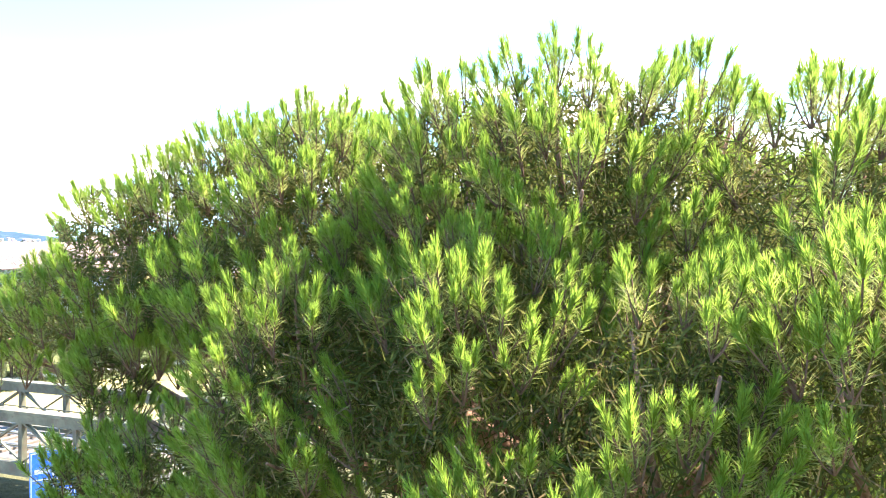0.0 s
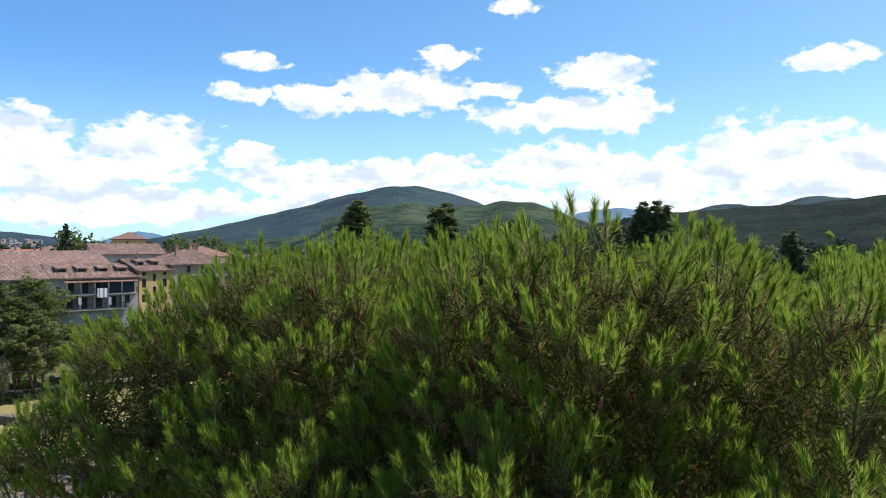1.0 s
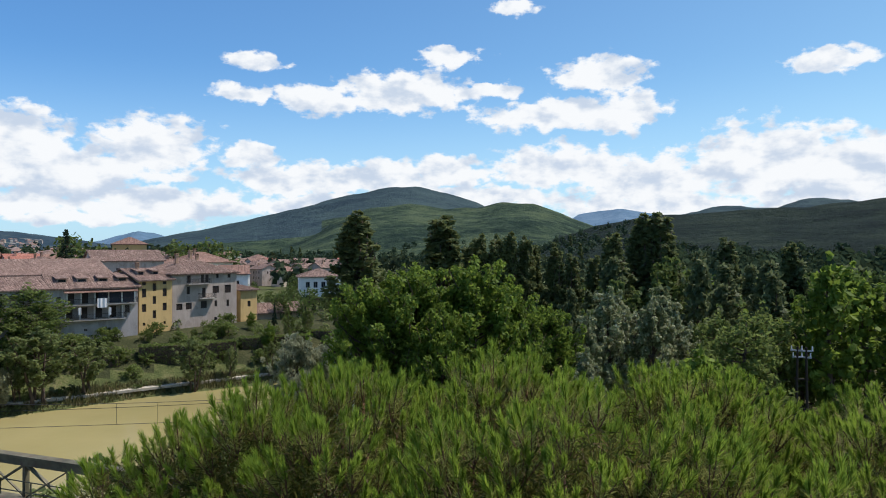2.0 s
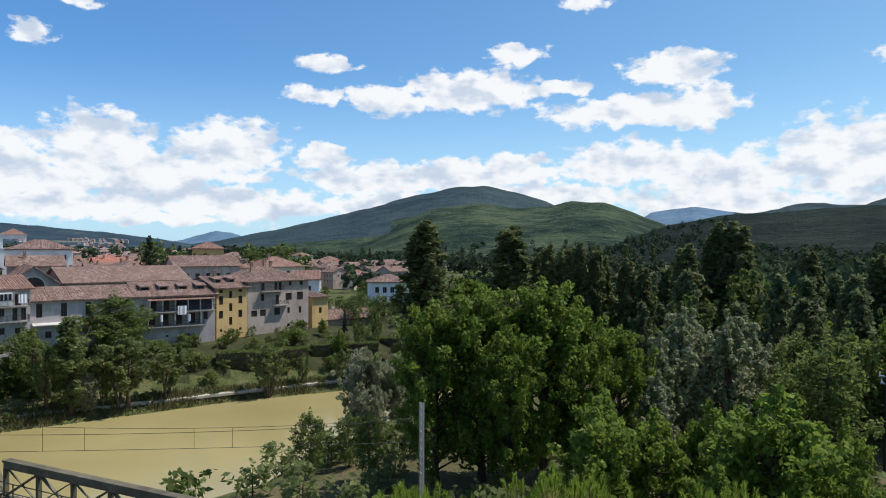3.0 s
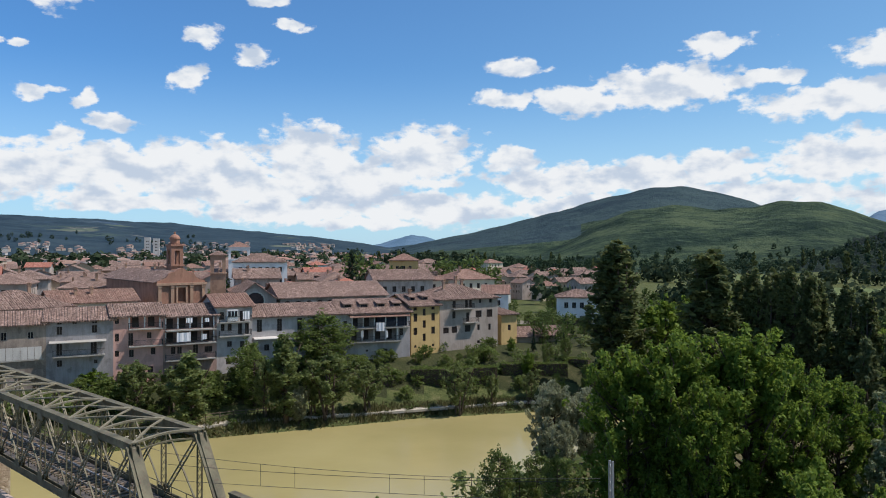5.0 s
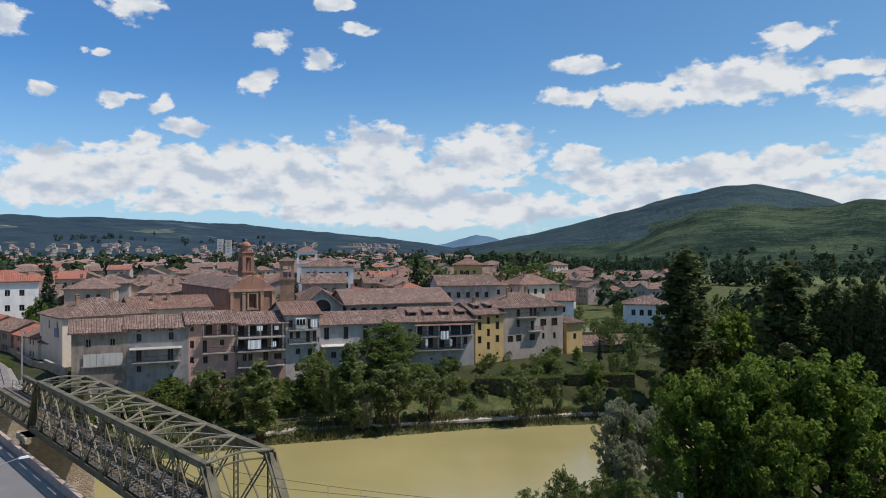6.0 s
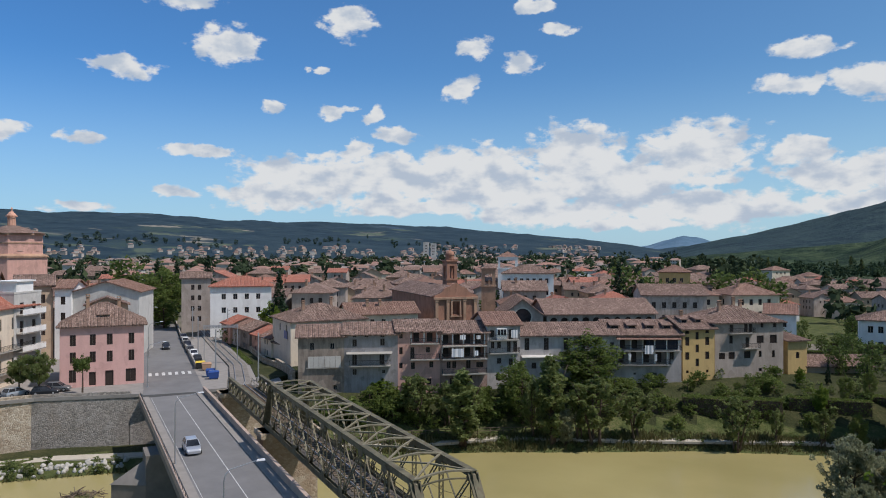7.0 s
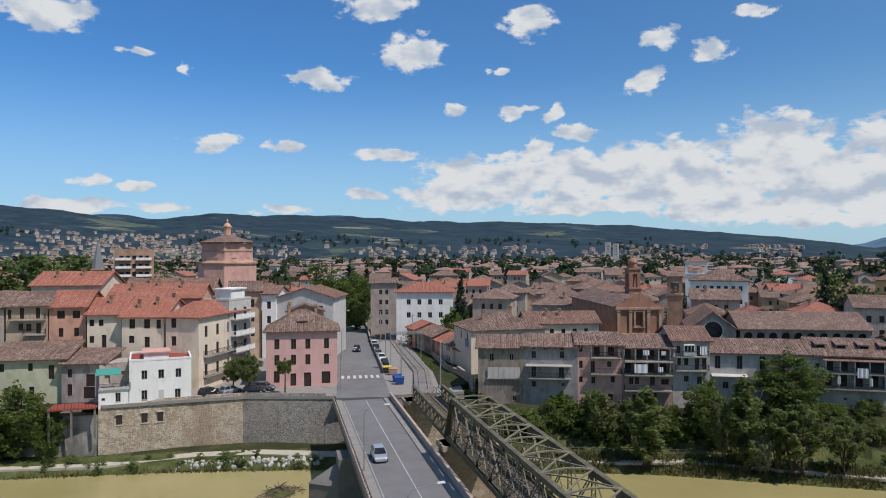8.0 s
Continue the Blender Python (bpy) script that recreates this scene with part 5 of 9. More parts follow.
def window_at(parent, x, z, w, h, y=0.0, face=1, kind="shut", split=True):
    """A window set into a facade in the plane y (local), facing -y: reveal, frame and pane, or closed shutters."""
    key = (round(w, 2), round(h, 2), kind, split)
    if key not in WINDOWS:
        fr = Geo()
        bars = ((-w / 2, -w / 2 + .07, 0, h), (w / 2 - .07, w / 2, 0, h), (-w / 2 + .07, w / 2 - .07, h - .07, h), (-w / 2 + .07, w / 2 - .07, 0, .07), (-.03, .03, .07, h - .07))
        for a, b, c, d in bars if split else bars[2:3]:
            fr.box(a, b, 0.10, 0.16, c, d)
        fr.box(-w / 2 - .12, w / 2 + .12, -0.10, 0.06, -.10, -0.0)
        pane = Geo()
        pane.box(-w / 2 + .05, w / 2 - .05, 0.125, 0.14, .05, h - .05)
        sh = Geo()
        if kind == "shut":
            for sx in (-1, 1):
                x0, x1 = sorted((sx * 0.015, sx * (w / 2 - 0.01)))
                sh.box(x0, x1, 0.03, 0.07, 0.02, h - 0.02)
                for q in range(9 if split else 0):
                    zz = 0.1 + (h - 0.2) * q / 9
                    sh.box(x0 + .06, x1 - .06, 0.005, 0.032, zz, zz + (h - .2) / 9 * 0.6)
        elif kind == "open":
            for sx in (-1, 1):
                x0, x1 = sorted((sx * (w / 2 + 0.02), sx * (w / 2 + 0.02 + w * 0.48)))
                sh.box(x0, x1, -0.07, -0.02, 0.0, h)
        if split:
            WINDOWS[key] = (fr.mesh("window_frame", M["frame"]), pane.mesh("pane", M["glass"]), sh.mesh("shutter", M["shutter"]) if sh.v else None)
        else:
            # one folded sheet: sill, face frame, reveal and the dark inset
            o = [(-w / 2 - .06, .0, -.06), (w / 2 + .06, .0, -.06), (w / 2 + .06, .0, h + .04), (-w / 2 - .06, .0, h + .04)]
            i0 = [(-w / 2 + .05, .0, .05), (w / 2 - .05, .0, .05), (w / 2 - .05, .0, h - .05), (-w / 2 + .05, .0, h - .05)]
            i1 = [(x1, .1, z1) for x1, y1, z1 in i0]
            bk = [(x1, .2, z1) for x1, y1, z1 in o]
            me = bpy.data.meshes.new("window")
            ring = [(j, (j + 1) % 4) for j in range(4)]
            me.from_pydata(bk + o + i0 + i1, [], [(j, k, 4 + k, 4 + j) for j, k in ring] + [(4 + j, 4 + k, 8 + k, 8 + j) for j, k in ring] + [(8 + j, 8 + k, 12 + k, 12 + j) for j, k in ring] + [(12, 13, 14, 15)])
            me.materials.append(M["frame"])
            me.materials.append(M["glass" if kind == "pane" else "shutter"])
            me.polygons[12].material_index = 1
            WINDOWS[key] = (me, None, None)
    fr, pane, sh = WINDOWS[key]
    win = part("window", fr, None, parent)
    win.location = (x, y, z)
    if face != 1:
        win.rotation_euler = (0, 0, face)
    if pane:
        part("pane", pane, None, win)
    if sh:
        part("shutter", sh, None, win)
    return win


def facade(g, w, z0, z1, rects, to_world, wall_thick=0.35):
    """A wall of width w with openings (x, z, width, height of each), as faces with reveals; to_world maps (x, depth, z)."""
    xs = sorted({0.0, w, *[v for x, z, a, b, *_ in rects for v in (x - a / 2, x + a / 2)]})
    zs = sorted({z0, z1, *[v for x, z, a, b, *_ in rects for v in (z, z + b)]})
    for x0, x1 in zip(xs, xs[1:]):
        run = None
        for k in range(len(zs) - 1):
            cx, cz = (x0 + x1) / 2, (zs[k] + zs[k + 1]) / 2
            inside = any(abs(cx - r[0]) < r[2] / 2 and r[1] < cz < r[1] + r[3] for r in rects)
            if not inside:
                run = zs[k] if run is None else run
            if run is not None and (inside or k == len(zs) - 2):
                top = zs[k] if inside else zs[k + 1]
                g.poly([to_world(x0, 0, run), to_world(x1, 0, run), to_world(x1, 0, top), to_world(x0, 0, top)])
                run = None
    for x, z, a, b, *deep in rects:
        thick = deep[0] if deep else wall_thick
        c = [(x - a / 2, z), (x + a / 2, z), (x + a / 2, z + b), (x - a / 2, z + b)]
        for (ax, az), (bx, bz) in zip(c, c[1:] + c[:1]):
            g.poly([to_world(ax, 0, az), to_world(ax, thick, az), to_world(bx, thick, bz), to_world(bx, 0, bz)])
        g.poly([to_world(q, thick, r) for q, r in c])


def roof_geo(w, d, z, style, rise, over=0.55, thick=0.22):
    """A roof over 0..w by 0..d whose eaves lie at z: styles gable (ridge along x), front (ridge along y), hip, shed."""
    x0, x1, y0, y1 = -over, w + over, -over, d + over
    g, gable = Geo(), Geo()
    drop = rise * over / (d / 2 if style in ("gable", "hip") else w / 2) if style != "shed" else rise * over / d
    zl = z - min(drop, 0.35)

    def slab(pts):
        up = [(x, y, q + thick) for x, y, q in pts]
        g.poly(up)
        g.poly(list(reversed(pts)))
        for i in range(len(pts)):
            j = (i + 1) % len(pts)
            g.poly([pts[i], pts[j], up[j], up[i]])

    if style == "gable":
        ym, zr = d / 2, z + rise
        slab([(x0, y0, zl), (x1, y0, zl), (x1, ym, zr), (x0, ym, zr)])
        slab([(x1, y1, zl), (x0, y1, zl), (x0, ym, zr), (x1, ym, zr)])
        for x in (0.0, w):
            gable.poly([(x, 0, z), (x, d, z), (x, ym, zr)])
    elif style == "front":
        xm, zr = w / 2, z + rise
        slab([(x0, y1, zl), (x0, y0, zl), (xm, y0, zr), (xm, y1, zr)])
        slab([(x1, y0, zl), (x1, y1, zl), (xm, y1, zr), (xm, y0, zr)])
        for y in (0.0, d):
            gable.poly([(0, y, z), (w, y, z), (xm, y, zr)])
    elif style == "hip":
        zr = z + rise
        if w >= d:
            a, b = (d / 2, d / 2, zr), (w - d / 2, d / 2, zr)
            if w - d < 0.4:
                a = b = (w / 2, d / 2, zr)
            slab([(x0, y0, zl), (x1, y0, zl), b, a])
            slab([(x1, y1, zl), (x0, y1, zl), a, b])
            slab([(x0, y1, zl), (x0, y0, zl), a])
            slab([(x1, y0, zl), (x1, y1, zl), b])
        else:
            a, b = (w / 2, w / 2, zr), (w / 2, d - w / 2, zr)
            slab([(x0, y0, zl), (x1, y0, zl), a])
            slab([(x1, y1, zl), (x0, y1, zl), b])
            slab([(x0, y1, zl), (x0, y0, zl), a, b])
            slab([(x1, y0, zl), (x1, y1, zl), b, a])
    elif style == "shed":
        slab([(x0, y0, zl), (x1, y0, zl), (x1, y1, z + rise), (x0, y1, z + rise)])
        for x in (0.0, w):
            gable.poly([(x, 0, z), (x, d, z), (x, d, z + rise)])
    return g, gable


def tile_rows(roof):
    """Cover-tile rows down each slope of a roof's slabs, a little uneven, ending proud of the eaves."""
    out, rnd = Geo(), random.Random(len(roof.v))
    for face in roof.f:
        pts = [Vector(roof.v[i]) for i in face]
        nrm = (pts[1] - pts[0]).cross(pts[2] - pts[1]).normalized()
        if nrm.z < 0.5:
            continue
        e = (pts[1] - pts[0]).normalized()
        v = nrm.cross(e)
        flat2 = [((p - pts[0]).dot(e), (p - pts[0]).dot(v)) for p in pts]
        length = flat2[1][0]
        count = int(length / 0.36)
        for k in range(count):
            u = (k + .5) / count * length
            hits = []
            for (u0, v0), (u1, v1) in zip(flat2, flat2[1:] + flat2[:1]):
                if (u0 - u) * (u1 - u) < 0:
                    hits.append(v0 + (v1 - v0) * (u - u0) / (u1 - u0))
            if len(hits) < 2 or max(hits) < .5:
                continue
            a = pts[0] + e * u - v * rnd.uniform(.02, .12)
            b = pts[0] + e * (u + rnd.uniform(-.03, .03)) + v * (max(hits) - .05)
            s, t = e * .095, nrm * rnd.uniform(.04, .07)
            out.poly([a - s, a - s * .4 + t, b - s * .4 + t, b - s])
            out.poly([a - s * .4 + t, a + s * .4 + t, b + s * .4 + t, b - s * .4 + t])
            out.poly([a + s * .4 + t, a + s, b + s, b + s * .4 + t])
            out.poly([a - s, a + s, a + s * .4 + t, a - s * .4 + t])
    return out


def chimney_geo(x, y, z, h=1.3, a=0.55):
    g = Geo()
    g.box(x - a / 2, x + a / 2, y - a / 2, y + a / 2, z - 1.0, z + h)
    g.box(x - a / 2 - .12, x + a / 2 + .12, y - a / 2 - .12, y + a / 2 + .12, z + h, z + h + 0.12)
    for q in (-1, 1):
        g.box(x + q * a * .35 - .08, x + q * a * .35 + .08, y - a / 2, y + a / 2, z + h + .12, z + h + .4)
    g.box(x - a / 2 - .1, x + a / 2 + .1, y - a / 2 - .1, y + a / 2 + .1, z + h + .4, z + h + .5)
    return g


def rows_of(w, cols, levels, size=(0.95, 1.55), margin=None):
    """Window rectangles in even columns at the given sill heights."""
    m = w / (cols + 0.6) if margin is None else margin
    step = (w - 2 * m) / max(1, cols - 1)
    return [(m + i * step if cols > 1 else w / 2, z, size[0], size[1]) for z in levels for i in range(cols)]


def house(kind, label, a, b, depth, z0, z1, wall, roof="tile_old", style="gable", rise=2.2, front=(), side=(), back=(), shutters="shut", chimneys=(), doors=(), over=0.55, bands=(), group="", split=True, loggias=()):
    """A house whose front runs from a to b (left to right as one faces it). front, side: window rectangles (x, sill, width, height)
    from the front's left corner and from the front along each side; doors likewise."""
    ax, ay = a
    dx, dy = b[0] - ax, b[1] - ay
    w = math.hypot(dx, dy)
    m = Matrix.Translation((ax, ay, z0)) @ Matrix.Rotation(math.atan2(dy, dx), 4, "Z")
    h = z1 - z0
    top = thing(kind, label, "house", m, group)
    g = Geo()
    holes = list(front) + list(doors) + list(loggias)
    low = -3.5 if kind == "row_house" else -0.7
    facade(g, w, low, h, holes, lambda x, q, z: (x, q, z))
    facade(g, depth, low, h, list(side), lambda x, q, z: (w - q, x, z))
    facade(g, depth, low, h, [(depth - x, z, c, d) for x, z, c, d in side], lambda x, q, z: (q, depth - x, z))
    facade(g, w, low, h, list(back), lambda x, q, z: (w - x, depth - q, z))
    if style != "flat":
        rg, gab = roof_geo(w, depth, h, style, rise, over)
        k = len(g.v)
        g.v += gab.v
        g.f += [tuple(k + i for i in f) for f in gab.f]
        r_ob = part("roof", rg, M[roof], top)
        if split:
            tagged(part("roof_tiling", tile_rows(rg), M[roof], r_ob), kind="stuff")
    else:
        fr = Geo()
        fr.box(.02, w - .02, .02, depth - .02, h - .3, h - .12)
        part("flat_roof", fr, M["red_floor" if roof == "red" else "concrete"], top)
        fr = Geo()
        for q in ((-.05, w + .05, -.05, .22), (-.05, w + .05, depth - .22, depth + .05), (-.05, .22, .22, depth - .22), (w - .22, w + .05, .22, depth - .22)):
            fr.box(*q, h, h + .32)
        part("parapet", fr, M[wall], top)
    part("wall", g, M[wall], top)
    for x, z, c, d in front:
        window_at(top, x, z, c, d, 0.12, 1, shutters, split)
    for x, z, c, d in side:
        q = window_at(top, 0, z, c, d, 0, 1, shutters, split)
        q.location, q.rotation_euler = (w - 0.12, x, z), (0, 0, math.pi / 2)
        q = window_at(top, 0, z, c, d, 0, 1, shutters, split)
        q.location, q.rotation_euler = (0.12, x, z), (0, 0, -math.pi / 2)
    for x, z, c, d, deep in loggias:
        # posts, dark doorways at the back, and a rail
        n = max(2, round(c / 2.1))
        for i in range(n + 1):
            q = Geo()
            px = x - c / 2 + .1 + (c - .2) * i / n
            q.box(px - .1, px + .1, .02, .24, z, z + d)
            part("loggia_post", q, M["white" if wall != "salmon" else "salmon"], top)
        for i in range(n):
            px = x - c / 2 + c * (i + .5) / n
            q = Geo()
            q.box(px - .5, px + .5, deep - .05, deep - .006, z, z + min(d - .25, 2.0))
            part("loggia_door", q, M["shutter"], top)
    for x, z, c, d in doors:
        dg = Geo()
        dg.box(x - c / 2 + .04, x + c / 2 - .04, 0.2, 0.27, z, z + d - .04)
        for q in (0.25, 0.75):
            dg.box(x - c / 2 + c * q - c * .17, x - c / 2 + c * q + c * .17, 0.17, 0.2, z + .2, z + d * .45)
            dg.box(x - c / 2 + c * q - c * .17, x - c / 2 + c * q + c * .17, 0.17, 0.2, z + d * .53, z + d - .25)
        part("door", dg, M["shutter"], top)
    for z in bands:
        bg = Geo()
        bg.box(-.04, w + .04, -.07, 0.02, z, z + .16)
        part("string_course", bg, M["trim"], top)
    for x, y in chimneys:
        # the slope's height at that place
        k = {"gable": 1 - abs(y - depth / 2) / (depth / 2), "front": 1 - abs(x - w / 2) / (w / 2), "hip": 1 - max(abs(y - depth / 2) / (depth / 2), 0), "shed": y / depth, "flat": 0}[style]
        part("chimney", chimney_geo(x, y, h + rise * max(k, 0) * (style != "flat")), M["brickpale"], top)
    return top


def balcony(parent, x0, x1, z, out=1.1, rail="bars", label="", fill="iron"):
    g = Geo()
    g.box(x0, x1, -out, 0.0, z - 0.16, z)
    b = part("balcony", g, M["concrete"], parent, label)
    r = Geo()
    r.box(x0, x1, -out, -out + .05, z + .95, z + 1.0)
    r.box(x0, x0 + .05, -out + .05, 0, z + .95, z + 1.0)
    r.box(x1 - .05, x1, -out + .05, 0, z + .95, z + 1.0)
    if rail == "bars":
        n = max(2, int((x1 - x0) / 0.16))
        for i in range(n + 1):
            x = x0 + .02 + (x1 - x0 - .04) * i / n
            r.box(x - .012, x + .012, -out + .01, -out + .035, z, z + .95)
        for x in (x0 + .01, x1 - .035):
            for i in range(6):
                r.box(x, x + .025, -out + i * out / 6, -out + i * out / 6 + .025, z, z + .95)
    else:
        r.box(x0, x1, -out, -out + .04, z + .05, z + .9)
    part("railing", r, M[fill], b)
    return b

# ---- bridges ----
def road_bridge():
    top = thing("road_bridge", "two-lane asphalt road bridge with rendered parapets over the river", "bridge", BRIDGE)
    g = Geo()
    g.box(-119, -38, 9.0, 18.2, -1.3, -0.02)
    g.box(-119, -38, 8.6, 9.0, -0.9, 0.0)
    part("deck", g, M["concrete_dark"], top)
    for k, s in enumerate((-92, -62)):
        p = Geo()
        n = 12
        x0, x1 = s - 2.2, s + 2.2
        p.hexa([(x0, 7.2, -12), (x1, 7.2, -12), (x1, 19.4, -12), (x0, 19.4, -12), (x0, 7.2, -1.3), (x1, 7.2, -1.3), (x1, 19.4, -1.3), (x0, 19.4, -1.3)])
        pier = part("pier", p, M["concrete_dark"], top)
        for y0, y1 in ((7.2, 3.6), (19.4, 23.0)):
            c = Geo()
            c.poly([(x0, y0, -12), (s, y1, -12), (s, y1, -4.6), (x0, y0, -4.6)])
            c.poly([(s, y1, -12), (x1, y0, -12), (x1, y0, -4.6), (s, y1, -4.6)])
            part("cutwater", c, M["concrete_dark"], pier)
        for y0, y1 in ((7.2, 3.4), (19.4, 23.2)):
            h = Geo()
            h.poly([(x0 - .15, y0, -4.7), (s, y1, -4.7), (s, y0, -2.3)])
            h.poly([(s, y1, -4.7), (x1 + .15, y0, -4.7), (s, y0, -2.3)])
            h.poly([(x0 - .15, y0, -4.7), (x1 + .15, y0, -4.7), (s, y1, -4.7)])
            part("cap", h, M["concrete_dark"], pier, "weathered pyramid-shaped stone cap")
    a = Geo()
    a.box(-38.6, -34, 8.6, 18.4, -9, -0.05)
    part("abutment", a, M["concrete_dark"], top)
    # kerbed walkways
    for n0, n1 in ((8.9, 10.0), (17.0, 18.1)):
        w = Geo()
        w.box(-119, 60, n0, n1, -0.02, 0.14)
        part("walkway", w, M["pave"], top)
    # rendered parapet along one side, in panels with piers; low coping along the other
    for i in range(27):
        s0 = -119 + i * 3.0
        pg = Geo()
        pg.box(s0 + .02, s0 + 2.98, 18.1, 18.36, 0.0, 0.92)
        pg.box(s0 + .02, s0 + 2.98, 18.04, 18.42, 0.92, 1.02)
        part("parapet_panel", pg, M["parapet"], top)
    for i in range(27):
        s0 = -119 + i * 3.0
        pg = Geo()
        pg.box(s0 + .02, s0 + 2.98, 8.55, 8.9, -0.05, 0.62)
        part("coping", pg, M["parapet"], top)
        rg = Geo()
        for q in (0.5, 1.5, 2.5):
            rg.box(s0 + q - .03, s0 + q + .03, 8.69, 8.75, 0.62, 1.05)
        rg.box(s0, s0 + 3.0, 8.68, 8.76, 1.0, 1.06)
        part("handrail", rg, M["iron"], top)
    return top


def strip(name, pts, width, z, material, label, category, lift=0.0):
    """A ribbon of road, rail bed or path along a line on the ground."""
    g = Geo()
    P = [Vector((p[0], p[1], 0)) for p in pts]
    L = []
    for i, p in enumerate(P):
        d = (P[min(i + 1, len(P) - 1)] - P[max(i - 1, 0)]).normalized()
        n = Vector((-d.y, d.x, 0)) * width / 2
        zz = (z[i] if isinstance(z, list) else z) if z is not None else ground_at(p.x, p.y) + lift
        L.append((p + n + Vector((0, 0, zz)), p - n + Vector((0, 0, zz))))
    for (a, b), (c, d) in zip(L, L[1:]):
        dn = Vector((0, 0, -0.4))
        g.hexa([b + dn, d + dn, c + dn, a + dn, b, d, c, a])
    return tagged(part(name, g, material), label, category, kind="structure")


road_bridge()
rs, re = on_bridge(-119, 13.4), on_bridge(70, 13.4)
strip("road", [tuple(rs)[:2], tuple(re)[:2]], 7.2, 0.0, M["asphalt"], "worn grey asphalt carriageway over the bridge", "road")
TOWN_ROAD = [(-108.5, 55.0), (-113, 57.3), (-130, 65), (-172, 84), (-246, 119), (-300, 145), (-420, 205)]
strip("road", TOWN_ROAD, 9.2, -0.012, M["asphalt"], "straight grey town road lined with parked cars", "road")


def marking(name, pts, width, z, label):
    g = Geo()
    for (ax, ay), (bx, by) in zip(pts, pts[1:]):
        g.beam((ax, ay, z), (bx, by, z), width, 0.006)
    return tagged(part(name, g, M["paint"]), label, "road marking", kind="structure")


for n, wide in ((10.3, .05), (14.0, .085)):
    a, b = on_bridge(-118, n), on_bridge(60, n)
    marking("lane_line", [tuple(a)[:2], tuple(b)[:2]], wide, 0.006, "faded white lane line on asphalt")
for i in range(7):
    c = Vector((-126.5, 63.5, 0)) + Vector((0.42, 0.905, 0)) * (i - 3) * 1.15
    marking("zebra_stripe", [(c.x - 1.5, c.y + .7), (c.x + 1.5, c.y - .7)], 0.55, 0.0, "white zebra crossing stripe")
for i in range(6):
    c = Vector((-240, 116, 0)) + Vector((0.42, 0.905, 0)) * (i - 2.5) * 1.3
    marking("zebra_stripe", [(c.x - 1.5, c.y + .7), (c.x + 1.5, c.y - .7)], 0.6, 0.0, "white zebra crossing stripe")


def ladder(g, a, b, gap, bar, step, across):
    """A battened member: two bars joined by flat battens."""
    a, b, o = Vector(a), Vector(b), Vector(across).normalized() * gap / 2
    g.beam(a - o, b - o, bar, bar * 0.8, across)
    g.beam(a + o, b + o, bar, bar * 0.8, across)
    n = max(2, int((b - a).length / step))
    for i in range(1, n):
        p = a.lerp(b, i / n)
        g.beam(p - o, p + o, bar * 1.1, bar * 0.5, (b - a))


def lattice(g, a, b, gap, bar, step, across):
    """A laced member: two angles joined by zigzag lacing."""
    a, b, o = Vector(a), Vector(b), Vector(across).normalized() * gap / 2
    g.beam(a - o, b - o, bar, bar, across)
    g.beam(a + o, b + o, bar, bar, across)
    n = max(2, int((b - a).length / step))
    for i in range(n):
        p, q = a.lerp(b, i / n), a.lerp(b, (i + 1) / n)
        g.beam(p - o, q + o, bar * .5, bar * .4, across)
        g.beam(p + o, q - o, bar * .5, bar * .4, across)


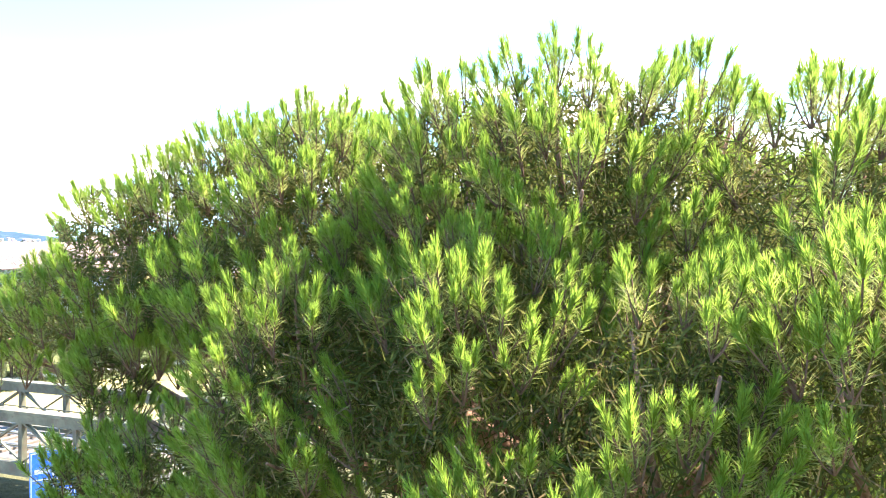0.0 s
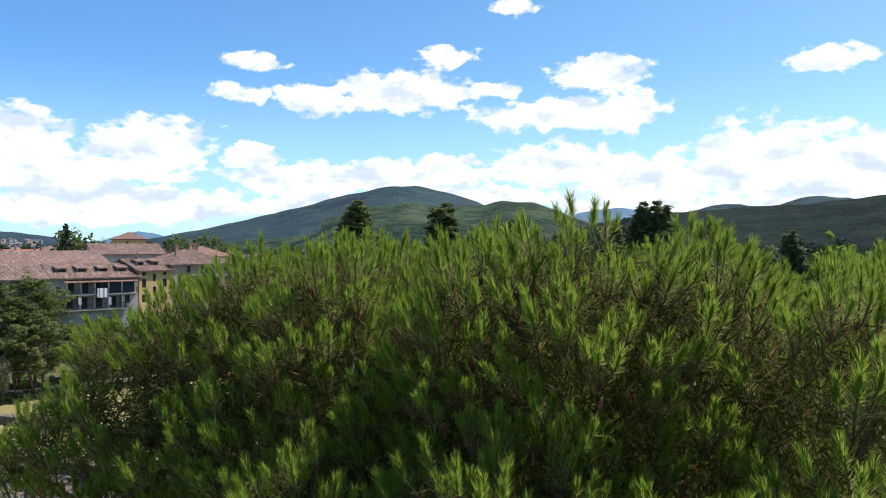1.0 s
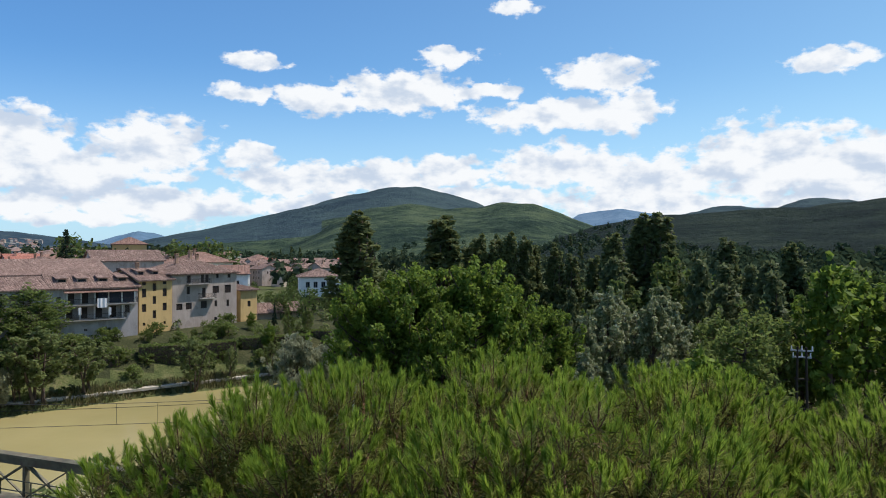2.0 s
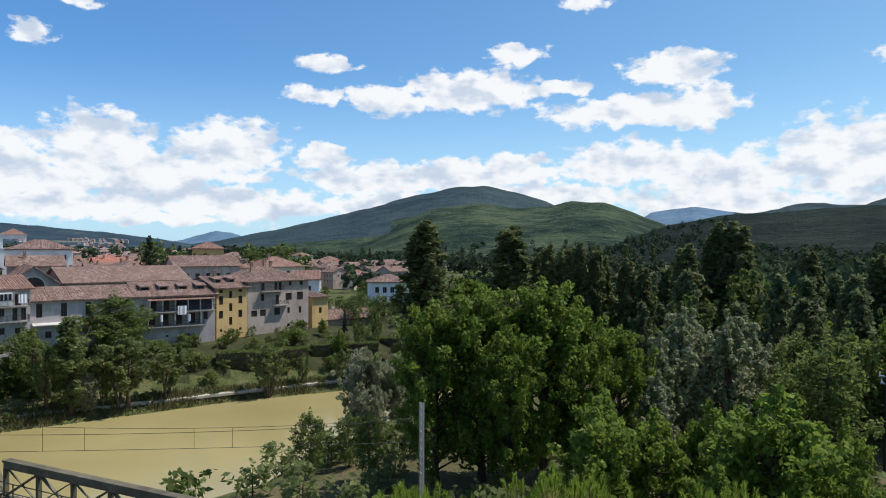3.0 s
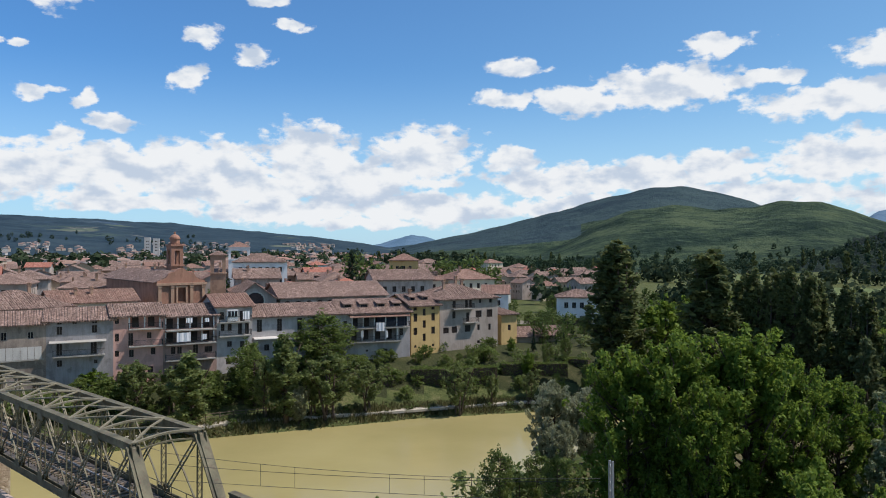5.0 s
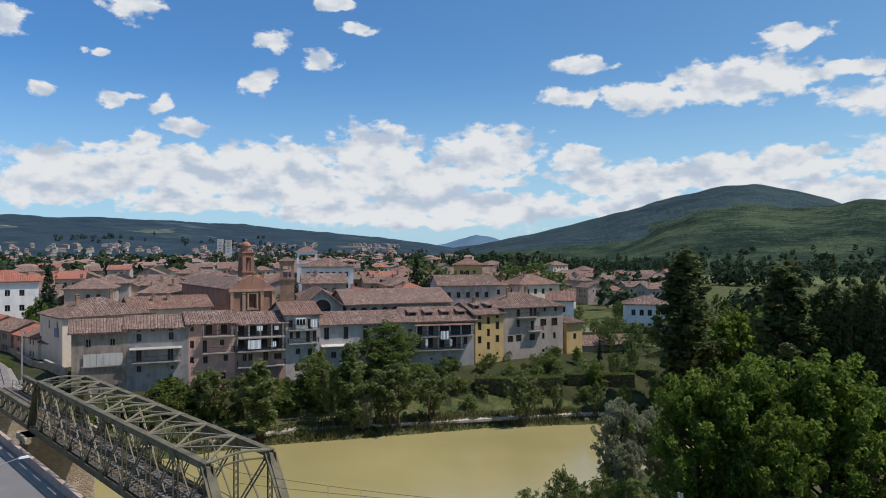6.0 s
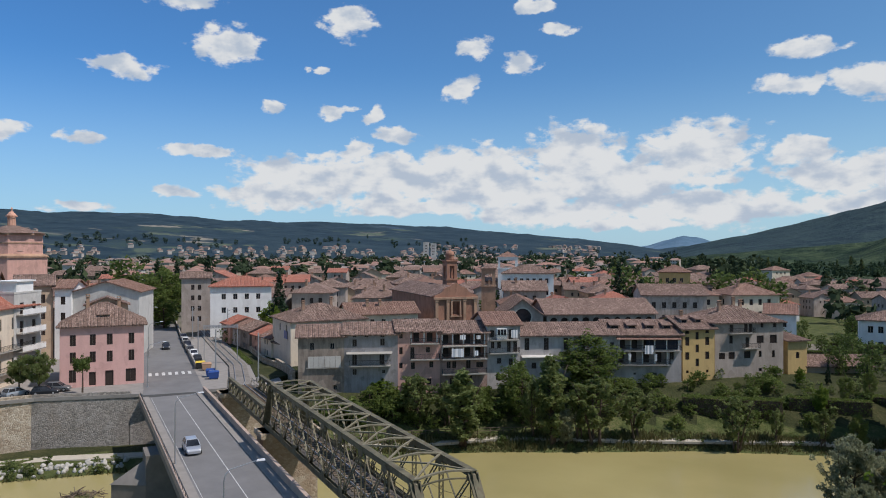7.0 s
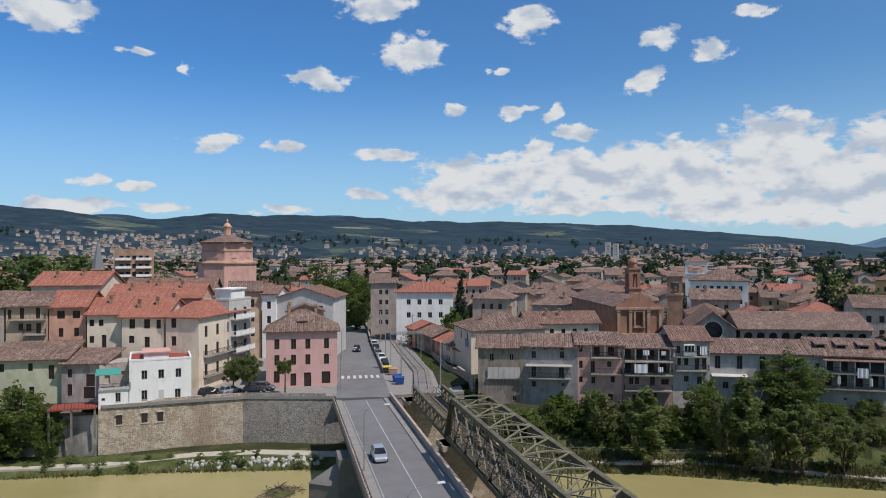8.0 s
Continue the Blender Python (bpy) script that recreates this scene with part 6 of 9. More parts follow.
def truss_bridge():
    S0, S1, N0, N1, ZB, ZT = -82.0, -43.1, 20.2, 24.7, 1.7, 7.4
    top = thing("railway_truss_bridge", "grey-green riveted steel truss railway bridge with arched cross struts", "bridge", BRIDGE)
    panels = 8
    step = (S1 - S0) / panels
    nodes = [S0 + step * i for i in range(panels + 1)]
    for n in (N0, N1):
        g = Geo()
        g.box(S0 - .2, S1 + .2, n - .26, n + .26, ZT - .06, ZT)
        g.box(S0 - .2, S1 + .2, n - .2, n - .14, ZT - .5, ZT - .06)
        g.box(S0 - .2, S1 + .2, n + .14, n + .2, ZT - .5, ZT - .06)
        part("top_chord", g, M["steel"], top)
        g = Geo()
        g.box(S0 - 3.6, S1 + 3.6, n - .24, n + .24, ZB - .05, ZB)
        g.box(S0 - 3.6, S1 + 3.6, n - .2, n - .14, ZB, ZB + .5)
        g.box(S0 - 3.6, S1 + 3.6, n + .14, n + .2, ZB, ZB + .5)
        part("bottom_chord", g, M["steel"], top)
        for s, e in ((S0, -3.4), (S1, 3.4)):
            g = Geo()
            for q in (-.17, .17):
                g.beam((s, n + q, ZT - .2), (s + e, n + q, ZB + .2), 0.1, 0.5, (0, 1, 0))
            g.beam((s, n, ZT - .05), (s + e, n, ZB + .45), 0.44, 0.05, (0, 0, 1))
            part("end_post", g, M["steel"], top)
        for i, s in enumerate(nodes):
            g = Geo()
            lattice(g, (s, n, ZB + .3), (s, n, ZT - .4), 0.34, 0.08, 0.5, (0, 1, 0))
            part("post", g, M["steel"], top)
            for zz in (ZT - .55, ZB + .62):
                for q in (-.22, .215):
                    g = Geo()
                    g.hexa([(s - .55, n + q - .012, zz - .3), (s + .55, n + q - .012, zz - .3), (s + .55, n + q + .012, zz - .3), (s - .55, n + q + .012, zz - .3),
                            (s - .4, n + q - .012, zz + .35), (s + .4, n + q - .012, zz + .35), (s + .4, n + q + .012, zz + .35), (s - .4, n + q + .012, zz + .35)])
                    part("gusset_plate", g, M["steel"], top)
        for i in range(panels):
            a, b = nodes[i], nodes[i + 1]
            g = Geo()
            lo, hi = ((a, b) if i >= panels // 2 else (b, a))
            ladder(g, (hi, n, ZT - .3), (lo, n, ZB + .3), 0.42, 0.09, 0.62, (1, 0, 0))
            part("diagonal", g, M["steel_lit"], top)
            g = Geo()
            g.beam((lo, n, ZT - .3), (hi, n, ZB + .3), 0.07, 0.10, (0, 1, 0))
            part("counter_brace", g, M["steel"], top)
    for i, s in enumerate(nodes):
        g = Geo()
        pts = [(s, N0 + (N1 - N0) * k / 8, ZT - .08 + 0.27 * math.sin(math.pi * k / 8)) for k in range(9)]
        g.sweep(pts, 0.24, 0.12)
        if i in (0, panels):
            h = Geo()
            h.sweep([(p[0], p[1], p[2] - .55) for p in pts], 0.14, 0.1)
            part("portal_strut", h, M["steel"], top)
        part("arched_strut", g, M["steel_lit"], top)
    for i in range(panels):
        g = Geo()
        a, b = nodes[i], nodes[i + 1]
        c = ((a + b) / 2, (N0 + N1) / 2, ZT + .12)
        for p in ((a, N0), (b, N0), (a, N1), (b, N1)):
            g.beam((*p, ZT - .05), c, 0.16, 0.1, (0, 0, 1))
        part("wind_brace", g, M["steel_lit"], top)
    # deck: cross beams, plates, two rails and handrails
    for i in range(14):
        g = Geo()
        s0 = -112 + i * 7.0
        g.box(s0, s0 + 6.94, N0 + .35, N1 - .35, ZB + .12, ZB + .28)
        plate = part("deck_plate", g, M["sleeper"], top)
        for q in range(10):
            if q == 0 and i == 0:
                sl = Geo()
                sl.box(-.125, .125, N0 + .9, N1 - .9, ZB + .285, ZB + .38)
                sleeper = sl.mesh("sleeper", M["wood"])
            part("sleeper", sleeper, None, plate).location = (s0 + .32 + q * .69, 0, 0)
    for n in (21.73, 23.17):
        g = Geo()
        g.box(-112, -14, n - .035, n + .035, ZB + .38, ZB + .52)
        part("rail", g, M["galv"], top)
    for n in (N0 + .45, N1 - .45):
        g = Geo()
        for z in (0.55, 1.05):
            g.box(-112, -14, n - .02, n + .02, ZB + .28 + z - .02, ZB + .28 + z + .02)
        for q in range(50):
            g.box(-112 + q * 2 - .025, -112 + q * 2 + .025, n - .025, n + .025, ZB + .28, ZB + 1.35)
        part("handrail", g, M["steel"], top)
    # lower approach spans
    for a, b in ((-108.0, -85.8), (-39.3, -14.0)):
        k = 9
        for n in (N0, N1):
            g = Geo()
            g.box(a, b, n - .24, n + .24, 4.0, 4.12)
            g.box(a, b, n - .16, n - .1, 3.65, 4.0)
            g.box(a, b, n + .1, n + .16, 3.65, 4.0)
            part("pony_top_chord", g, M["steel"], top)
            g = Geo()
            g.box(a, b, n - .2, n + .2, ZB - .1, ZB + .4)
            part("pony_bottom_chord", g, M["steel"], top)
            for i in range(k + 1):
                s = a + (b - a) * i / k
                g = Geo()
                g.box(s - .09, s + .09, n - .12, n + .12, ZB + .4, 3.65)
                if i < k:
                    e = a + (b - a) * (i + 1) / k
                    up = i % 2 == 0
                    g.beam((s, n, ZB + .4 if up else 3.7), (e, n, 3.7 if up else ZB + .4), 0.09, 0.18, (0, 1, 0))
                    g.beam((s, n, 3.7 if up else ZB + .4), (e, n, ZB + .4 if up else 3.7), 0.05, 0.10, (0, 1, 0))
                part("pony_web", g, M["steel"], top)
    for s in (-84, -41, -110):
        g = Geo()
        g.box(s - 1.6, s + 1.6, N0 - 1.0, N1 + 1.0, -12, ZB - .1)
        g.box(s - 1.9, s + 1.9, N0 - 1.3, N1 + 1.3, ZB - .7, ZB - .1)
        part("pier", g, M["stone"], top, "rough stone pier")
    return top


truss_bridge()
RAIL = [(-96, 58.5), (-105.7, 65.5), (-124.5, 76.5), (-152.5, 88.6), (-186, 103.5), (-217, 119), (-257, 143)]
RAIL_Z = [1.3, .7, .25, .16, .16, .16, .16]
strip("rail_bed", RAIL, 3.3, RAIL_Z, M["ballast"], "pale ballast of the railway beside the road", "railway")
rail_off = []
for off in (-0.75, 0.75):
    g = Geo()
    for p, q, pz, qz in zip(RAIL, RAIL[1:], RAIL_Z, RAIL_Z[1:]):
        d = Vector((q[0] - p[0], q[1] - p[1], 0)).normalized()
        n = Vector((-d.y, d.x, 0)) * off
        g.beam(Vector((*p, pz + .1)) + n, Vector((*q, qz + .1)) + n, 0.09, 0.16)
    tagged(part("rail_track", g, M["galv"]), "steel running rail on pale ballast", "railway", kind="structure")

# ---- quay wall, plaza, river path ----
qg = Geo()
WALL_LINE = [(*p, .35) for p in QUAY.tolist()[2:5]] + [(-113.5, 50.2, .35), (-113.4, 50.3, -.1)] + [(*p, -.1) for p in QUAY.tolist()[5:]]
qr = Geo()
for k, ((ax, ay, ah), (bx, by, bh)) in enumerate(zip(WALL_LINE, WALL_LINE[1:])):
    d = Vector((bx - ax, by - ay, 0)).normalized()
    n = Vector((-d.y, d.x, 0))
    a, b = Vector((ax, ay, 0)), Vector((bx, by, 0))
    f = -n * 0.9
    lo, hi, hj = Vector((0, 0, -9.5)), Vector((0, 0, ah)), Vector((0, 0, bh))
    back = n * 2.4
    (qg if k < 2 else qr).hexa([a + f + lo, b + f + lo, b + back + lo, a + back + lo, a + hi, b + hj, b + n * .55 + hj, a + n * .55 + hi])
cg = Geo()
for (ax, ay), (bx, by), ztop in ((QUAY[0], QUAY[1], -3.4), (QUAY[1], (-130.3, 10.4), -3.4), ((-130.3, 10.4), QUAY[2], -1.6)):
    d = Vector((bx - ax, by - ay, 0)).normalized()
    n = Vector((-d.y, d.x, 0))
    a, b, f, back = Vector((ax, ay, 0)), Vector((bx, by, 0)), -n * .8 if ztop < -2 else -n * 1.1, n * 2.4
    lo, hi = Vector((0, 0, -9.5)), Vector((0, 0, ztop))
    cg.hexa([a + f + lo, b + f + lo, b + back + lo, a + back + lo, a - n * .2 + hi, b - n * .2 + hi, b + back + hi, a + back + hi])
tagged(part("quay_wall", cg, M["old_concrete"]), "stained grey concrete river wall below the terrace", "wall", kind="structure")
tagged(part("quay_wall", qg, M["stone"]), "tall battered rubble stone river wall, stained and patched with brick", "wall", kind="structure")
tagged(part("quay_wall", qr, M["stone_grey"]), "tall battered grey stone river wall below the square", "wall", kind="structure")
pg = Geo()
plaza = [(-126.6, 16.8), (-123.6, 30.6), (-121.2, 38.7), (-111.0, 53.4), (-107.3, 61), (-103.4, 72.4), (-140, 92), (-175, 100), (-190, 70), (-170, 10)]
pg.poly([(x, y, -0.06) for x, y in plaza])
pg.poly([(x, y, -0.6) for x, y in reversed(plaza)])
for p, q in zip(plaza, plaza[1:] + plaza[:1]):
    pg.poly([(*p, -.6), (*q, -.6), (*q, -.06), (*p, -.06)])
tagged(part("pavement", pg, M["pave"]), "pale paved square behind the river wall", "pavement", kind="structure")
strip("riverside_path", [(-150, -40), (-128.5, 2), (-121.5, 16), (-118, 29.5), (-113.5, 39), (-107.5, 46.5), (-99, 57)], 2.6, None, M["gravel"], "pale gravel path below the river wall", "path", 0.06)
strip("riverside_path", [(-99, 57), (-90.3, 66.6), (-77.6, 82.0), (-70.0, 92.0), (-54, 105.6), (-43, 115), (-32, 123), (-20, 128), (2, 140)], 1.8, None, M["gravel"], "pale gravel path along the grassy river bank", "path", 0.07)

vg = Geo()
verge = [(-106.5, 69.5), (-124.0, 79.0), (-151.5, 91.2), (-184, 105.5), (-180, 112), (-150, 100), (-112, 86)]
vg.poly([(x, y, .02) for x, y in verge])
vg.poly([(x, y, -.9) for x, y in reversed(verge)])
for p, q in zip(verge, verge[1:] + verge[:1]):
    vg.poly([(*p, -.9), (*q, -.9), (*q, .02), (*p, .02)])
tagged(part("verge", vg, M["grass"]), "rough grass verge beside the railway", "grass", kind="structure")
hedge((-124.5, 80.2), (-148.0, 90.6), 1.1, 1.3, "rough green hedge beside the railway")
for k in range(16):
    q = GARDEN.random()
    plant(garden_bush, -150 - 30 * q + GARDEN.uniform(-2, 2), 93.5 + 11 * q + GARDEN.uniform(0, 5), 0, GARDEN.uniform(.6, 1.3), GARDEN.uniform(0, 6), 1.2)

# ---- the row of old houses above the gardens ----
b1 = house("row_house", "weathered brown rendered house with bricked terrace, on the river row", (-101.5, 74.2), (-96.6, 80.5), 10, -5, 7.8, "brown", "tile_old", "gable", 1.6,
           front=[(2.4, 10.5, .8, 1.3), (5.9, 10.6, .8, 1.1), (6.4, 3.4, .7, .9)], side=[(3, 9, .8, 1.2), (6.5, 9, .8, 1.2)], shutters="pane")
b2 = house("row_house", "blue-grey plastered house with a canopied long balcony, on the river row", (-96.6, 80.5), (-90.3, 87.5), 10, -5, 8.1, "bluegrey", "tile_old", "gable", 1.6,
           front=[(1.8, 11.0, .75, 1.25), (6.7, 11.1, .75, 1.2), (1.8, 7.75, .8, 1.9), (6.6, 7.75, .85, 2.0), (1.8, 6.0, .7, 1.0), (6.9, 6.2, .5, .6), (1.8, 12.6, .6, .3), (3.9, 12.6, .6, .3), (6.7, 12.6, .7, .3)], side=[])
balcony(b2, 0.9, 8.2, 7.7, 1.2)
b3 = house("row_house", "faded pink house with stacked balconies, on the river row", (-90.3, 87.5), (-85.6, 93.4), 10, -5, 8.5, "rose", "tile_old", "gable", 1.6,
           front=[(.55, 12.3, .6, .8), (.55, 9.5, .6, 1.25), (.55, 7.0, .6, 1.0), (2.6, 8.7, .7, 2.0), (5.4, 9.7, .7, 1.0), (2.7, 6.8, .7, 1.2), (6.0, 7.0, .7, 1.1), (5.6, 4.0, .8, 1.1)], side=[], loggias=[(4.7, 11.5, 4.9, 1.9, 1.6)])
balcony(b3, 2.2, 7.4, 11.4, 1.0)
balcony(b3, 2.2, 7.4, 8.6, 1.0)
b4 = house("row_house", "dusky row house with two deep loggias and hanging laundry", (-85.6, 93.4), (-80.1, 100.1), 10, -5, 8.1, "dusky", "tile_old", "gable", 1.6,
           front=[(1.6, 6.8, .7, 1.2), (2.6, 6.8, .7, 1.2), (5.2, 6.7, .8, 1.5), (7.3, 6.8, 1.3, 1.0), (5.5, 4.5, .8, .9), (2.2, 3.8, .8, 1.2)], side=[], loggias=[(4.3, 11.0, 8.0, 1.9, 1.8), (4.3, 8.7, 8.0, 1.8, 1.8)])
balcony(b4, 0.3, 8.4, 10.9, 1.5)
balcony(b4, 0.3, 8.4, 8.6, 1.5)
balcony(b4, 0.3, 8.4, 5.9, 1.3)
b5 = house("row_house", "taller narrow grey house with small balconies, on the river row", (-80.1, 100.1), (-76.3, 104.9), 12, -5, 9.4, "lilac", "tile_brown", "gable", 1.8,
           front=[(.9, 12.2, .7, 1.3), (4.4, 11.8, .9, 1.8), (1.0, 10.2, .6, 1.2), (2.2, 10.2, .7, 1.2), (4.0, 9.5, .7, 1.9), (5.2, 9.5, .7, 1.9), (2.2, 7.4, .8, 1.0), (4.4, 7.0, .8, 1.3), (2.0, 4.4, .8, 1.2)], side=[(3, 11.6, .8, 1.2)])
balcony(b5, 0.3, 5.8, 11.8, 1.0)
balcony(b5, 0.3, 5.8, 9.4, 1.0)
bay = Geo()
bay.box(1.6, 3.4, -.95, .0, 11.9, 13.9)
part("closed_bay", bay, M["white"], b5, "white glazed bay on the balcony")
for k in range(3):
    bay = Geo()
    bay.box(1.72 + k * .56, 2.16 + k * .56, -1.0, -.952, 12.7, 13.7)
    part("bay_pane", bay, M["glass"], b5)
b6 = house("row_house", "long low whitish house with few windows, on the river row", (-76.9, 105.7), (-65.7, 117.6), 10, -5, 7.3, "lilac", "tile_old", "gable", 1.8,
           front=[(1.3, 9.6, .9, 2.2), (4.9, 9.6, .9, 2.2), (8.6, 9.6, .9, 2.2), (2.6, 6.2, .9, 1.1), (6.0, 6.2, .9, 1.1)], side=[])
sl = Geo()
sl.hexa([(.2, -1.2, 8.35), (6.0, -1.2, 8.35), (6.0, 0, 8.6), (.2, 0, 8.6), (.2, -1.2, 8.45), (6.0, -1.2, 8.45), (6.0, 0, 8.72), (.2, 0, 8.72)])
part("canopy", sl, M["offwhite"], b6, "pale canopy over the lower windows")
b7 = house("row_house", "white house with two long iron balconies and rows of roof dormers", (-65.7, 117.6), (-55.4, 126.6), 11, -5, 7.3, "lilac", "tile_old", "gable", 2.2,
           front=[(5.1, 4.9, .5, .4), (8.9, 4.9, .5, .4), (11.9, 7.7, .8, 1.4), (.9, 9.9, .7, 1.0)], side=[(3, 9.2, .9, 1.4)],
           loggias=[(7.7, 9.55, 11.2, 2.1, 1.9), (6.5, 6.95, 9.4, 2.15, 1.9)])
balcony(b7, 1.6, 13.4, 9.5, 1.2)
balcony(b7, 1.6, 11.4, 6.9, 1.2)
# dark blue-grey panels fill half of the upper loggia
for k in range(9):
    sl = Geo()
    sl.box(7.2 + k * .68, 7.86 + k * .68, .26, .3, 9.6, 11.5)
    part("curtain_panel", sl, M["insert"], b7, "dark blue-grey insert panel")
sl = Geo()
sl.hexa([(1.6, -1.25, 11.5), (13.4, -1.25, 11.5), (13.4, 0, 11.8), (1.6, 0, 11.8), (1.6, -1.25, 11.6), (13.4, -1.25, 11.6), (13.4, 0, 11.92), (1.6, 0, 11.92)])
part("canopy", sl, M["tile_brown"], b7, "reddish canopy over the upper balcony")
b8 = house("row_house", "narrow yellow ochre house with three columns of windows", (-55.4, 127.2), (-51.6, 132.6), 11, -4.5, 8.3, "yellow", "tile_old", "gable", 1.9,
           front=[(.95, 9.7, .85, 1.6), (.95, 7.1, .85, 1.4), (.95, 11.9, .8, .6), (3.0, 10.8, .7, 1.4), (3.0, 8.4, .7, 1.45), (3.0, 5.8, .7, 1.45), (5.1, 9.7, .85, 1.5), (5.1, 7.1, .85, 1.4), (5.1, 11.9, .8, .6), (5.1, 4.6, .5, .5), (.95, 4.6, .5, .5)], side=[], chimneys=[(2, 4)])
b9 = house("row_house", "four-storey grey plastered house with hipped roof and small balconies", (-51.7, 133.0), (-43.0, 144.5), 13, -4.5, 9.3, "greywarm", "tile_old", "hip", 2.6,
           front=[(3.5, 12.0, .75, 1.4), (6.5, 11.9, .75, 1.6), (7.5, 11.9, .75, 1.6), (9.9, 12.7, .6, .85), (12.6, 12.7, .7, .8), (3.4, 9.8, .75, 1.5), (6.8, 9.0, .8, 1.9), (9.5, 9.8, 1.5, 1.4), (12.3, 9.7, 1.5, 1.6),
                  (1.5, 6.9, 1.3, 1.2), (3.5, 6.9, 1.3, 1.3), (6.8, 6.9, 1.4, 1.4), (9.5, 7.1, .6, 1.2), (12.3, 7.0, .6, 1.3), (.9, 4.4, .5, .5), (9.5, 4.4, .7, .6), (12.2, 4.4, .7, .6)],
           side=[(3, 9, .9, 1.4), (8, 9, .9, 1.4)], chimneys=[(4, 5), (8, 6.5), (10.5, 8)])
balcony(b9, 2.8, 7.9, 11.8, 1.0)
balcony(b9, 5.5, 9.0, 8.9, 1.0)

# ---- square and left bank ----
pink = house("town_house", "three-storey pink plastered house with dark shutters on the square", (-126.3, 44.2), (-121.2, 56.1), 11.5, -0.1, 10.3, "pink", "tile_old", "hip", 3.3,
             front=[(x, z, .9, 1.85) for z in (7.0, 4.1) for x in (1.95, 4.95, 7.55, 10.95)] + [(1.9, .9, 1.05, 2.1), (10.85, .5, 1.6, 2.2)], doors=[(4.9, .2, 1.05, 2.3), (7.5, 0, 1.3, 2.6)],
             side=[(3, 7, .95, 1.7), (8, 7, .95, 1.7), (3, 3.9, .95, 1.7), (8, 3.9, .95, 1.7)], chimneys=[(4, 6), (9, 7)])
terrace = house("town_house", "white flat-roofed house with a red roof terrace above the river wall", (-126.0, 20.9), (-124.2, 30.4), 10, -1.0, 6.8, "white", "red", "flat", 0,
                front=[(x, 4.7, .9, 1.5) for x in (2.3, 4.9, 7.6)] + [(2.3, 1.1, .9, 1.8), (7.5, 1.0, .9, 1.8)], side=[(2.5, 4.6, .9, 1.4), (6, 4.6, .9, 1.4), (6, 1.2, .9, 1.8)], shutters="pane")
blind = Geo()
blind.box(4.5, 5.3, -.03, .0, 1.1, 2.8)
part("blind_window", blind, M["offwhite"], terrace)
low = house("town_house", "low white annexe with a railed roof terrace above the river wall", (-126.9, 16.4), (-126.05, 20.8), 8, -1.0, 2.4, "white", "concrete", "flat", 0,
            front=[(2.9, 1.2, .8, 1.6), (.7, 1.6, .5, .5)], shutters="pane")
balcony(low, 0.0, 4.8, 3.4, 0.2)
house("town_house", "cream three-storey house under a bright orange tiled roof", (-142.8, 16.6), (-140.4, 21.9), 13, -0.6, 13.5, "cream", "tile_red", "gable", 2.6, front=[(.8, 12.0, .8, 1.2), (2.4, 12.0, .8, 1.2), (.8, 9.0, .8, 1.2), (2.9, 8.0, .8, 2.4), (.9, 5.2, .8, 1.4)], chimneys=[(3, 4)])
cream_a = house("town_house", "cream house with dark shutters under a bright orange tiled roof", (-139.1, 21.8), (-134.9, 28.2), 13, -0.6, 13.1, "cream", "tile_red", "gable", 2.8, front=[(1.9, 11.6, 1.05, 1.7), (4.6, 11.6, 1.1, 1.7), (6.7, 11.6, .8, 1.6), (1.8, 9.0, 1.0, 1.3), (4.6, 8.2, .95, 1.9), (1.8, 5.2, 1.0, 1.5), (4.6, 5.2, 1.0, 1.5)], chimneys=[(2, 3), (5, 4), (6.5, 8)])
cream_b = house("town_house", "cream corner house with orange tiled hip roof and ironwork balconies", (-134.3, 28.4), (-129.6, 33.0), 18, -0.6, 13.1, "cream", "tile_red", "hip", 2.4,
                front=[(1.6, 11.8, 1.0, 1.7), (1.6, 8.6, 1.0, 1.7), (1.6, 5.4, 1.0, 1.7)], side=[(x, z, 1.0, 2.0) for z in (10, 6.6, 3.0) for x in (2.5, 6.5, 10.5, 14.5)])
for k, z in enumerate((6.5, 2.9)):
    b = balcony(cream_b, 1.5, 16, z, .8, "bars", "long iron balcony")
    b.location, b.rotation_euler = (6.6, 0, 0), (0, 0, math.pi / 2)
flats = house("apartment_building", "white apartment building with a tier of balconies", (-141.0, 37.0), (-136.9, 40.6), 8, -0.2, 15.4, "offwhite", "tile_old", "flat", 0,
              front=rows_of(5.4, 2, (12, 8.8, 5.6, 1.6), (1.1, 1.9)), side=[(x, z, 1.1, 2.0) for z in (12, 8.8, 5.6, 1.0) for x in (2.2, 5.8)])
for z in (12, 8.8, 5.6):
    b = balcony(flats, 0.5, 7.5, z - .1, 1.2, "panel", "white balcony", "white")
    b.location, b.rotation_euler = (5.5, 0, 0), (0, 0, math.pi / 2)
    balcony(flats, 0.0, 3.4, z - .1, 1.0, "panel", "white balcony", "white")
pent = Geo()
pent.box(1.2, 4.6, 2, 7, 15.2, 17.6)
pent.box(0.9, 4.9, 1.7, 7.3, 17.6, 17.85)
part("penthouse", pent, M["white"], flats)
house("town_house", "brownish-pink house with paired shutters and orange roof", (-146.3, 10.8), (-143.9, 16.5), 12, -1.2, 14.9, "salmon", "tile_red", "gable", 2.6, front=[(2.0, 14.0, 1.3, 1.4), (4.6, 14.0, 1.3, 1.4), (2.0, 10.7, .8, 1.6), (4.6, 10.7, .8, 1.6), (2.0, 7.4, .8, 1.6), (4.6, 7.4, .8, 1.6)])
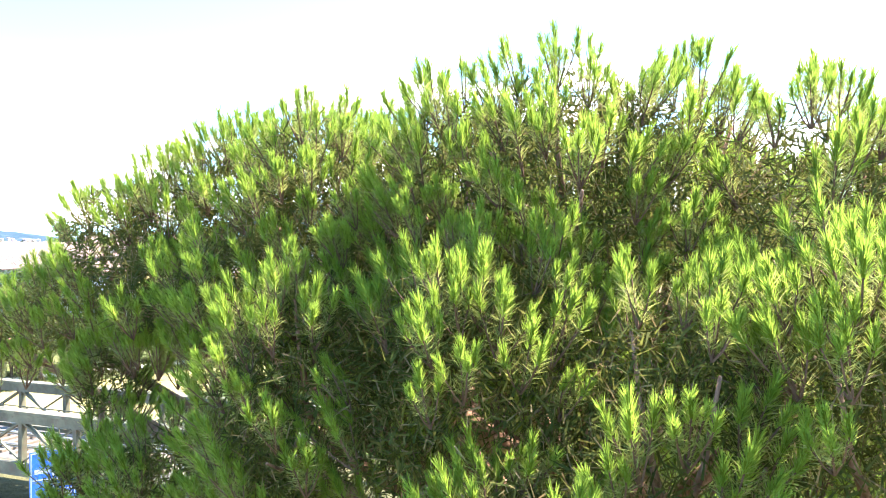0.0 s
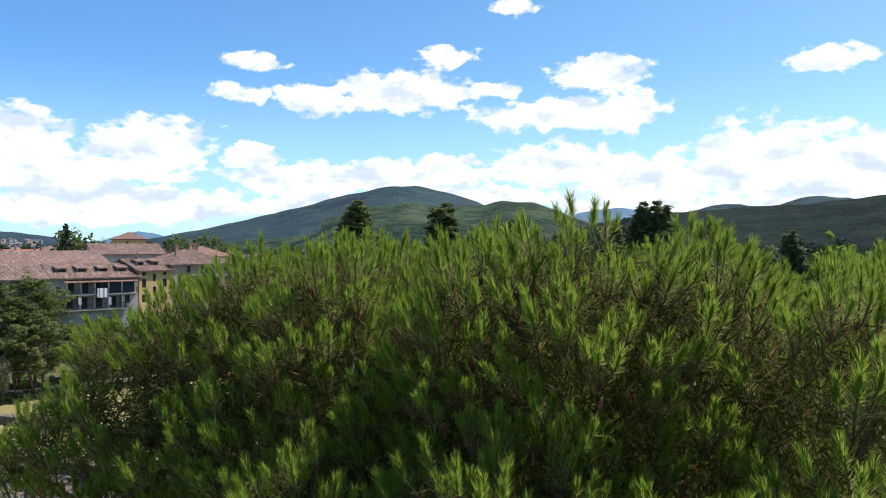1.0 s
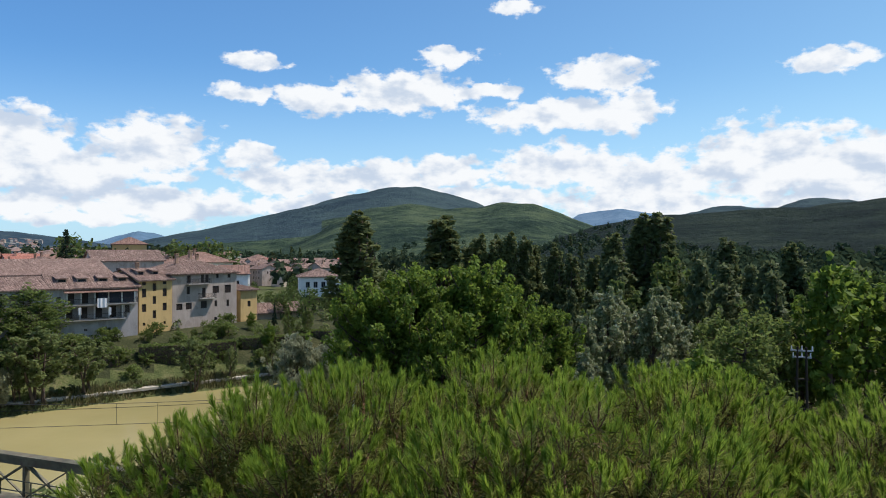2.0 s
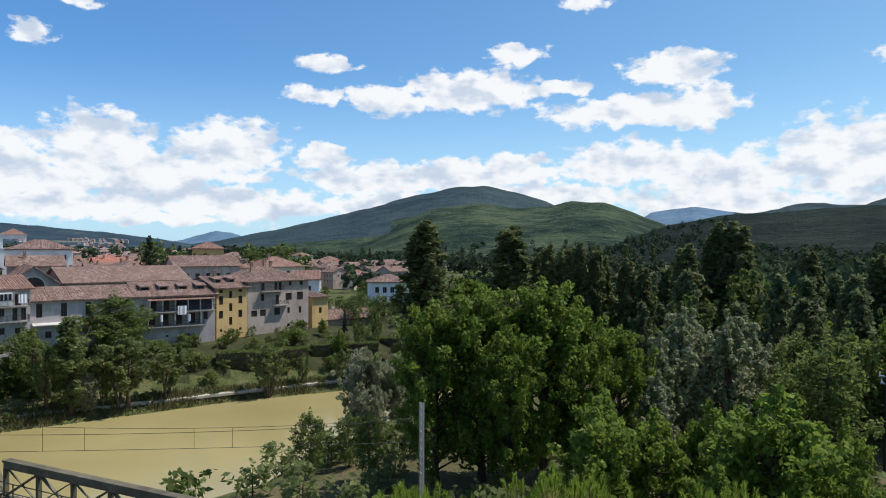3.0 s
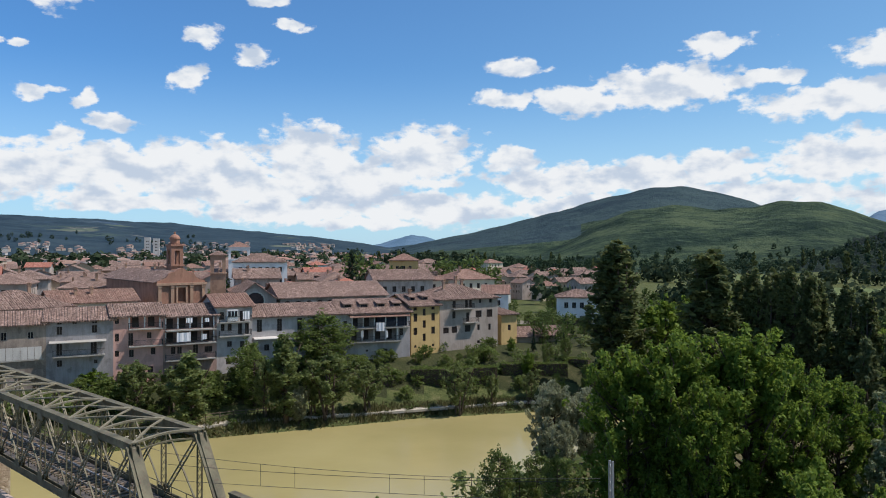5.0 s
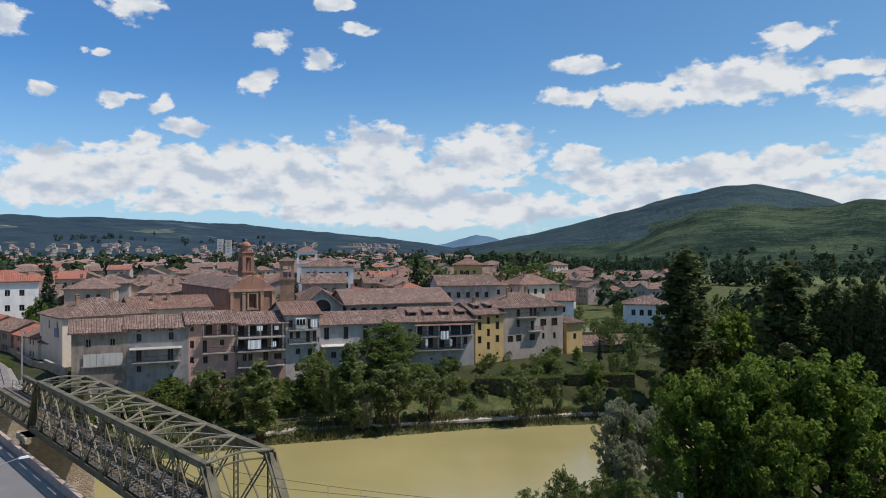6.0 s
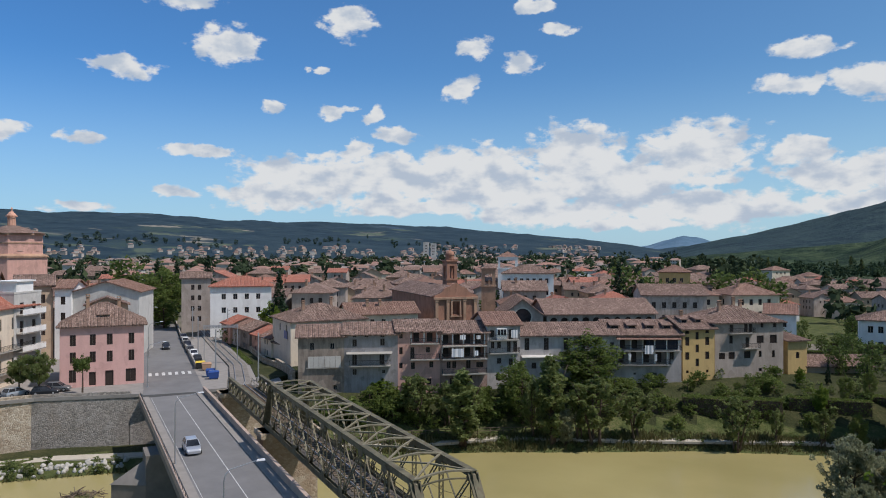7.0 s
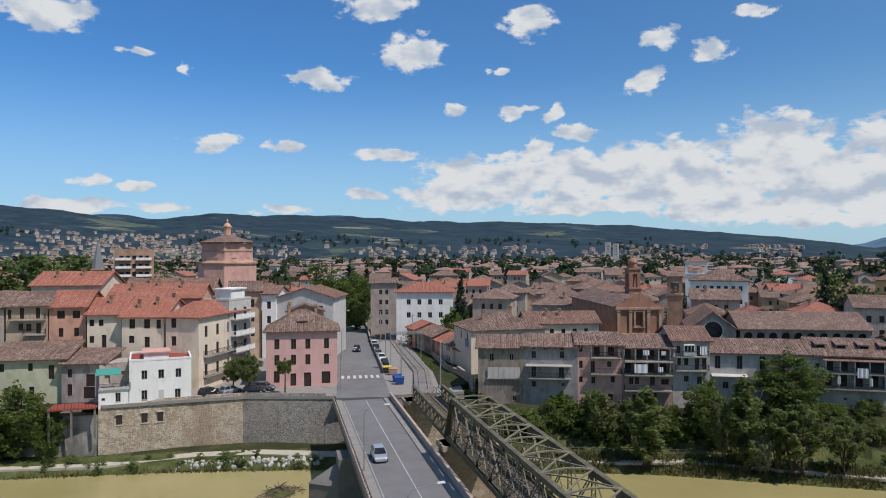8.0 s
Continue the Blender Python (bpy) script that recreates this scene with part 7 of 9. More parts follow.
ochre = house("town_house", "ochre house with two balconies below old tiles", (-148.7, 4.2), (-146.4, 10.6), 12, -1.2, 15.2, "tan", "tile_old", "gable", 2.2, front=[(.6, 14.2, .6, 1.6), (2.6, 14.1, .7, 2.0), (5.2, 14.1, .7, 2.0), (2.4, 12.0, .75, 1.3), (3.7, 11.8, .85, 1.4), (5.3, 11.4, .8, 1.9)])
balcony(ochre, 0.8, 6.5, 14.0, 1.0)
balcony(ochre, 3.0, 6.6, 11.3, 1.0)
house("town_house", "grey-brown house under old tiles", (-151.6, -4), (-148.9, 3.9), 12, -1.2, 15.0, "greywarm", "tile_old", "gable", 2.2, front=rows_of(8, 3, (11.9, 8.4, 4.8), (1, 1.7)))
house("town_house", "large yellow-cream house with a tiled roof and stone gable", (-171.5, 9.4), (-164.3, 21.7), 12, -.2, 17.9, "cream", "tile_red", "gable", 2.6, front=rows_of(14.3, 5, (14.6, 11), (1, 1.6)), chimneys=[(4, 3), (9, 4)])
house("town_house", "long house under a bright orange tiled roof", (-161.2, 22.6), (-152.8, 39.3), 12, -.2, 15.2, "salmon", "tile_red", "gable", 2.6, front=rows_of(18.7, 5, (12, 8.6), (1, 1.6)), chimneys=[(4, 3), (9, 5), (14, 4)])
house("town_house", "long house under patched brown tiles", (-176, 28), (-168, 46), 13, -.2, 15.6, "tan", "tile_brown", "gable", 2.8, front=rows_of(19.7, 5, (12.4,), (1, 1.6)), chimneys=[(5, 4), (12, 5)])
block = house("apartment_building", "brick apartment block with white balconies", (-296.5, 43.8), (-294.1, 57.7), 14, -.2, 25.6, "brickpale", "tile_old", "flat", 0, front=rows_of(14.1, 5, (22, 18.8, 15.6, 12.4), (1.6, 1.6)), shutters="pane", split=False)
for z in (22, 18.8, 15.6, 12.4):
    for x in (.4, 7.6):
        balcony(block, x, x + 5.6, z - .2, 1.6, "panel", "pale concrete balcony", "white")
house("town_house", "low pale green house under mossy grey tiles", (-138.0, 1.0), (-133.4, 12.2), 9, -4, 7.0, "olive", "tile_old", "shed", 1.9, front=[(2.5, 9.2, .7, 1.3), (6.8, 9.2, .7, 1.3), (10.0, 7.8, .9, 2.3), (3.2, 5.2, .8, 1.4), (7.0, 5.2, .8, 1.4)])
house("town_house", "small grey house with an awning above the river wall", (-132.6, 11.6), (-129.4, 17.6), 8, -4, 6.3, "grey", "tile_old", "shed", 1.4, front=[(1.3, 8.1, .7, 1.4), (1.3, 5.1, .75, 1.9), (4.6, 6.6, 1.4, 2.0), (4.4, 4.6, 1.8, 1.9)])
house("town_house", "tan four-storey house with shops at street level", (-164.6, 49.0), (-162.4, 55.6), 12, -.1, 15.6, "tan", "tile_old", "gable", 2.0, front=rows_of(6.9, 3, (12, 8.6, 5.2), (1, 1.8)), side=[(3, 12, 1, 1.7), (8, 12, 1, 1.7)])
house("town_house", "narrow pale blue-white house with small balconies", (-161.6, 55.6), (-159.8, 58.3), 12, -.1, 14.9, "white", "tile_brown", "gable", 1.6, front=[(1.6, z, .9, 1.7) for z in (11.6, 8.2, 4.8)])
house("town_house", "white gabled house with a brown tiled roof", (-160.6, 58.8), (-152.6, 69.6), 15, -.1, 14.0, "offwhite", "tile_brown", "front", 2.2, front=rows_of(13.4, 4, (10.6, 7.2, 3.6), (.9, 1.6)))
house("town_house", "cream house with blue banner and grey hipped roof", (-116.2, 83.2), (-110.8, 98.1), 14, -1.6, 8.9, "cream", "tile_old", "hip", 2.8, front=rows_of(15.8, 5, (8.0, 4.6, 1.4), (.9, 1.6)), side=[(3, 8, .9, 1.6), (8, 8, .9, 1.6)], chimneys=[(4, 5), (11, 8)])
house("town_house", "white villa under a bright red tiled hip roof", (-171.5, 97.2), (-162.9, 110.4), 12, -.2, 13.5, "white", "tile_red", "hip", 2.4, front=rows_of(15.7, 4, (10.2, 6.6, 3.0), (1.1, 1.5)), shutters="pane", side=[(3, 10, 1, 1.5), (8, 10, 1, 1.5)])
house("tower_house", "tall narrow grey-tan house beside the railway", (-190.6, 99.1), (-186.8, 106.0), 8, -.2, 15.2, "greywarm", "tile_old", "gable", 1.4, front=rows_of(7.9, 2, (12, 9, 6, 3), (.9, 1.4)), side=[(3, 12, .9, 1.4), (3, 8, .9, 1.4)])
for i in range(6):
    f = i / 6
    a = (-162 + 40 * f, 95.2 - 9.4 * f + i % 2 * .4)
    house("terraced_cottage", "small pinkish terraced cottage beside the railway cutting", a, (a[0] + 6.4, a[1] - 1.6), 8, -.6, (4.8, 4.3, 4.5, 3.9, 4.1, 3.5)[i], ("salmon", "pale", "brown", "salmon", "cream", "salmon")[i], ("tile_red", "tile_brown", "tile_old")[i % 3], "gable", 1.6,
          front=rows_of(6.6, 2, (3.2, .9), (.75, 1.1)), group="cottages along the railway")


house("town_house", "cream house with faded orange roof and chimneys behind the row", (-122.1, 102.9), (-114.3, 117.2), 10, -1, 8.6, "cream", "tile_brown", "gable", 2.2, front=rows_of(16.3, 5, (7.2, 4), (.9, 1.2)), chimneys=[(5, 3), (8, 3)])
house("town_hall", "big whitish building with two rows of windows", (-145.8, 190.2), (-131.9, 200.2), 14, -.5, 15.4, "white", "tile_old", "hip", 2.6, front=rows_of(17.1, 7, (12.6, 8.6), (1.1, 1.6)), shutters="pane")
house("villa", "yellow villa with a low tiled hip roof", (-111.1, 234.8), (-101.5, 239.1), 10, -.5, 15.6, "yellow", "tile_brown", "hip", 2.2, front=rows_of(10.5, 3, (12.4, 8.6), (1.1, 1.6)), shutters="pane")
house("town_house", "brick and cream house with paired gables", (-89.2, 178.7), (-75.7, 189.1), 13, -1, 10.9, "pale", "tile_old", "gable", 2.6, front=rows_of(17, 5, (8.4, 5), (1.1, 1.6)))
house("town_house", "pale blue-white house with brown roof beside a hedge", (-58.0, 180.6), (-51.4, 182.6), 11, -1.5, 7.6, "white", "tile_brown", "gable", 2.0, front=rows_of(6.9, 2, (6,), (1, 1.4)))
house("modern_house", "white modern house with dark grey roof and tall windows", (-39.8, 190), (-29.0, 192.5), 10, -2.4, 6.6, "white", "tile_old", "hip", 1.8, front=rows_of(11, 4, (6.0, 2.4), (1.1, 1.6)), shutters="pane")
house("garden_shed", "low old-tiled outbuilding in the gardens", (-40.5, 150), (-31, 158), 7, -3.2, 0.4, "tan", "tile_old", "gable", 1.6, front=rows_of(12.4, 2, (1.2,), (1, 1)))
house("annexe", "narrow ochre annexe with an ivy-clad side", (-42.6, 146.0), (-40.2, 149.6), 8, -3.6, 5.4, "yellow", "tile_old", "shed", 1.0, front=[(2.2, 5.6, .8, 1.2)])


def gable_hall():
    """The plain gabled hall with a round window beside the arcade."""
    a, b = (-95.3, 124.4), (-88.6, 130.4)
    w = math.hypot(b[0] - a[0], b[1] - a[1])
    top = house("old_chapel", "plain gabled chapel with a round dark window", a, b, 18, -1, 8.6, "pale", "tile_old", "front", 3.5)
    g = Geo()
    n = 20
    g.f.append(tuple(range(n)))
    g.v += [(w / 2 + 1.9 * math.cos(2 * math.pi * i / n), -.03, 9.3 + 1.9 * math.sin(2 * math.pi * i / n)) for i in range(n)]
    part("round_window", g, M["glass"], top)
    r = Geo()
    for i in range(n):
        p, q = 2 * math.pi * i / n, 2 * math.pi * (i + 1) / n
        r.beam((w / 2 + 2 * math.cos(p), -.04, 9.3 + 2 * math.sin(p)), (w / 2 + 2 * math.cos(q), -.04, 9.3 + 2 * math.sin(q)), .3, .12, (0, 1, 0))
    part("surround", r, M["trim"], top)


gable_hall()


def small_tower(kind, label, a, b, z1, wall, cap, spire=0.0):
    w = math.hypot(b[0] - a[0], b[1] - a[1])
    top = thing(kind, label, "tower", Matrix.Translation((*a, -.5)) @ Matrix.Rotation(math.atan2(b[1] - a[1], b[0] - a[0]), 4, "Z"))
    h = z1 + .5
    tower_parts(top, 0, 0, w, h, wall)
    g = Geo()
    if spire:
        g.ring(h, w * .62, h + spire, .06, 8, w / 2, w / 2, .39)
    else:
        c = [(-.4, -.4, h), (w + .4, -.4, h), (w + .4, w + .4, h), (-.4, w + .4, h)]
        for p, q in zip(c, c[1:] + c[:1]):
            g.poly([p, q, (w / 2, w / 2, h + w * .28)])
    part("cap", g, M[cap], top)
    return top


# ---- churches ----
def brick_church():
    a, b = Vector((-113.4, 120.6, 0)), Vector((-107.8, 131.2, 0))
    d = (b - a).normalized()
    top = thing("church", "brick baroque church with scrolled gable front", "church", Matrix.Translation((a.x + .35, a.y + .65, -1)) @ Matrix.Rotation(math.atan2(d.y, d.x), 4, "Z") @ Matrix.Diagonal((.885, 1, 1, 1)))
    w, dep, h = 12.0, 36.0, 13.2
    g = Geo()
    facade(g, w, 0, 13.0, [(6, 8.9, 1.9, 3.0), (6, 0, 2.6, 4.4)], lambda x, q, z: (x, q - .4, z), 1.0)
    for x in (0, w):
        g.poly([(x, -.4, 0), (x, dep, 0), (x, dep, h), (x, -.4, h)])
    g.poly([(0, dep, 0), (w, dep, 0), (w, dep, h), (w / 2, dep, h + 2.2), (0, dep, h)])
    part("nave_wall", g, M["brick"], top)
    f = Geo()
    # gable with concave shoulders
    prof = [(0, 13.0), (0.1, 13.5), (1.4, 13.7), (2.3, 14.2), (2.8, 15.0), (3.6, 15.35), (4.5, 15.5), (5.2, 16.1), (6, 16.3), (6.8, 16.1), (7.5, 15.5), (8.4, 15.35), (9.2, 15.0), (9.7, 14.2), (10.6, 13.7), (11.9, 13.5), (12, 13.0)]
    f.poly([(x, -.45, z) for x, z in prof])
    f.poly([(x, .5, z) for x, z in reversed(prof)])
    for (x0, z0), (x1, z1) in zip(prof, prof[1:]):
        f.poly([(x0, -.45, z0), (x0, .5, z0), (x1, .5, z1), (x1, -.45, z1)])
    part("gable", f, M["brick"], top)
    for x in (0.2, 3.3, 8.1, 11.2):
        p = Geo()
        p.box(x, x + .8, -.75, -.41, 0, 12.5)
        p.box(x - .12, x + .92, -.85, -.41, 12.0, 12.5)
        part("pilaster", p, M["brickpale"], top)
    for z in (6.6, 12.5):
        p = Geo()
        p.box(-.3, w + .3, -.95, -.4, z, z + .5)
        part("cornice", p, M["brickpale"], top)
    p = Geo()
    for x0, x1, z0, z1 in ((4.6, 4.98, 8.6, 12.0), (7.02, 7.4, 8.6, 12.0), (4.4, 7.6, 12.0, 12.3), (4.4, 7.6, 8.3, 8.6)):
        p.box(x0, x1, -.8, -.41, z0, z1)
    part("window_surround", p, M["brickpale"], top)
    rg, gab = roof_geo(w, dep, h, "front", 2.2, .6)
    ob = part("roof", rg, M["tile_old"], top)
    ob.location = (0, 0.6, 0)
    # bell tower behind the front
    tower_parts(top, 8.9, 12.6, 3.2, 21.6, "brick")
    for name, rings in (("dome_cornice", ((17.4, .01), (17.4, 2.1), (17.8, 2.2), (17.8, 1.8))), ("dome_drum", ((17.8, 1.8), (20.2, 1.8))), ("dome_rim", ((20.2, 1.8), (20.2, 2.1), (20.5, 2.1), (20.5, 1.9))),
                        ("belfry_dome", ((20.5, 1.9), (21.3, 1.75), (22.2, 1.2), (22.7, .4))), ("finial", ((22.7, .4), (22.7, .3), (23.6, .3), (23.6, .4), (24.1, .05)))):
        d2 = Geo()
        for (z0, r0), (z1, r1) in zip(rings, rings[1:]):
            d2.ring(21.6 + (z0 - 17.4) * .46, r0 * .7, 21.6 + (z1 - 17.4) * .46, r1 * .7, 12, 10.5, 14.2)
        part(name, d2, M["brick"], top)
    return top


def tower_parts(parent, x, y, w, h, material):
    """A square tower: shaft, cornices, and four corner piers under a lintel round the belfry."""
    def box_part(name, *q):
        g = Geo()
        g.box(*q)
        return part(name, g, M[material], parent)
    shaft = box_part("shaft", x, x + w, y, y + w, 0, h - 5.2)
    for z in (h - 5.2, h - .4):
        box_part("cornice", x - .25, x + w + .25, y - .25, y + w + .25, z, z + .4)
    for px in (x, x + w - .9):
        for py in (y, y + w - .9):
            box_part("belfry_pier", px, px + .9, py, py + .9, h - 4.8, h - .4)
    for a, b, c, d in ((x + .9, x + w - .9, y, y + .5), (x + .9, x + w - .9, y + w - .5, y + w), (x, x + .5, y + .9, y + w - .9), (x + w - .5, x + w, y + .9, y + w - .9)):
        box_part("lintel", a, b, c, d, h - 1.5, h - .4)
    return shaft


def drum_church():
    """The round pink church: an octagonal drum in two stages under a tiled roof with a lantern."""
    top = thing("domed_church", "pink octagonal church with tiled roof and lantern above the town", "church", Matrix.Translation((-215, 63.2, 0)))
    g = Geo()
    for z0, r0, z1, r1 in ((0, 8.5, 21.2, 8.5), (21.8, 7.4, 27.2, 7.4)):
        g.ring(z0, r0, z1, r1, 8, turn=.39)
    part("drum", g, M["rose"], top)
    for rings in (((21.2, 8.5), (21.2, 8.9), (21.6, 8.9), (22.2, 7.4)), ((27.2, 7.4), (27.2, 8.0), (27.7, 8.0)), ((24.9, 7.4), (24.9, 7.55), (25.2, 7.55), (25.2, 7.4))):
        g = Geo()
        for (z0, r0), (z1, r1) in zip(rings, rings[1:]):
            g.ring(z0, r0, z1, r1, 8, turn=.39)
        part("cornice", g, M["brickpale"], top)
    g = Geo()
    g.ring(27.7, 8.2, 29.8, 1.4, 16, turn=.2)
    part("roof", g, M["tile_old"], top)
    g = Geo()
    for z0, r0, z1, r1 in ((29.2, 1.05, 32.2, 1.0), (32.2, 1.4, 32.5, 1.4), (32.5, 1.3, 33.6, .4), (33.6, .25, 34.2, .25), (34.2, .35, 34.8, .05)):
        g.ring(z0, r0, z1, r1, 10)
    part("lantern", g, M["salmon"], top)
    for i in range(8):
        w = .39 + math.pi / 8 + i * math.pi / 4
        for z, h, r in ((15.6, 2.4, 8.5), (23.0, 2.0, 7.4)):
            r *= math.cos(math.pi / 8)
            q = window_at(top, 0, z, 1.3, h, 0, 1, "pane")
            q.location, q.rotation_euler = (r * math.cos(w) * 1.004, r * math.sin(w) * 1.004, z), (0, 0, w + math.pi / 2)
    return top


def arcade_hall():
    a, b = (-88.0, 130.9), (-71.5, 149.5)
    w = math.hypot(b[0] - a[0], b[1] - a[1])
    top = thing("cloister_hall", "long old hall with arched openings under a broad tiled roof", "building", Matrix.Translation((*a, -1)) @ Matrix.Rotation(math.atan2(b[1] - a[1], b[0] - a[0]), 4, "Z"))
    g = Geo()
    rects = [(1.6 + i * 2.42, 7.2, 1.7, 1.95) for i in range(10)]
    facade(g, w, 0, 9.9, rects, lambda x, q, z: (x, q, z), .8)
    for x in (0, w):
        g.poly([(x, 0, 0), (x, 15, 0), (x, 15, 9.9), (x, 7.5, 12.7), (x, 0, 9.9)])
    part("wall", g, M["pale"], top)
    for x, z, c, d in rects:
        f = Geo()
        # arch infill that rounds the opening's head
        n = 8
        for i in range(n):
            p, q = math.pi * i / n, math.pi * (i + 1) / n
            f.poly([(x + c / 2 * math.cos(p), -.012, z + d - c / 2 + c / 2 * math.sin(p)), (x + c / 2 * math.cos(p), -.012, z + d), (x + c / 2 * math.cos(q), -.012, z + d), (x + c / 2 * math.cos(q), -.012, z + d - c / 2 + c / 2 * math.sin(q))])
        part("arch", f, M["pale"], top)
        # dark panel stands in for the shade deep inside the arch
        k = Geo()
        k.box(x - c / 2 + .01, x + c / 2 - .01, .7, .76, z, z + d)
        part("dark_bay", k, M["shutter"], top)
    rg, gab = roof_geo(w, 15, 9.9, "gable", 2.8, .6)
    part("roof", rg, M["tile_old"], top)
    return top


small_tower("bell_tower", "slender church tower with a grey pointed spire", (-247.9, 30.2), (-247.4, 33.4), 19.5, "brickpale", "shutter_grey", 9.0)
small_tower("square_tower", "white square tower with a brown tiled cap", (-183.8, 236.7), (-177.2, 241.7), 20.5, "white", "tile_brown")
small_tower("bell_tower", "squat double-arched belfry of yellow brick", (-126.1, 154.9), (-123.0, 157.3), 18.0, "brickpale", "tile_old")
for dx in (0, 8):
    house("tower_block", "tall white apartment slab far across the town", (-712 + dx, 741 + dx * .9), (-706 + dx, 746 + dx * .9), 9, -1, 36 - dx * .2, "offwhite", "tile_old", "flat", 0, front=rows_of(7.8, 2, (31, 27, 23, 19), (1.2, 1.5)), shutters="shut", split=False)
brick_church()
drum_church()
arcade_hall()

# ---- the town behind ----
TOWN = random.Random(21)


def filler(label, w, d, h, wall, roof, style, rise, cols, levels, shutters="shut", plain_far=False):
    side = rows_of(d, 2, levels[:1], (1.0, 1.4)) if not plain_far else []
    return house("town_house", label, (0, 0), (w, 0), d, 0, h, wall, roof, style, rise, front=rows_of(w, cols, levels, (1.0, 1.5)), side=side, shutters=shutters,
                 chimneys=[] if plain_far else [(w * .3, d * .35)], split=False)


KINDS = [
    ("old town house with weathered tile roof and plastered walls", 11, 10, 10.0, "pale", "tile_old", "gable", 2.2, 3, (7.2, 4.2)),
    ("cream town house with brown tiled hip roof", 13, 11, 9.2, "cream", "tile_brown", "hip", 2.4, 4, (6.5, 3.4)),
    ("warm grey town house under weathered tiles", 10, 12, 9.4, "greywarm", "tile_old", "hip", 2.2, 3, (6.6, 3.6)),
    ("tan house with old grey-brown tiles", 14, 10, 8.6, "tan", "tile_old", "gable", 2.4, 4, (5.8, 2.8)),
    ("warm grey house with brown tiles", 9, 9, 9.6, "greywarm", "tile_brown", "gable", 2.0, 2, (6.9, 4)),
    ("pale brick house with an old tile roof", 16, 12, 9.0, "brickpale", "tile_old", "hip", 2.6, 5, (6.2, 3)),
    ("white villa with a red tiled hip roof", 12, 11, 8.2, "white", "tile_red", "hip", 2.3, 3, (5.4, 2.2)),
    ("pale town house under a red tiled roof", 11, 11, 10.0, "pale", "tile_red", "gable", 2.2, 3, (7.2, 4.2)),
]
PATTERNS = [filler(*k) for k in KINDS]
PATTERNS_FAR = [filler(*k[:8], 2 if k[8] < 4 else 3, k[9][:1], plain_far=True) for k in KINDS]
bpy.context.view_layer.update()
taken = []
for o in list(scene.objects):
    if o.parent is None and o.get("category") in ("house", "church", "building") and o not in PATTERNS + PATTERNS_FAR:
        for ch in o.children:
            if ch.name.startswith(("wall", "nave", "drum")):
                c = [o.matrix_world @ ch.matrix_local @ Vector(q) for q in ch.bound_box]
                taken.append((sum(p.x for p in c) / 8, sum(p.y for p in c) / 8, max((p - q).length for p in c for q in c) * 0.42))


def clear(x, y, r):
    if any((x - a) ** 2 + (y - b) ** 2 < (r + q) ** 2 for a, b, q in taken):
        return False
    X, Y = np.array([x]), np.array([y])
    for line, gap in ((np.array(TOWN_ROAD), 6.5), (np.array(RAIL), 5.0)):
        if abs(to_line(X, Y, line)[0]) < gap + r:
            return False
    df = to_line(X, Y, FAR_SHORE)[0]
    az = math.degrees(math.atan2(-x, y))
    return df > (58 if az < 50 else 32)


def spread(count, d0, d1, a0, a1, tries, gap, scale=(0.9, 1.2)):
    made = 0
    for k in range(tries):
        if made >= count:
            break
        az, dist = TOWN.uniform(a0, a1), math.sqrt(TOWN.uniform(d0 * d0, d1 * d1))
        x, y = -math.sin(radians(az)) * dist, math.cos(radians(az)) * dist
        if not clear(x, y, 6.0 + gap):
            continue
        red = TOWN.random() < (0.26 if az > 62 or dist > 420 else 0.1)
        p = (PATTERNS if dist < 330 else PATTERNS_FAR)[TOWN.choice((6, 7)) if red else TOWN.randrange(6)]
        s = TOWN.uniform(*scale)
        turn = radians(48 + TOWN.choice((0, 0, 0, 90, -90)) + TOWN.uniform(-9, 9))
        copy_thing(p, Matrix.Translation((x, y, ground_at(x, y) - .3)) @ Matrix.Rotation(turn, 4, "Z") @ Matrix.Translation((-5.5 * s, -5 * s, 0)) @ Matrix.Scale(s, 4))
        taken.append((x, y, 6.0))
        made += 1


spread(46, 260, 470, 7.5, 17, 3000, -1.5, (.6, .8))
spread(120, 165, 330, 17, 100, 6000, -0.8)
spread(105, 330, 560, 14, 100, 4000, 0.5)
for p in PATTERNS + PATTERNS_FAR:
    retire(p)


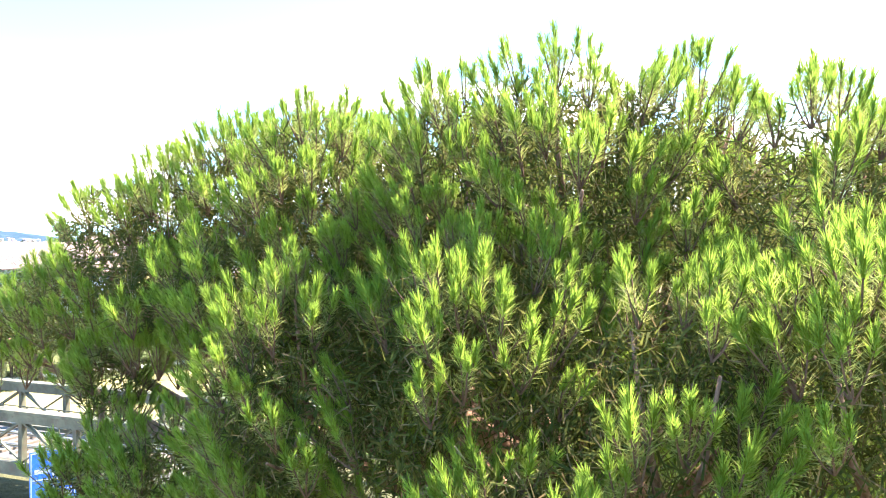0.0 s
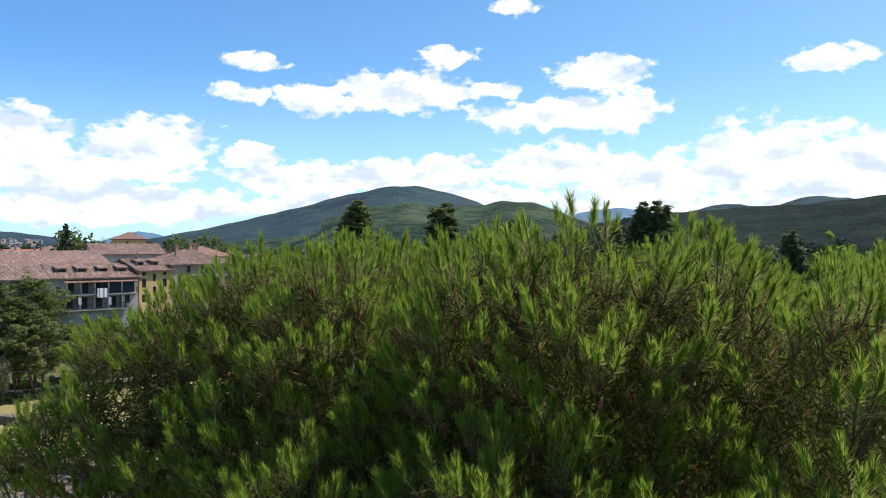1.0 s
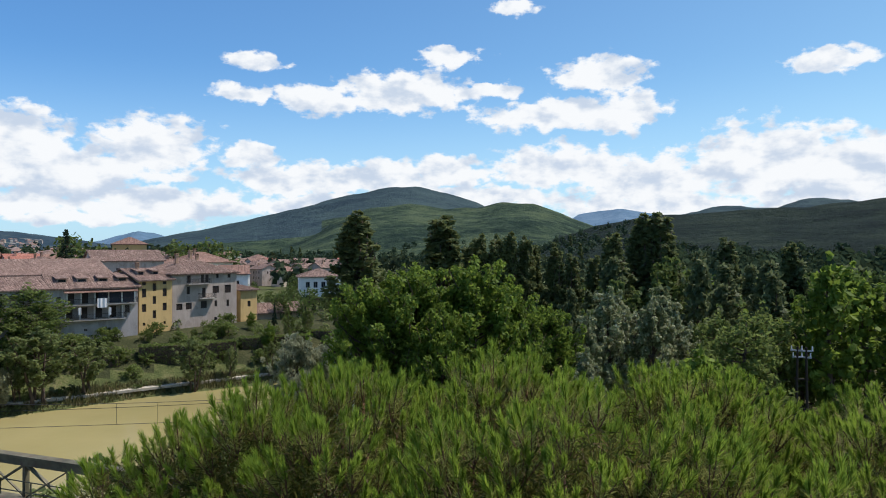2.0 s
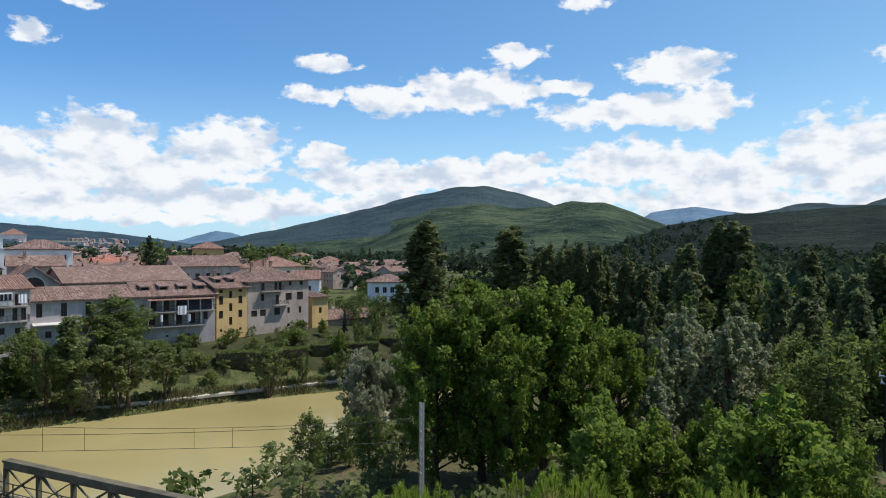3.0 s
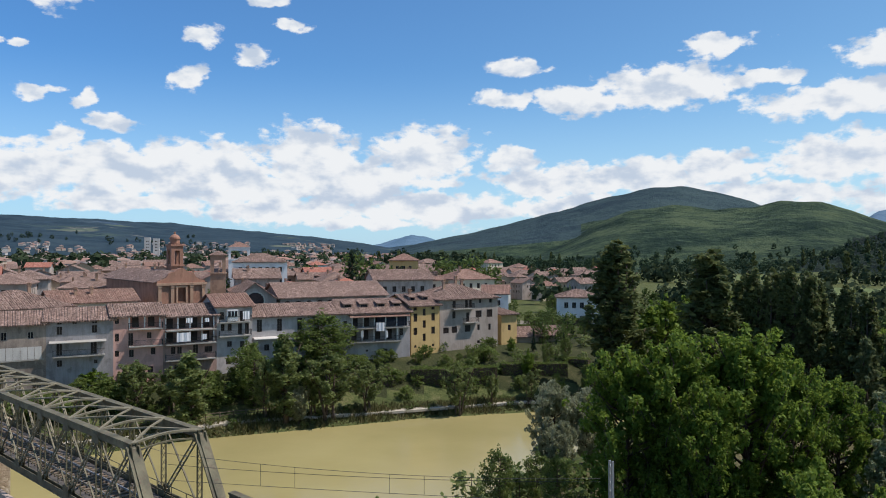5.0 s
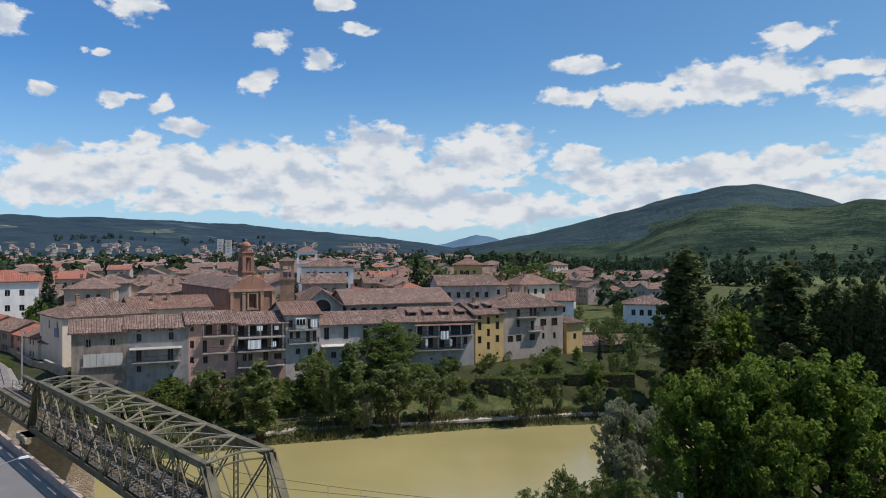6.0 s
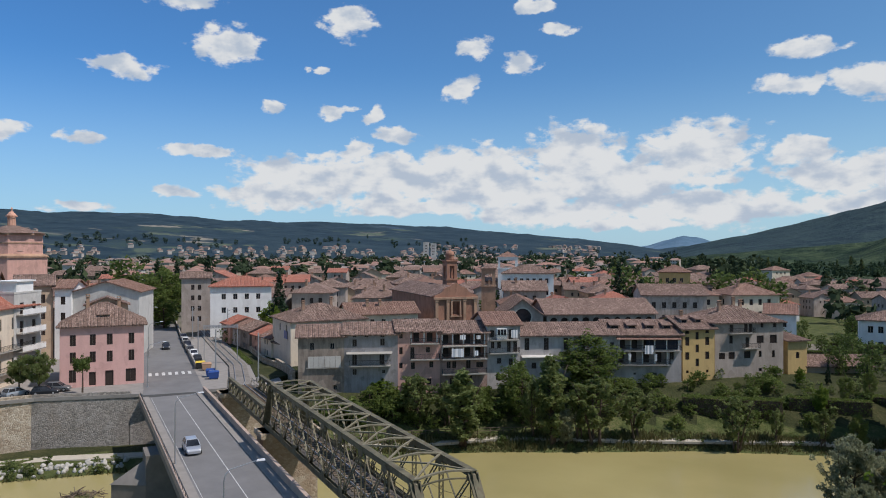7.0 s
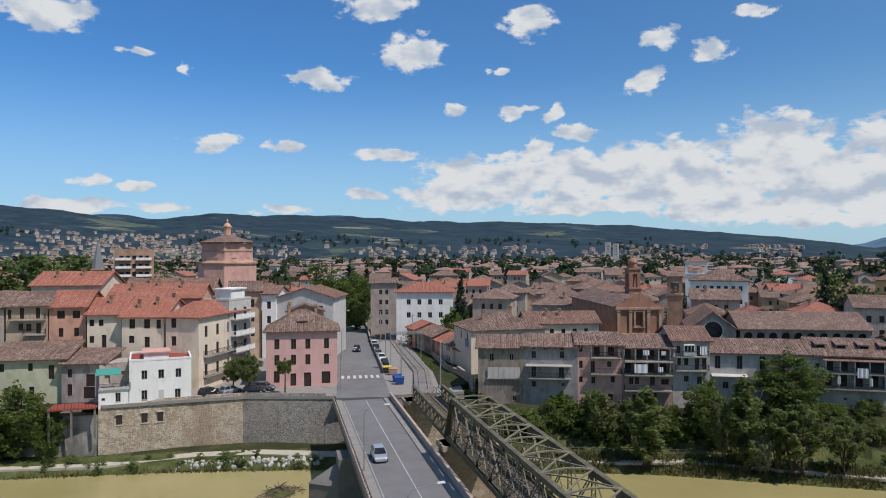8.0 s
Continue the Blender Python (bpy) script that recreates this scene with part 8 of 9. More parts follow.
def far_quarter(name, label, count, d0, d1, a0, a1, seed, climb=34, size=1.0):
    """Houses too far to pick apart, as one mesh: walls, tiled roofs and dark window bands of single openings."""
    rng = random.Random(seed)
    wall, roof, dark = Geo(), Geo(), Geo()
    made = 0
    while made < count:
        az, dist = rng.uniform(a0, a1), math.sqrt(rng.uniform(d0 * d0, d1 * d1))
        x, y = -math.sin(radians(az)) * dist, math.cos(radians(az)) * dist
        made += 1
        b, hl = ground_height(np.array([x]), np.array([y]))
        if abs(to_line(np.array([x]), np.array([y]), np.array(TOWN_ROAD))[0]) < 14 or hl[0] > climb or noise.noise((x * .005, y * .005, 2.0)) < -.2:
            continue
        w, d, h = rng.uniform(9, 20) * size, rng.uniform(9, 14) * size, rng.choice((6.5, 7, 8, 9, 9.5, 12)) * size
        m = Matrix.Translation((x, y, float(b[0] + hl[0]) - .8)) @ Matrix.Rotation(radians(rng.choice((48, 138, 20, 75)) + rng.uniform(-12, 12)), 4, "Z")
        k = len(wall.v)
        box = [(0, 0, 0), (w, 0, 0), (w, d, 0), (0, d, 0), (0, 0, h + .8), (w, 0, h + .8), (w, d, h + .8), (0, d, h + .8)]
        wall.v += [tuple(m @ Vector(p)) for p in box]
        wall.f += [tuple(k + i for i in q) for q in ((0, 1, 5, 4), (1, 2, 6, 5), (2, 3, 7, 6), (3, 0, 4, 7))]
        k, r0, zz = len(roof.v), rng.uniform(1.6, 2.6), h + .75
        e = d / 2 if w > d else w / 2
        pts = [(-.6, -.6, zz), (w + .6, -.6, zz), (w + .6, d + .6, zz), (-.6, d + .6, zz)] + ([(e, d / 2, zz + r0), (w - e, d / 2, zz + r0)] if w > d else [(w / 2, e, zz + r0), (w / 2, d - e, zz + r0)])
        roof.v += [tuple(m @ Vector(p)) for p in pts]
        roof.f += [tuple(k + i for i in q) for q in (((0, 1, 5, 4), (1, 2, 5), (2, 3, 4, 5), (3, 0, 4)) if w > d else ((0, 1, 4), (1, 2, 5, 4), (2, 3, 5), (3, 0, 4, 5)))]
        if dist < 1100:
            for fl in range(int(h / 3)):
                for i in range(int(w / 3)):
                    x0, z0 = 1.2 + i * 3, 1.8 + fl * 3
                    dark.poly([tuple(m @ Vector(p)) for p in ((x0, -.05, z0), (x0 + 1.1, -.05, z0), (x0 + 1.1, -.05, z0 + 1.4), (x0, -.05, z0 + 1.4))])
    me = joined(name, (wall, M["far_wall"]), (roof, M["far_roof"]), (dark, M["glass"]))
    return tagged(new(name, me), label, "houses", kind="stuff")


far_quarter("far_houses", "distant quarters of tiled-roof houses", 900, 540, 1150, 24, 100, 3)
far_quarter("far_houses", "pale suburbs at the foot of the hills", 1900, 1150, 2300, 30, 98, 4, 34, .72)
far_quarter("far_houses", "white village climbing the far hillside", 320, 1500, 2300, 72, 88, 5, 95, .72)

# ---- greenery of the town and gardens ----
far_tree = proto("broadleaf_tree", "distant rounded green tree among the roofs", 12, 4.6, 0.7, "leaf_dark", 560, 16, "round", 0.1, 31)
far_poplar = proto("poplar_tree", "slim dark poplar far across the valley fields", 18, 2.4, 0.7, "leaf_poplar", 1200, 30, "column", 0.06, 32)
grove(cedar, [(-106.7, 198, 20.0, 1.0), (-188.7, 131.2, 17.6, .7)])
grove(stone_pine, [(-98, 196, 15.5, 1.0), (-92, 203, 15.0, 1.0)])
GREEN = random.Random(4)


def scatter(pr, count, d0, d1, a0, a1, h0, h1, gap=3.0, free=True):
    for k in range(count):
        az, dist = GREEN.uniform(a0, a1), math.sqrt(GREEN.uniform(d0 * d0, d1 * d1))
        x, y = -math.sin(radians(az)) * dist, math.cos(radians(az)) * dist
        if free and not clear(x, y, gap):
            continue
        z = ground_at(x, y)
        plant(pr, x, y, z, GREEN.uniform(h0, h1) / pr["height"], GREEN.uniform(0, 6.28), GREEN.uniform(.85, 1.2))


grove(cedar, [(-243, 137, 22.0, 1.1), (-149.6, 103.6, 17.9, 1.0), (-232, 112, 20.0, 1.2), (-238, 122, 19.0, 1.1)])
grove(broad_b, [(-214, 105.0, 18.0, 1.25), (-222, 109.0, 20.0, 1.1), (-204, 100.5, 11.5, 1.2)])
grove(far_tree, [(-237, 104, 22, 1.1), (-228, 108, 17, 1.2), (-210, 99, 12, 1.1), (-113.7, 216, 19.4, 1.2), (-104, 214, 16, 1.1), (-86, 223, 17.4, 1.2), (-78.6, 232, 18.2, 1.2), (-70, 226, 15, 1.1), (-94, 222, 14, 1.1),
                 (-150, 100, 7.0, .8), (-280, 13, 26, 1.3), (-298, 28, 26, 1.3), (-259, 19, 21, 1.2), (-270, 5, 24, 1.2), (-290, 20, 24, 1.3), (-324, 63, 22, 1.2), (-310, 40, 22, 1.2), (-285, 0, 22, 1.2)])
grove(broad_c, [(-140, 99, 9.4, .8), (-147.5, 101.5, 9.6, .8), (-133, 98, 7.6, .7), (-154, 104, 10.5, .8)])
grove(broad_b, [(-131.2, 5.4, 4.8, 1.3), (-134.5, -2.0, 5.0, 1.4), (-128.6, 9.2, 1.2, 1.0), (-132.0, 1.5, 1.5, 1.3), (-84.0, 1.0, -.6, 1.0), (-82, -4, -1, 1.0)])
scatter(far_tree, 60, 190, 420, 14, 98, 7, 12)
scatter(far_poplar, 34, 430, 950, -14, 30, 13, 20, 2)
scatter(far_tree, 22, 210, 400, 6, 13, 5, 8, 2, False)
scatter(far_tree, 46, 148, 215, 3, 20, 3.5, 7.5, 1, False)
scatter(shrub, 36, 140, 215, 2, 20, 1.2, 3.0, 1, False)
hedge((-52, 168), (-38, 172), 1.2, 1.8)
hedge((-46, 184), (-30, 186.5), 1.2, 2.2)


def tree_stuff(name, label, count, d0, d1, a0, a1, mat, seed, size=(4.0, 7.0), thin=-9):
    """Trees too far to pick apart: ragged crowns of leaf sprays, as one mesh."""
    rng = np.random.default_rng(seed)
    az, dist = np.radians(rng.uniform(a0, a1, count)), np.sqrt(rng.uniform(d0 ** 2, d1 ** 2, count))
    x, y = -np.sin(az) * dist, np.cos(az) * dist
    b, h = ground_height(x, y)
    keep = (np.array([noise.noise((float(p) * .004, float(q) * .004, 7.7)) for p, q in zip(x, y)]) > thin) & (np.abs(to_line(x, y, np.array(TOWN_ROAD))) > 9) & (to_line(x, y, FAR_SHORE) > 6)
    x, y, z = x[keep], y[keep], (b + h)[keep]
    r = rng.uniform(*size, keep.sum())
    tall = rng.uniform(1.0, 1.6, keep.sum())
    per = 48
    i = np.repeat(np.arange(len(x)), per)
    d = unit(rng.normal(size=(len(i), 3)) + np.array([0, 0, .2]))
    c = np.stack([x[i], y[i], z[i] + r[i] * tall[i] * .95], 1) + d * np.stack([r[i], r[i], r[i] * tall[i]], 1) * rng.uniform(.55, 1.05, len(i))[:, None]
    a1 = unit(np.cross(d + rng.normal(size=d.shape) * .5, rng.normal(size=d.shape)))
    b1 = unit(np.cross(d + rng.normal(size=d.shape) * .3, a1))
    s = (r[i] * rng.uniform(.26, .46, len(i)))[:, None]
    me = poly_mesh(name, np.stack([c - a1 * s, c + b1 * s * .7, c + a1 * s, c - b1 * s * .7], 1), M[mat])
    return tagged(new(name, me), label, "trees", kind="stuff")


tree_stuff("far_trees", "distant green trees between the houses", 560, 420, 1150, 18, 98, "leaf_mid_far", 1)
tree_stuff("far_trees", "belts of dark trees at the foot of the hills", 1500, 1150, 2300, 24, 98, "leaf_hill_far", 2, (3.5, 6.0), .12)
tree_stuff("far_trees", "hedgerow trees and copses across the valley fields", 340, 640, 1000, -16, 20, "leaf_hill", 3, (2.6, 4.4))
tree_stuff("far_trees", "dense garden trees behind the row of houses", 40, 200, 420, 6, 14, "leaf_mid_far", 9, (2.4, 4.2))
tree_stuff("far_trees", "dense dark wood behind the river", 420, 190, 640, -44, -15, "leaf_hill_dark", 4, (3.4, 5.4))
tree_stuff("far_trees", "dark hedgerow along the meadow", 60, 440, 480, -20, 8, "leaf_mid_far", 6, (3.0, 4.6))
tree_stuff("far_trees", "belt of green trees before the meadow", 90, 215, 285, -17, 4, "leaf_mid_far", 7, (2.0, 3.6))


for pr in (airy, garden_bush, mid_a, mid_b, mid_c, broad_a, broad_b, broad_c, poplar, poplar_young, silver, willow, shrub, shrub_olive, cedar, stone_pine, far_tree, far_poplar):
    retire(pr)

# ---- vehicles ----
def car(paint, label, x, y, turn, kind="car"):
    """A small hatchback, nose along local +x: lofted body, glasshouse, wheels and lamps."""
    top = thing(kind, label, "car", Matrix.Translation((x, y, 0.012)) @ Matrix.Rotation(turn, 4, "Z"))
    sill, half = 0.24, 0.86
    # stations along the car: x, half width, bonnet or waist height
    st = [(-2.0, .70, .62), (-1.92, .80, .86), (-1.5, .86, .92), (0.6, .87, .90), (1.2, .85, .84), (1.75, .78, .70), (1.98, .62, .52)]
    g = Geo()
    for (x0, w0, h0), (x1, w1, h1) in zip(st, st[1:]):
        for sg in (-1, 1):
            g.poly([(x0, sg * w0 * .94, sill), (x1, sg * w1 * .94, sill), (x1, sg * w1, (sill + h1) * .55), (x0, sg * w0, (sill + h0) * .55)][::sg])
            g.poly([(x0, sg * w0, (sill + h0) * .55), (x1, sg * w1, (sill + h1) * .55), (x1, sg * w1 * .9, h1), (x0, sg * w0 * .9, h0)][::sg])
        g.poly([(x0, -w0 * .9, h0), (x1, -w1 * .9, h1), (x1, w1 * .9, h1), (x0, w0 * .9, h0)])
        g.poly([(x0, w0 * .94, sill), (x1, w1 * .94, sill), (x1, -w1 * .94, sill), (x0, -w0 * .94, sill)])
    for (x0, w0, h0), f in ((st[0], 1), (st[-1], -1)):
        g.poly([(x0, -w0 * .94, sill), (x0, -w0, (sill + h0) * .55), (x0, -w0 * .9, h0), (x0, w0 * .9, h0), (x0, w0, (sill + h0) * .55), (x0, w0 * .94, sill)][::f])
    # roof panel
    g.hexa([(-1.45, -.60, 1.40), (.22, -.60, 1.42), (.22, .60, 1.42), (-1.45, .60, 1.40), (-1.38, -.54, 1.46), (.14, -.54, 1.48), (.14, .54, 1.48), (-1.38, .54, 1.46)])
    for sg in (-1, 1):
        for p, q in (((-1.86, .76, .88), (-1.45, .60, 1.41)), ((-.55, .80, .90), (-.55, .61, 1.42)), ((.98, .78, .86), (.22, .60, 1.42))):
            g.beam((p[0], sg * p[1], p[2]), (q[0], sg * q[1], q[2]), .07, .07)
    part("body", g, M[paint], top)
    for name, a, b in (("windscreen", (.96, .76, .88), (.24, .585, 1.41)), ("rear_window", (-1.84, .74, .90), (-1.46, .585, 1.40))):
        w = Geo()
        w.poly([(a[0], -a[1], a[2]), (a[0], a[1], a[2]), (b[0], b[1], b[2]), (b[0], -b[1], b[2])])
        part(name, w, M["glass"], top)
    for sg in (-1, 1):
        w = Geo()
        w.poly([(-1.8, sg * .775, .90), (.94, sg * .775, .88), (.22, sg * .595, 1.40), (-1.44, sg * .595, 1.39)])
        part("side_window", w, M["glass"], top)
    for sx in (-1.25, 1.22):
        for sg in (-1, 1):
            t = Geo()
            t.rod((sx, sg * .70, .31), (sx, sg * .88, .31), .31, .31, 14)
            wh = part("wheel", t, M["rubber"], top)
            r = Geo()
            r.rod((sx, sg * .86, .31), (sx, sg * .895, .31), .20, .17, 10)
            part("rim", r, M["galv"], wh)
    for sg in (-1, 1):
        h = Geo()
        h.hexa([(1.80, sg * .62 - .12, .56), (1.96, sg * .56 - .12, .50), (1.96, sg * .56 + .12, .50), (1.80, sg * .62 + .12, .56), (1.72, sg * .62 - .12, .71), (1.86, sg * .56 - .12, .62), (1.86, sg * .56 + .12, .62), (1.72, sg * .62 + .12, .71)])
        part("headlight", h, M["lamp_glass"], top)
    return top


TO_US, AWAY = math.atan2(BU.y, BU.x), math.atan2(-BU.y, -BU.x)
car("car_silver", "silver hatchback driving over the road bridge", -75.2, 40.3, TO_US)
STREET = math.atan2(-35, 74)
car("car_dark", "dark saloon driving along the town road", -159.3, 79.0, STREET)
for k, (x, y, p) in enumerate(((-174, 91.0, "car_grey"), (-166.5, 87.6, "car_white"), (-158.6, 84.0, "car_dark"), (-150.6, 80.4, "car_grey"), (-143.4, 77.4, "car_white"), (-136.8, 74.6, "car_dark"))):
    car(p, {"car_grey": "grey car parked at the kerb", "car_white": "white car parked at the kerb", "car_dark": "black car parked at the kerb"}[p], x, y, STREET + math.pi * (k % 2))["group"] = "parked cars"
for x, y, t, p, l in ((-124.6, 37.2, 1.9, "car_silver", "silver car parked on the square"), (-124.3, 43.2, .9, "car_grey", "grey car parked on the square"), (-125.0, 33.6, 2.1, "car_dark", "black car parked beside the white house"),
                      (-122.6, 40.8, 1.1, "car_dark", "dark car parked under a tree"), (-232, 110, STREET, "car_dark", "dark car far down the road"), (-262, 127, STREET, "car_white", "white car far down the road")):
    car(p, l, x, y, t)


# ---- street furniture ----
def street_lamp(x, y, lean, height=7.2, reach=2.4):
    top = thing("street_lamp", "slim grey street lamp with a curved arm", "street lamp", Matrix.Translation((x, y, 0.1)) @ Matrix.Rotation(lean, 4, "Z"))
    g = Geo()
    g.rod((0, 0, 0), (0, 0, height * .35), .085, .07)
    g.rod((0, 0, height * .35), (0, 0, height * .86), .07, .055)
    part("pole", g, M["galv"], top)
    g = Geo()
    g.tube([(0, 0, height * .86), (.12, 0, height * .93), (.45, 0, height * .975), (1.2, 0, height * .995), (reach, 0, height * 1.03)], [.05, .045, .04, .036, .03], 7)
    part("arm", g, M["galv"], top)
    g = Geo()
    g.hexa([(reach - .1, -.1, height * 1.03 - .06), (reach + .55, -.13, height * 1.03 - .05), (reach + .55, .13, height * 1.03 - .05), (reach - .1, .1, height * 1.03 - .06),
            (reach - .05, -.07, height * 1.03 + .05), (reach + .5, -.09, height * 1.03 + .07), (reach + .5, .09, height * 1.03 + .07), (reach - .05, .07, height * 1.03 + .05)])
    part("lamp_head", g, M["car_white"], top)
    b = Geo()
    b.rod((0, 0, -.1), (0, 0, .25), .14, .12)
    part("base", b, M["galv"], top)
    return top


ACROSS = math.atan2(BN.y, BN.x)
for s in (-80.0, -52.0, -24.0):
    p = on_bridge(s, 9.3)
    street_lamp(p.x, p.y, ACROSS)["group"] = "bridge lamps"
for x, y in ((-116.6, 54.6), (-150, 70.5), (-190, 88.5)):
    street_lamp(x, y, math.atan2(.905, .42))["group"] = "street lamps"


def catenary_mast(x, y, height, arm, turn, z=.4):
    top = thing("catenary_mast", "pale steel railway mast with an arm and insulators", "railway mast", Matrix.Translation((x, y, z)) @ Matrix.Rotation(turn, 4, "Z"))
    g = Geo()
    for sy in (-.13, .13):
        g.box(-.09, .09, sy - .04, sy + .04, 0, height)
    for i in range(int(height / .55)):
        g.beam((0, -.11, .3 + i * .55), (0, .11, .6 + i * .55), .03, .05, (1, 0, 0))
    part("mast", g, M["galv"], top)
    b = Geo()
    b.box(-.35, .35, -.35, .35, -.6, .12)
    part("footing", b, M["concrete"], top)
    if arm:
        a = Geo()
        a.beam((0, 0, height - .5), (arm, 0, height - .1), .05, .05)
        a.beam((0, 0, height - 1.7), (arm * .9, 0, height - .15), .04, .04)
        part("arm", a, M["galv"], top)
        i = Geo()
        for q in range(4):
            i.rod((.28 + q * .07, 0, height - .46 + q * .01), (.32 + q * .07, 0, height - .455 + q * .01), .08, .08, 8)
        part("insulator", i, M["shutter"], top)
    return top


catenary_mast(-6.2, 46.5, 8.5, 0, .9, -2.8)
for x, y, h in ((-117.2, 67.5, 8.2), (-108.2, 70.6, 8.0), (-143.8, 78.6, 8.0), (-172, 92.5, 8.0), (-203, 106.5, 8.0), (-160, 95.5, 8.0)):
    catenary_mast(x, y, h, 2.0, 1.2)["group"] = "masts along the railway"
gantry = thing("railway_gantry", "pale steel gantry spanning the railway", "railway gantry", Matrix.Translation((-131.0, 72.9, .4)) @ Matrix.Rotation(math.atan2(5.4, 3.0), 4, "Z"))
for x in (0, 6.4):
    g = Geo()
    lattice(g, (x, 0, 0), (x, 0, 7.4), .4, .13, .6, (0, 1, 0))
    part("post", g, M["galv"], gantry)
g = Geo()
lattice(g, (-.2, 0, 7.2), (6.6, 0, 7.2), .5, .12, .6, (0, 0, 1))
lattice(g, (-.2, 0, 7.2), (6.6, 0, 7.2), .5, .12, .6, (0, 1, 0))
part("beam", g, M["galv"], gantry)


def wire(name, a, b, sag, r=.014, label="thin black overhead railway wire"):
    g = Geo()
    a, b = Vector(a), Vector(b)
    pts = [a.lerp(b, i / 14) - Vector((0, 0, sag * 4 * (i / 14) * (1 - i / 14))) for i in range(15)]
    g.tube(pts, [r] * 15, 5)
    return tagged(part(name, g, M["iron"]), label, "wire")


A, B = on_bridge(-43, 22.4), Vector((-6.6, 44.6, 0))
for z0, z1, sag in ((6.3, 5.1, .5), (5.6, 4.9, .3), (4.6, 3.6, .1)):
    wire("overhead_wire", (A.x, A.y, z0), (B.x, B.y, z1), sag)
C = on_bridge(-84, 22.4)
wire("overhead_wire", (A.x, A.y, 6.3), (C.x, C.y, 6.2), .4)
for q in (.22, .3, .52, .6):
    p = A.lerp(B, q)
    wire("dropper", (p.x, p.y, 6.3 + (5.1 - 6.3) * q - .5 * 4 * q * (1 - q)), (p.x, p.y, 4.6 + (3.6 - 4.6) * q - .1 * 4 * q * (1 - q)), 0, .012, "short dropper between the railway wires")


def twin_pylon():
    x, y = 32.2, 64.7
    z = ground_at(x, y)
    top = thing("power_pole", "twin wooden power pole with crossarms and white insulators", "power pole", Matrix.Translation((x, y, z)) @ Matrix.Rotation(-.45, 4, "Z"))
    for sx in (-.35, .35):
        g = Geo()
        g.rod((sx * 1.4, 0, -.5), (sx, 0, 8.6), .14, .10, 9)
        part("pole", g, M["dark_wood"], top)
    for zz, w in ((8.2, .95), (7.6, .8)):
        g = Geo()
        g.box(-w, w, -.07, .07, zz, zz + .14)
        part("crossarm", g, M["galv"], top)
        for q in (-w + .1, 0, w - .1):
            i = Geo()
            i.rod((q, 0, zz + .14), (q, 0, zz + .5), .07, .05, 8)
            part("insulator", i, M["car_white"], top)
    for zz in (2.9, 5.6):
        g = Geo()
        g.box(-.6, .6, -.06, .06, zz, zz + .14)
        part("brace", g, M["dark_wood"], top)


twin_pylon()


def road_sign():
    x, y = -12.0, 21.5
    z = ground_at(x, y)
    top = thing("road_sign", "blue road direction sign with white lettering bars on two posts", "road sign", Matrix.Translation((x, y, z)) @ Matrix.Rotation(.5, 4, "Z"))
    zt = 4.32 - z
    for sx in (-.42, .42):
        g = Geo()
        g.rod((sx, .06, -.3), (sx, .06, zt - .05), .04, .04)
        part("post", g, M["galv"], top)
    g = Geo()
    g.box(-.62, .62, -.03, .0, zt - 1.62, zt)
    pl = part("panel", g, M["blue"], top)
    e = Geo()
    for a, b, c, d in ((-.59, .59, zt - 1.59, zt - 1.565), (-.59, .59, zt - .055, zt - .03), (-.59, -.565, zt - 1.565, zt - .055), (.565, .59, zt - 1.565, zt - .055), (-.02, .02, zt - 1.565, zt - .055), (-.565, -.02, zt - .86, zt - .83), (.02, .565, zt - .74, zt - .71), (.02, .565, zt - 1.2, zt - 1.17)):
        e.box(a, b, -.036, -.03, c, d)
    part("border", e, M["paint"], pl)
    for cx, zz, ww, hh in ((-.29, -.66, .4, .13), (.29, -.34, .42, .09), (.29, -.5, .3, .09), (.29, -.92, .42, .1), (.29, -1.08, .34, .07), (.29, -1.42, .42, .12)):
        t = Geo()
        t.box(cx - ww / 2, cx + ww / 2, -.036, -.03, zt + zz, zt + zz + hh)
        part("lettering_bar", t, M["paint"], pl)


road_sign()
# waste containers and carts at the bridge head
for x, y, m, l in ((-115.6, 66.2, "car_blue", "blue waste container at the bridge head"), (-118.0, 67.0, "car_blue", "blue waste container at the bridge head"), (-127.6, 70.2, "iron", "dark waste container on the pavement"), (-125.2, 70.2, "brickpale", "orange-brown waste container on the pavement")):
    c = thing("waste_container", l, "waste container", Matrix.Translation((x, y, -.05)) @ Matrix.Rotation(1.1, 4, "Z"))
    g = Geo()
    g.hexa([(-.75, -.5, .15), (.75, -.5, .15), (.75, .5, .15), (-.75, .5, .15), (-.9, -.6, 1.25), (.9, -.6, 1.25), (.9, .6, 1.25), (-.9, .6, 1.25)])
    part("bin", g, M[m], c)
    g = Geo()
    g.hexa([(-.94, -.64, 1.25), (.94, -.64, 1.25), (.94, .64, 1.25), (-.94, .64, 1.25), (-.8, -.3, 1.55), (.8, -.3, 1.55), (.8, .5, 1.5), (-.8, .5, 1.5)])
    part("lid", g, M["yellow_paint" if m == "iron" else m], c)
    for sx in (-.6, .6):
        for sy in (-.4, .4):
            g = Geo()
            g.rod((sx, sy - .04, .09), (sx, sy + .04, .09), .09, .09, 8)
            part("castor", g, M["rubber"], c)
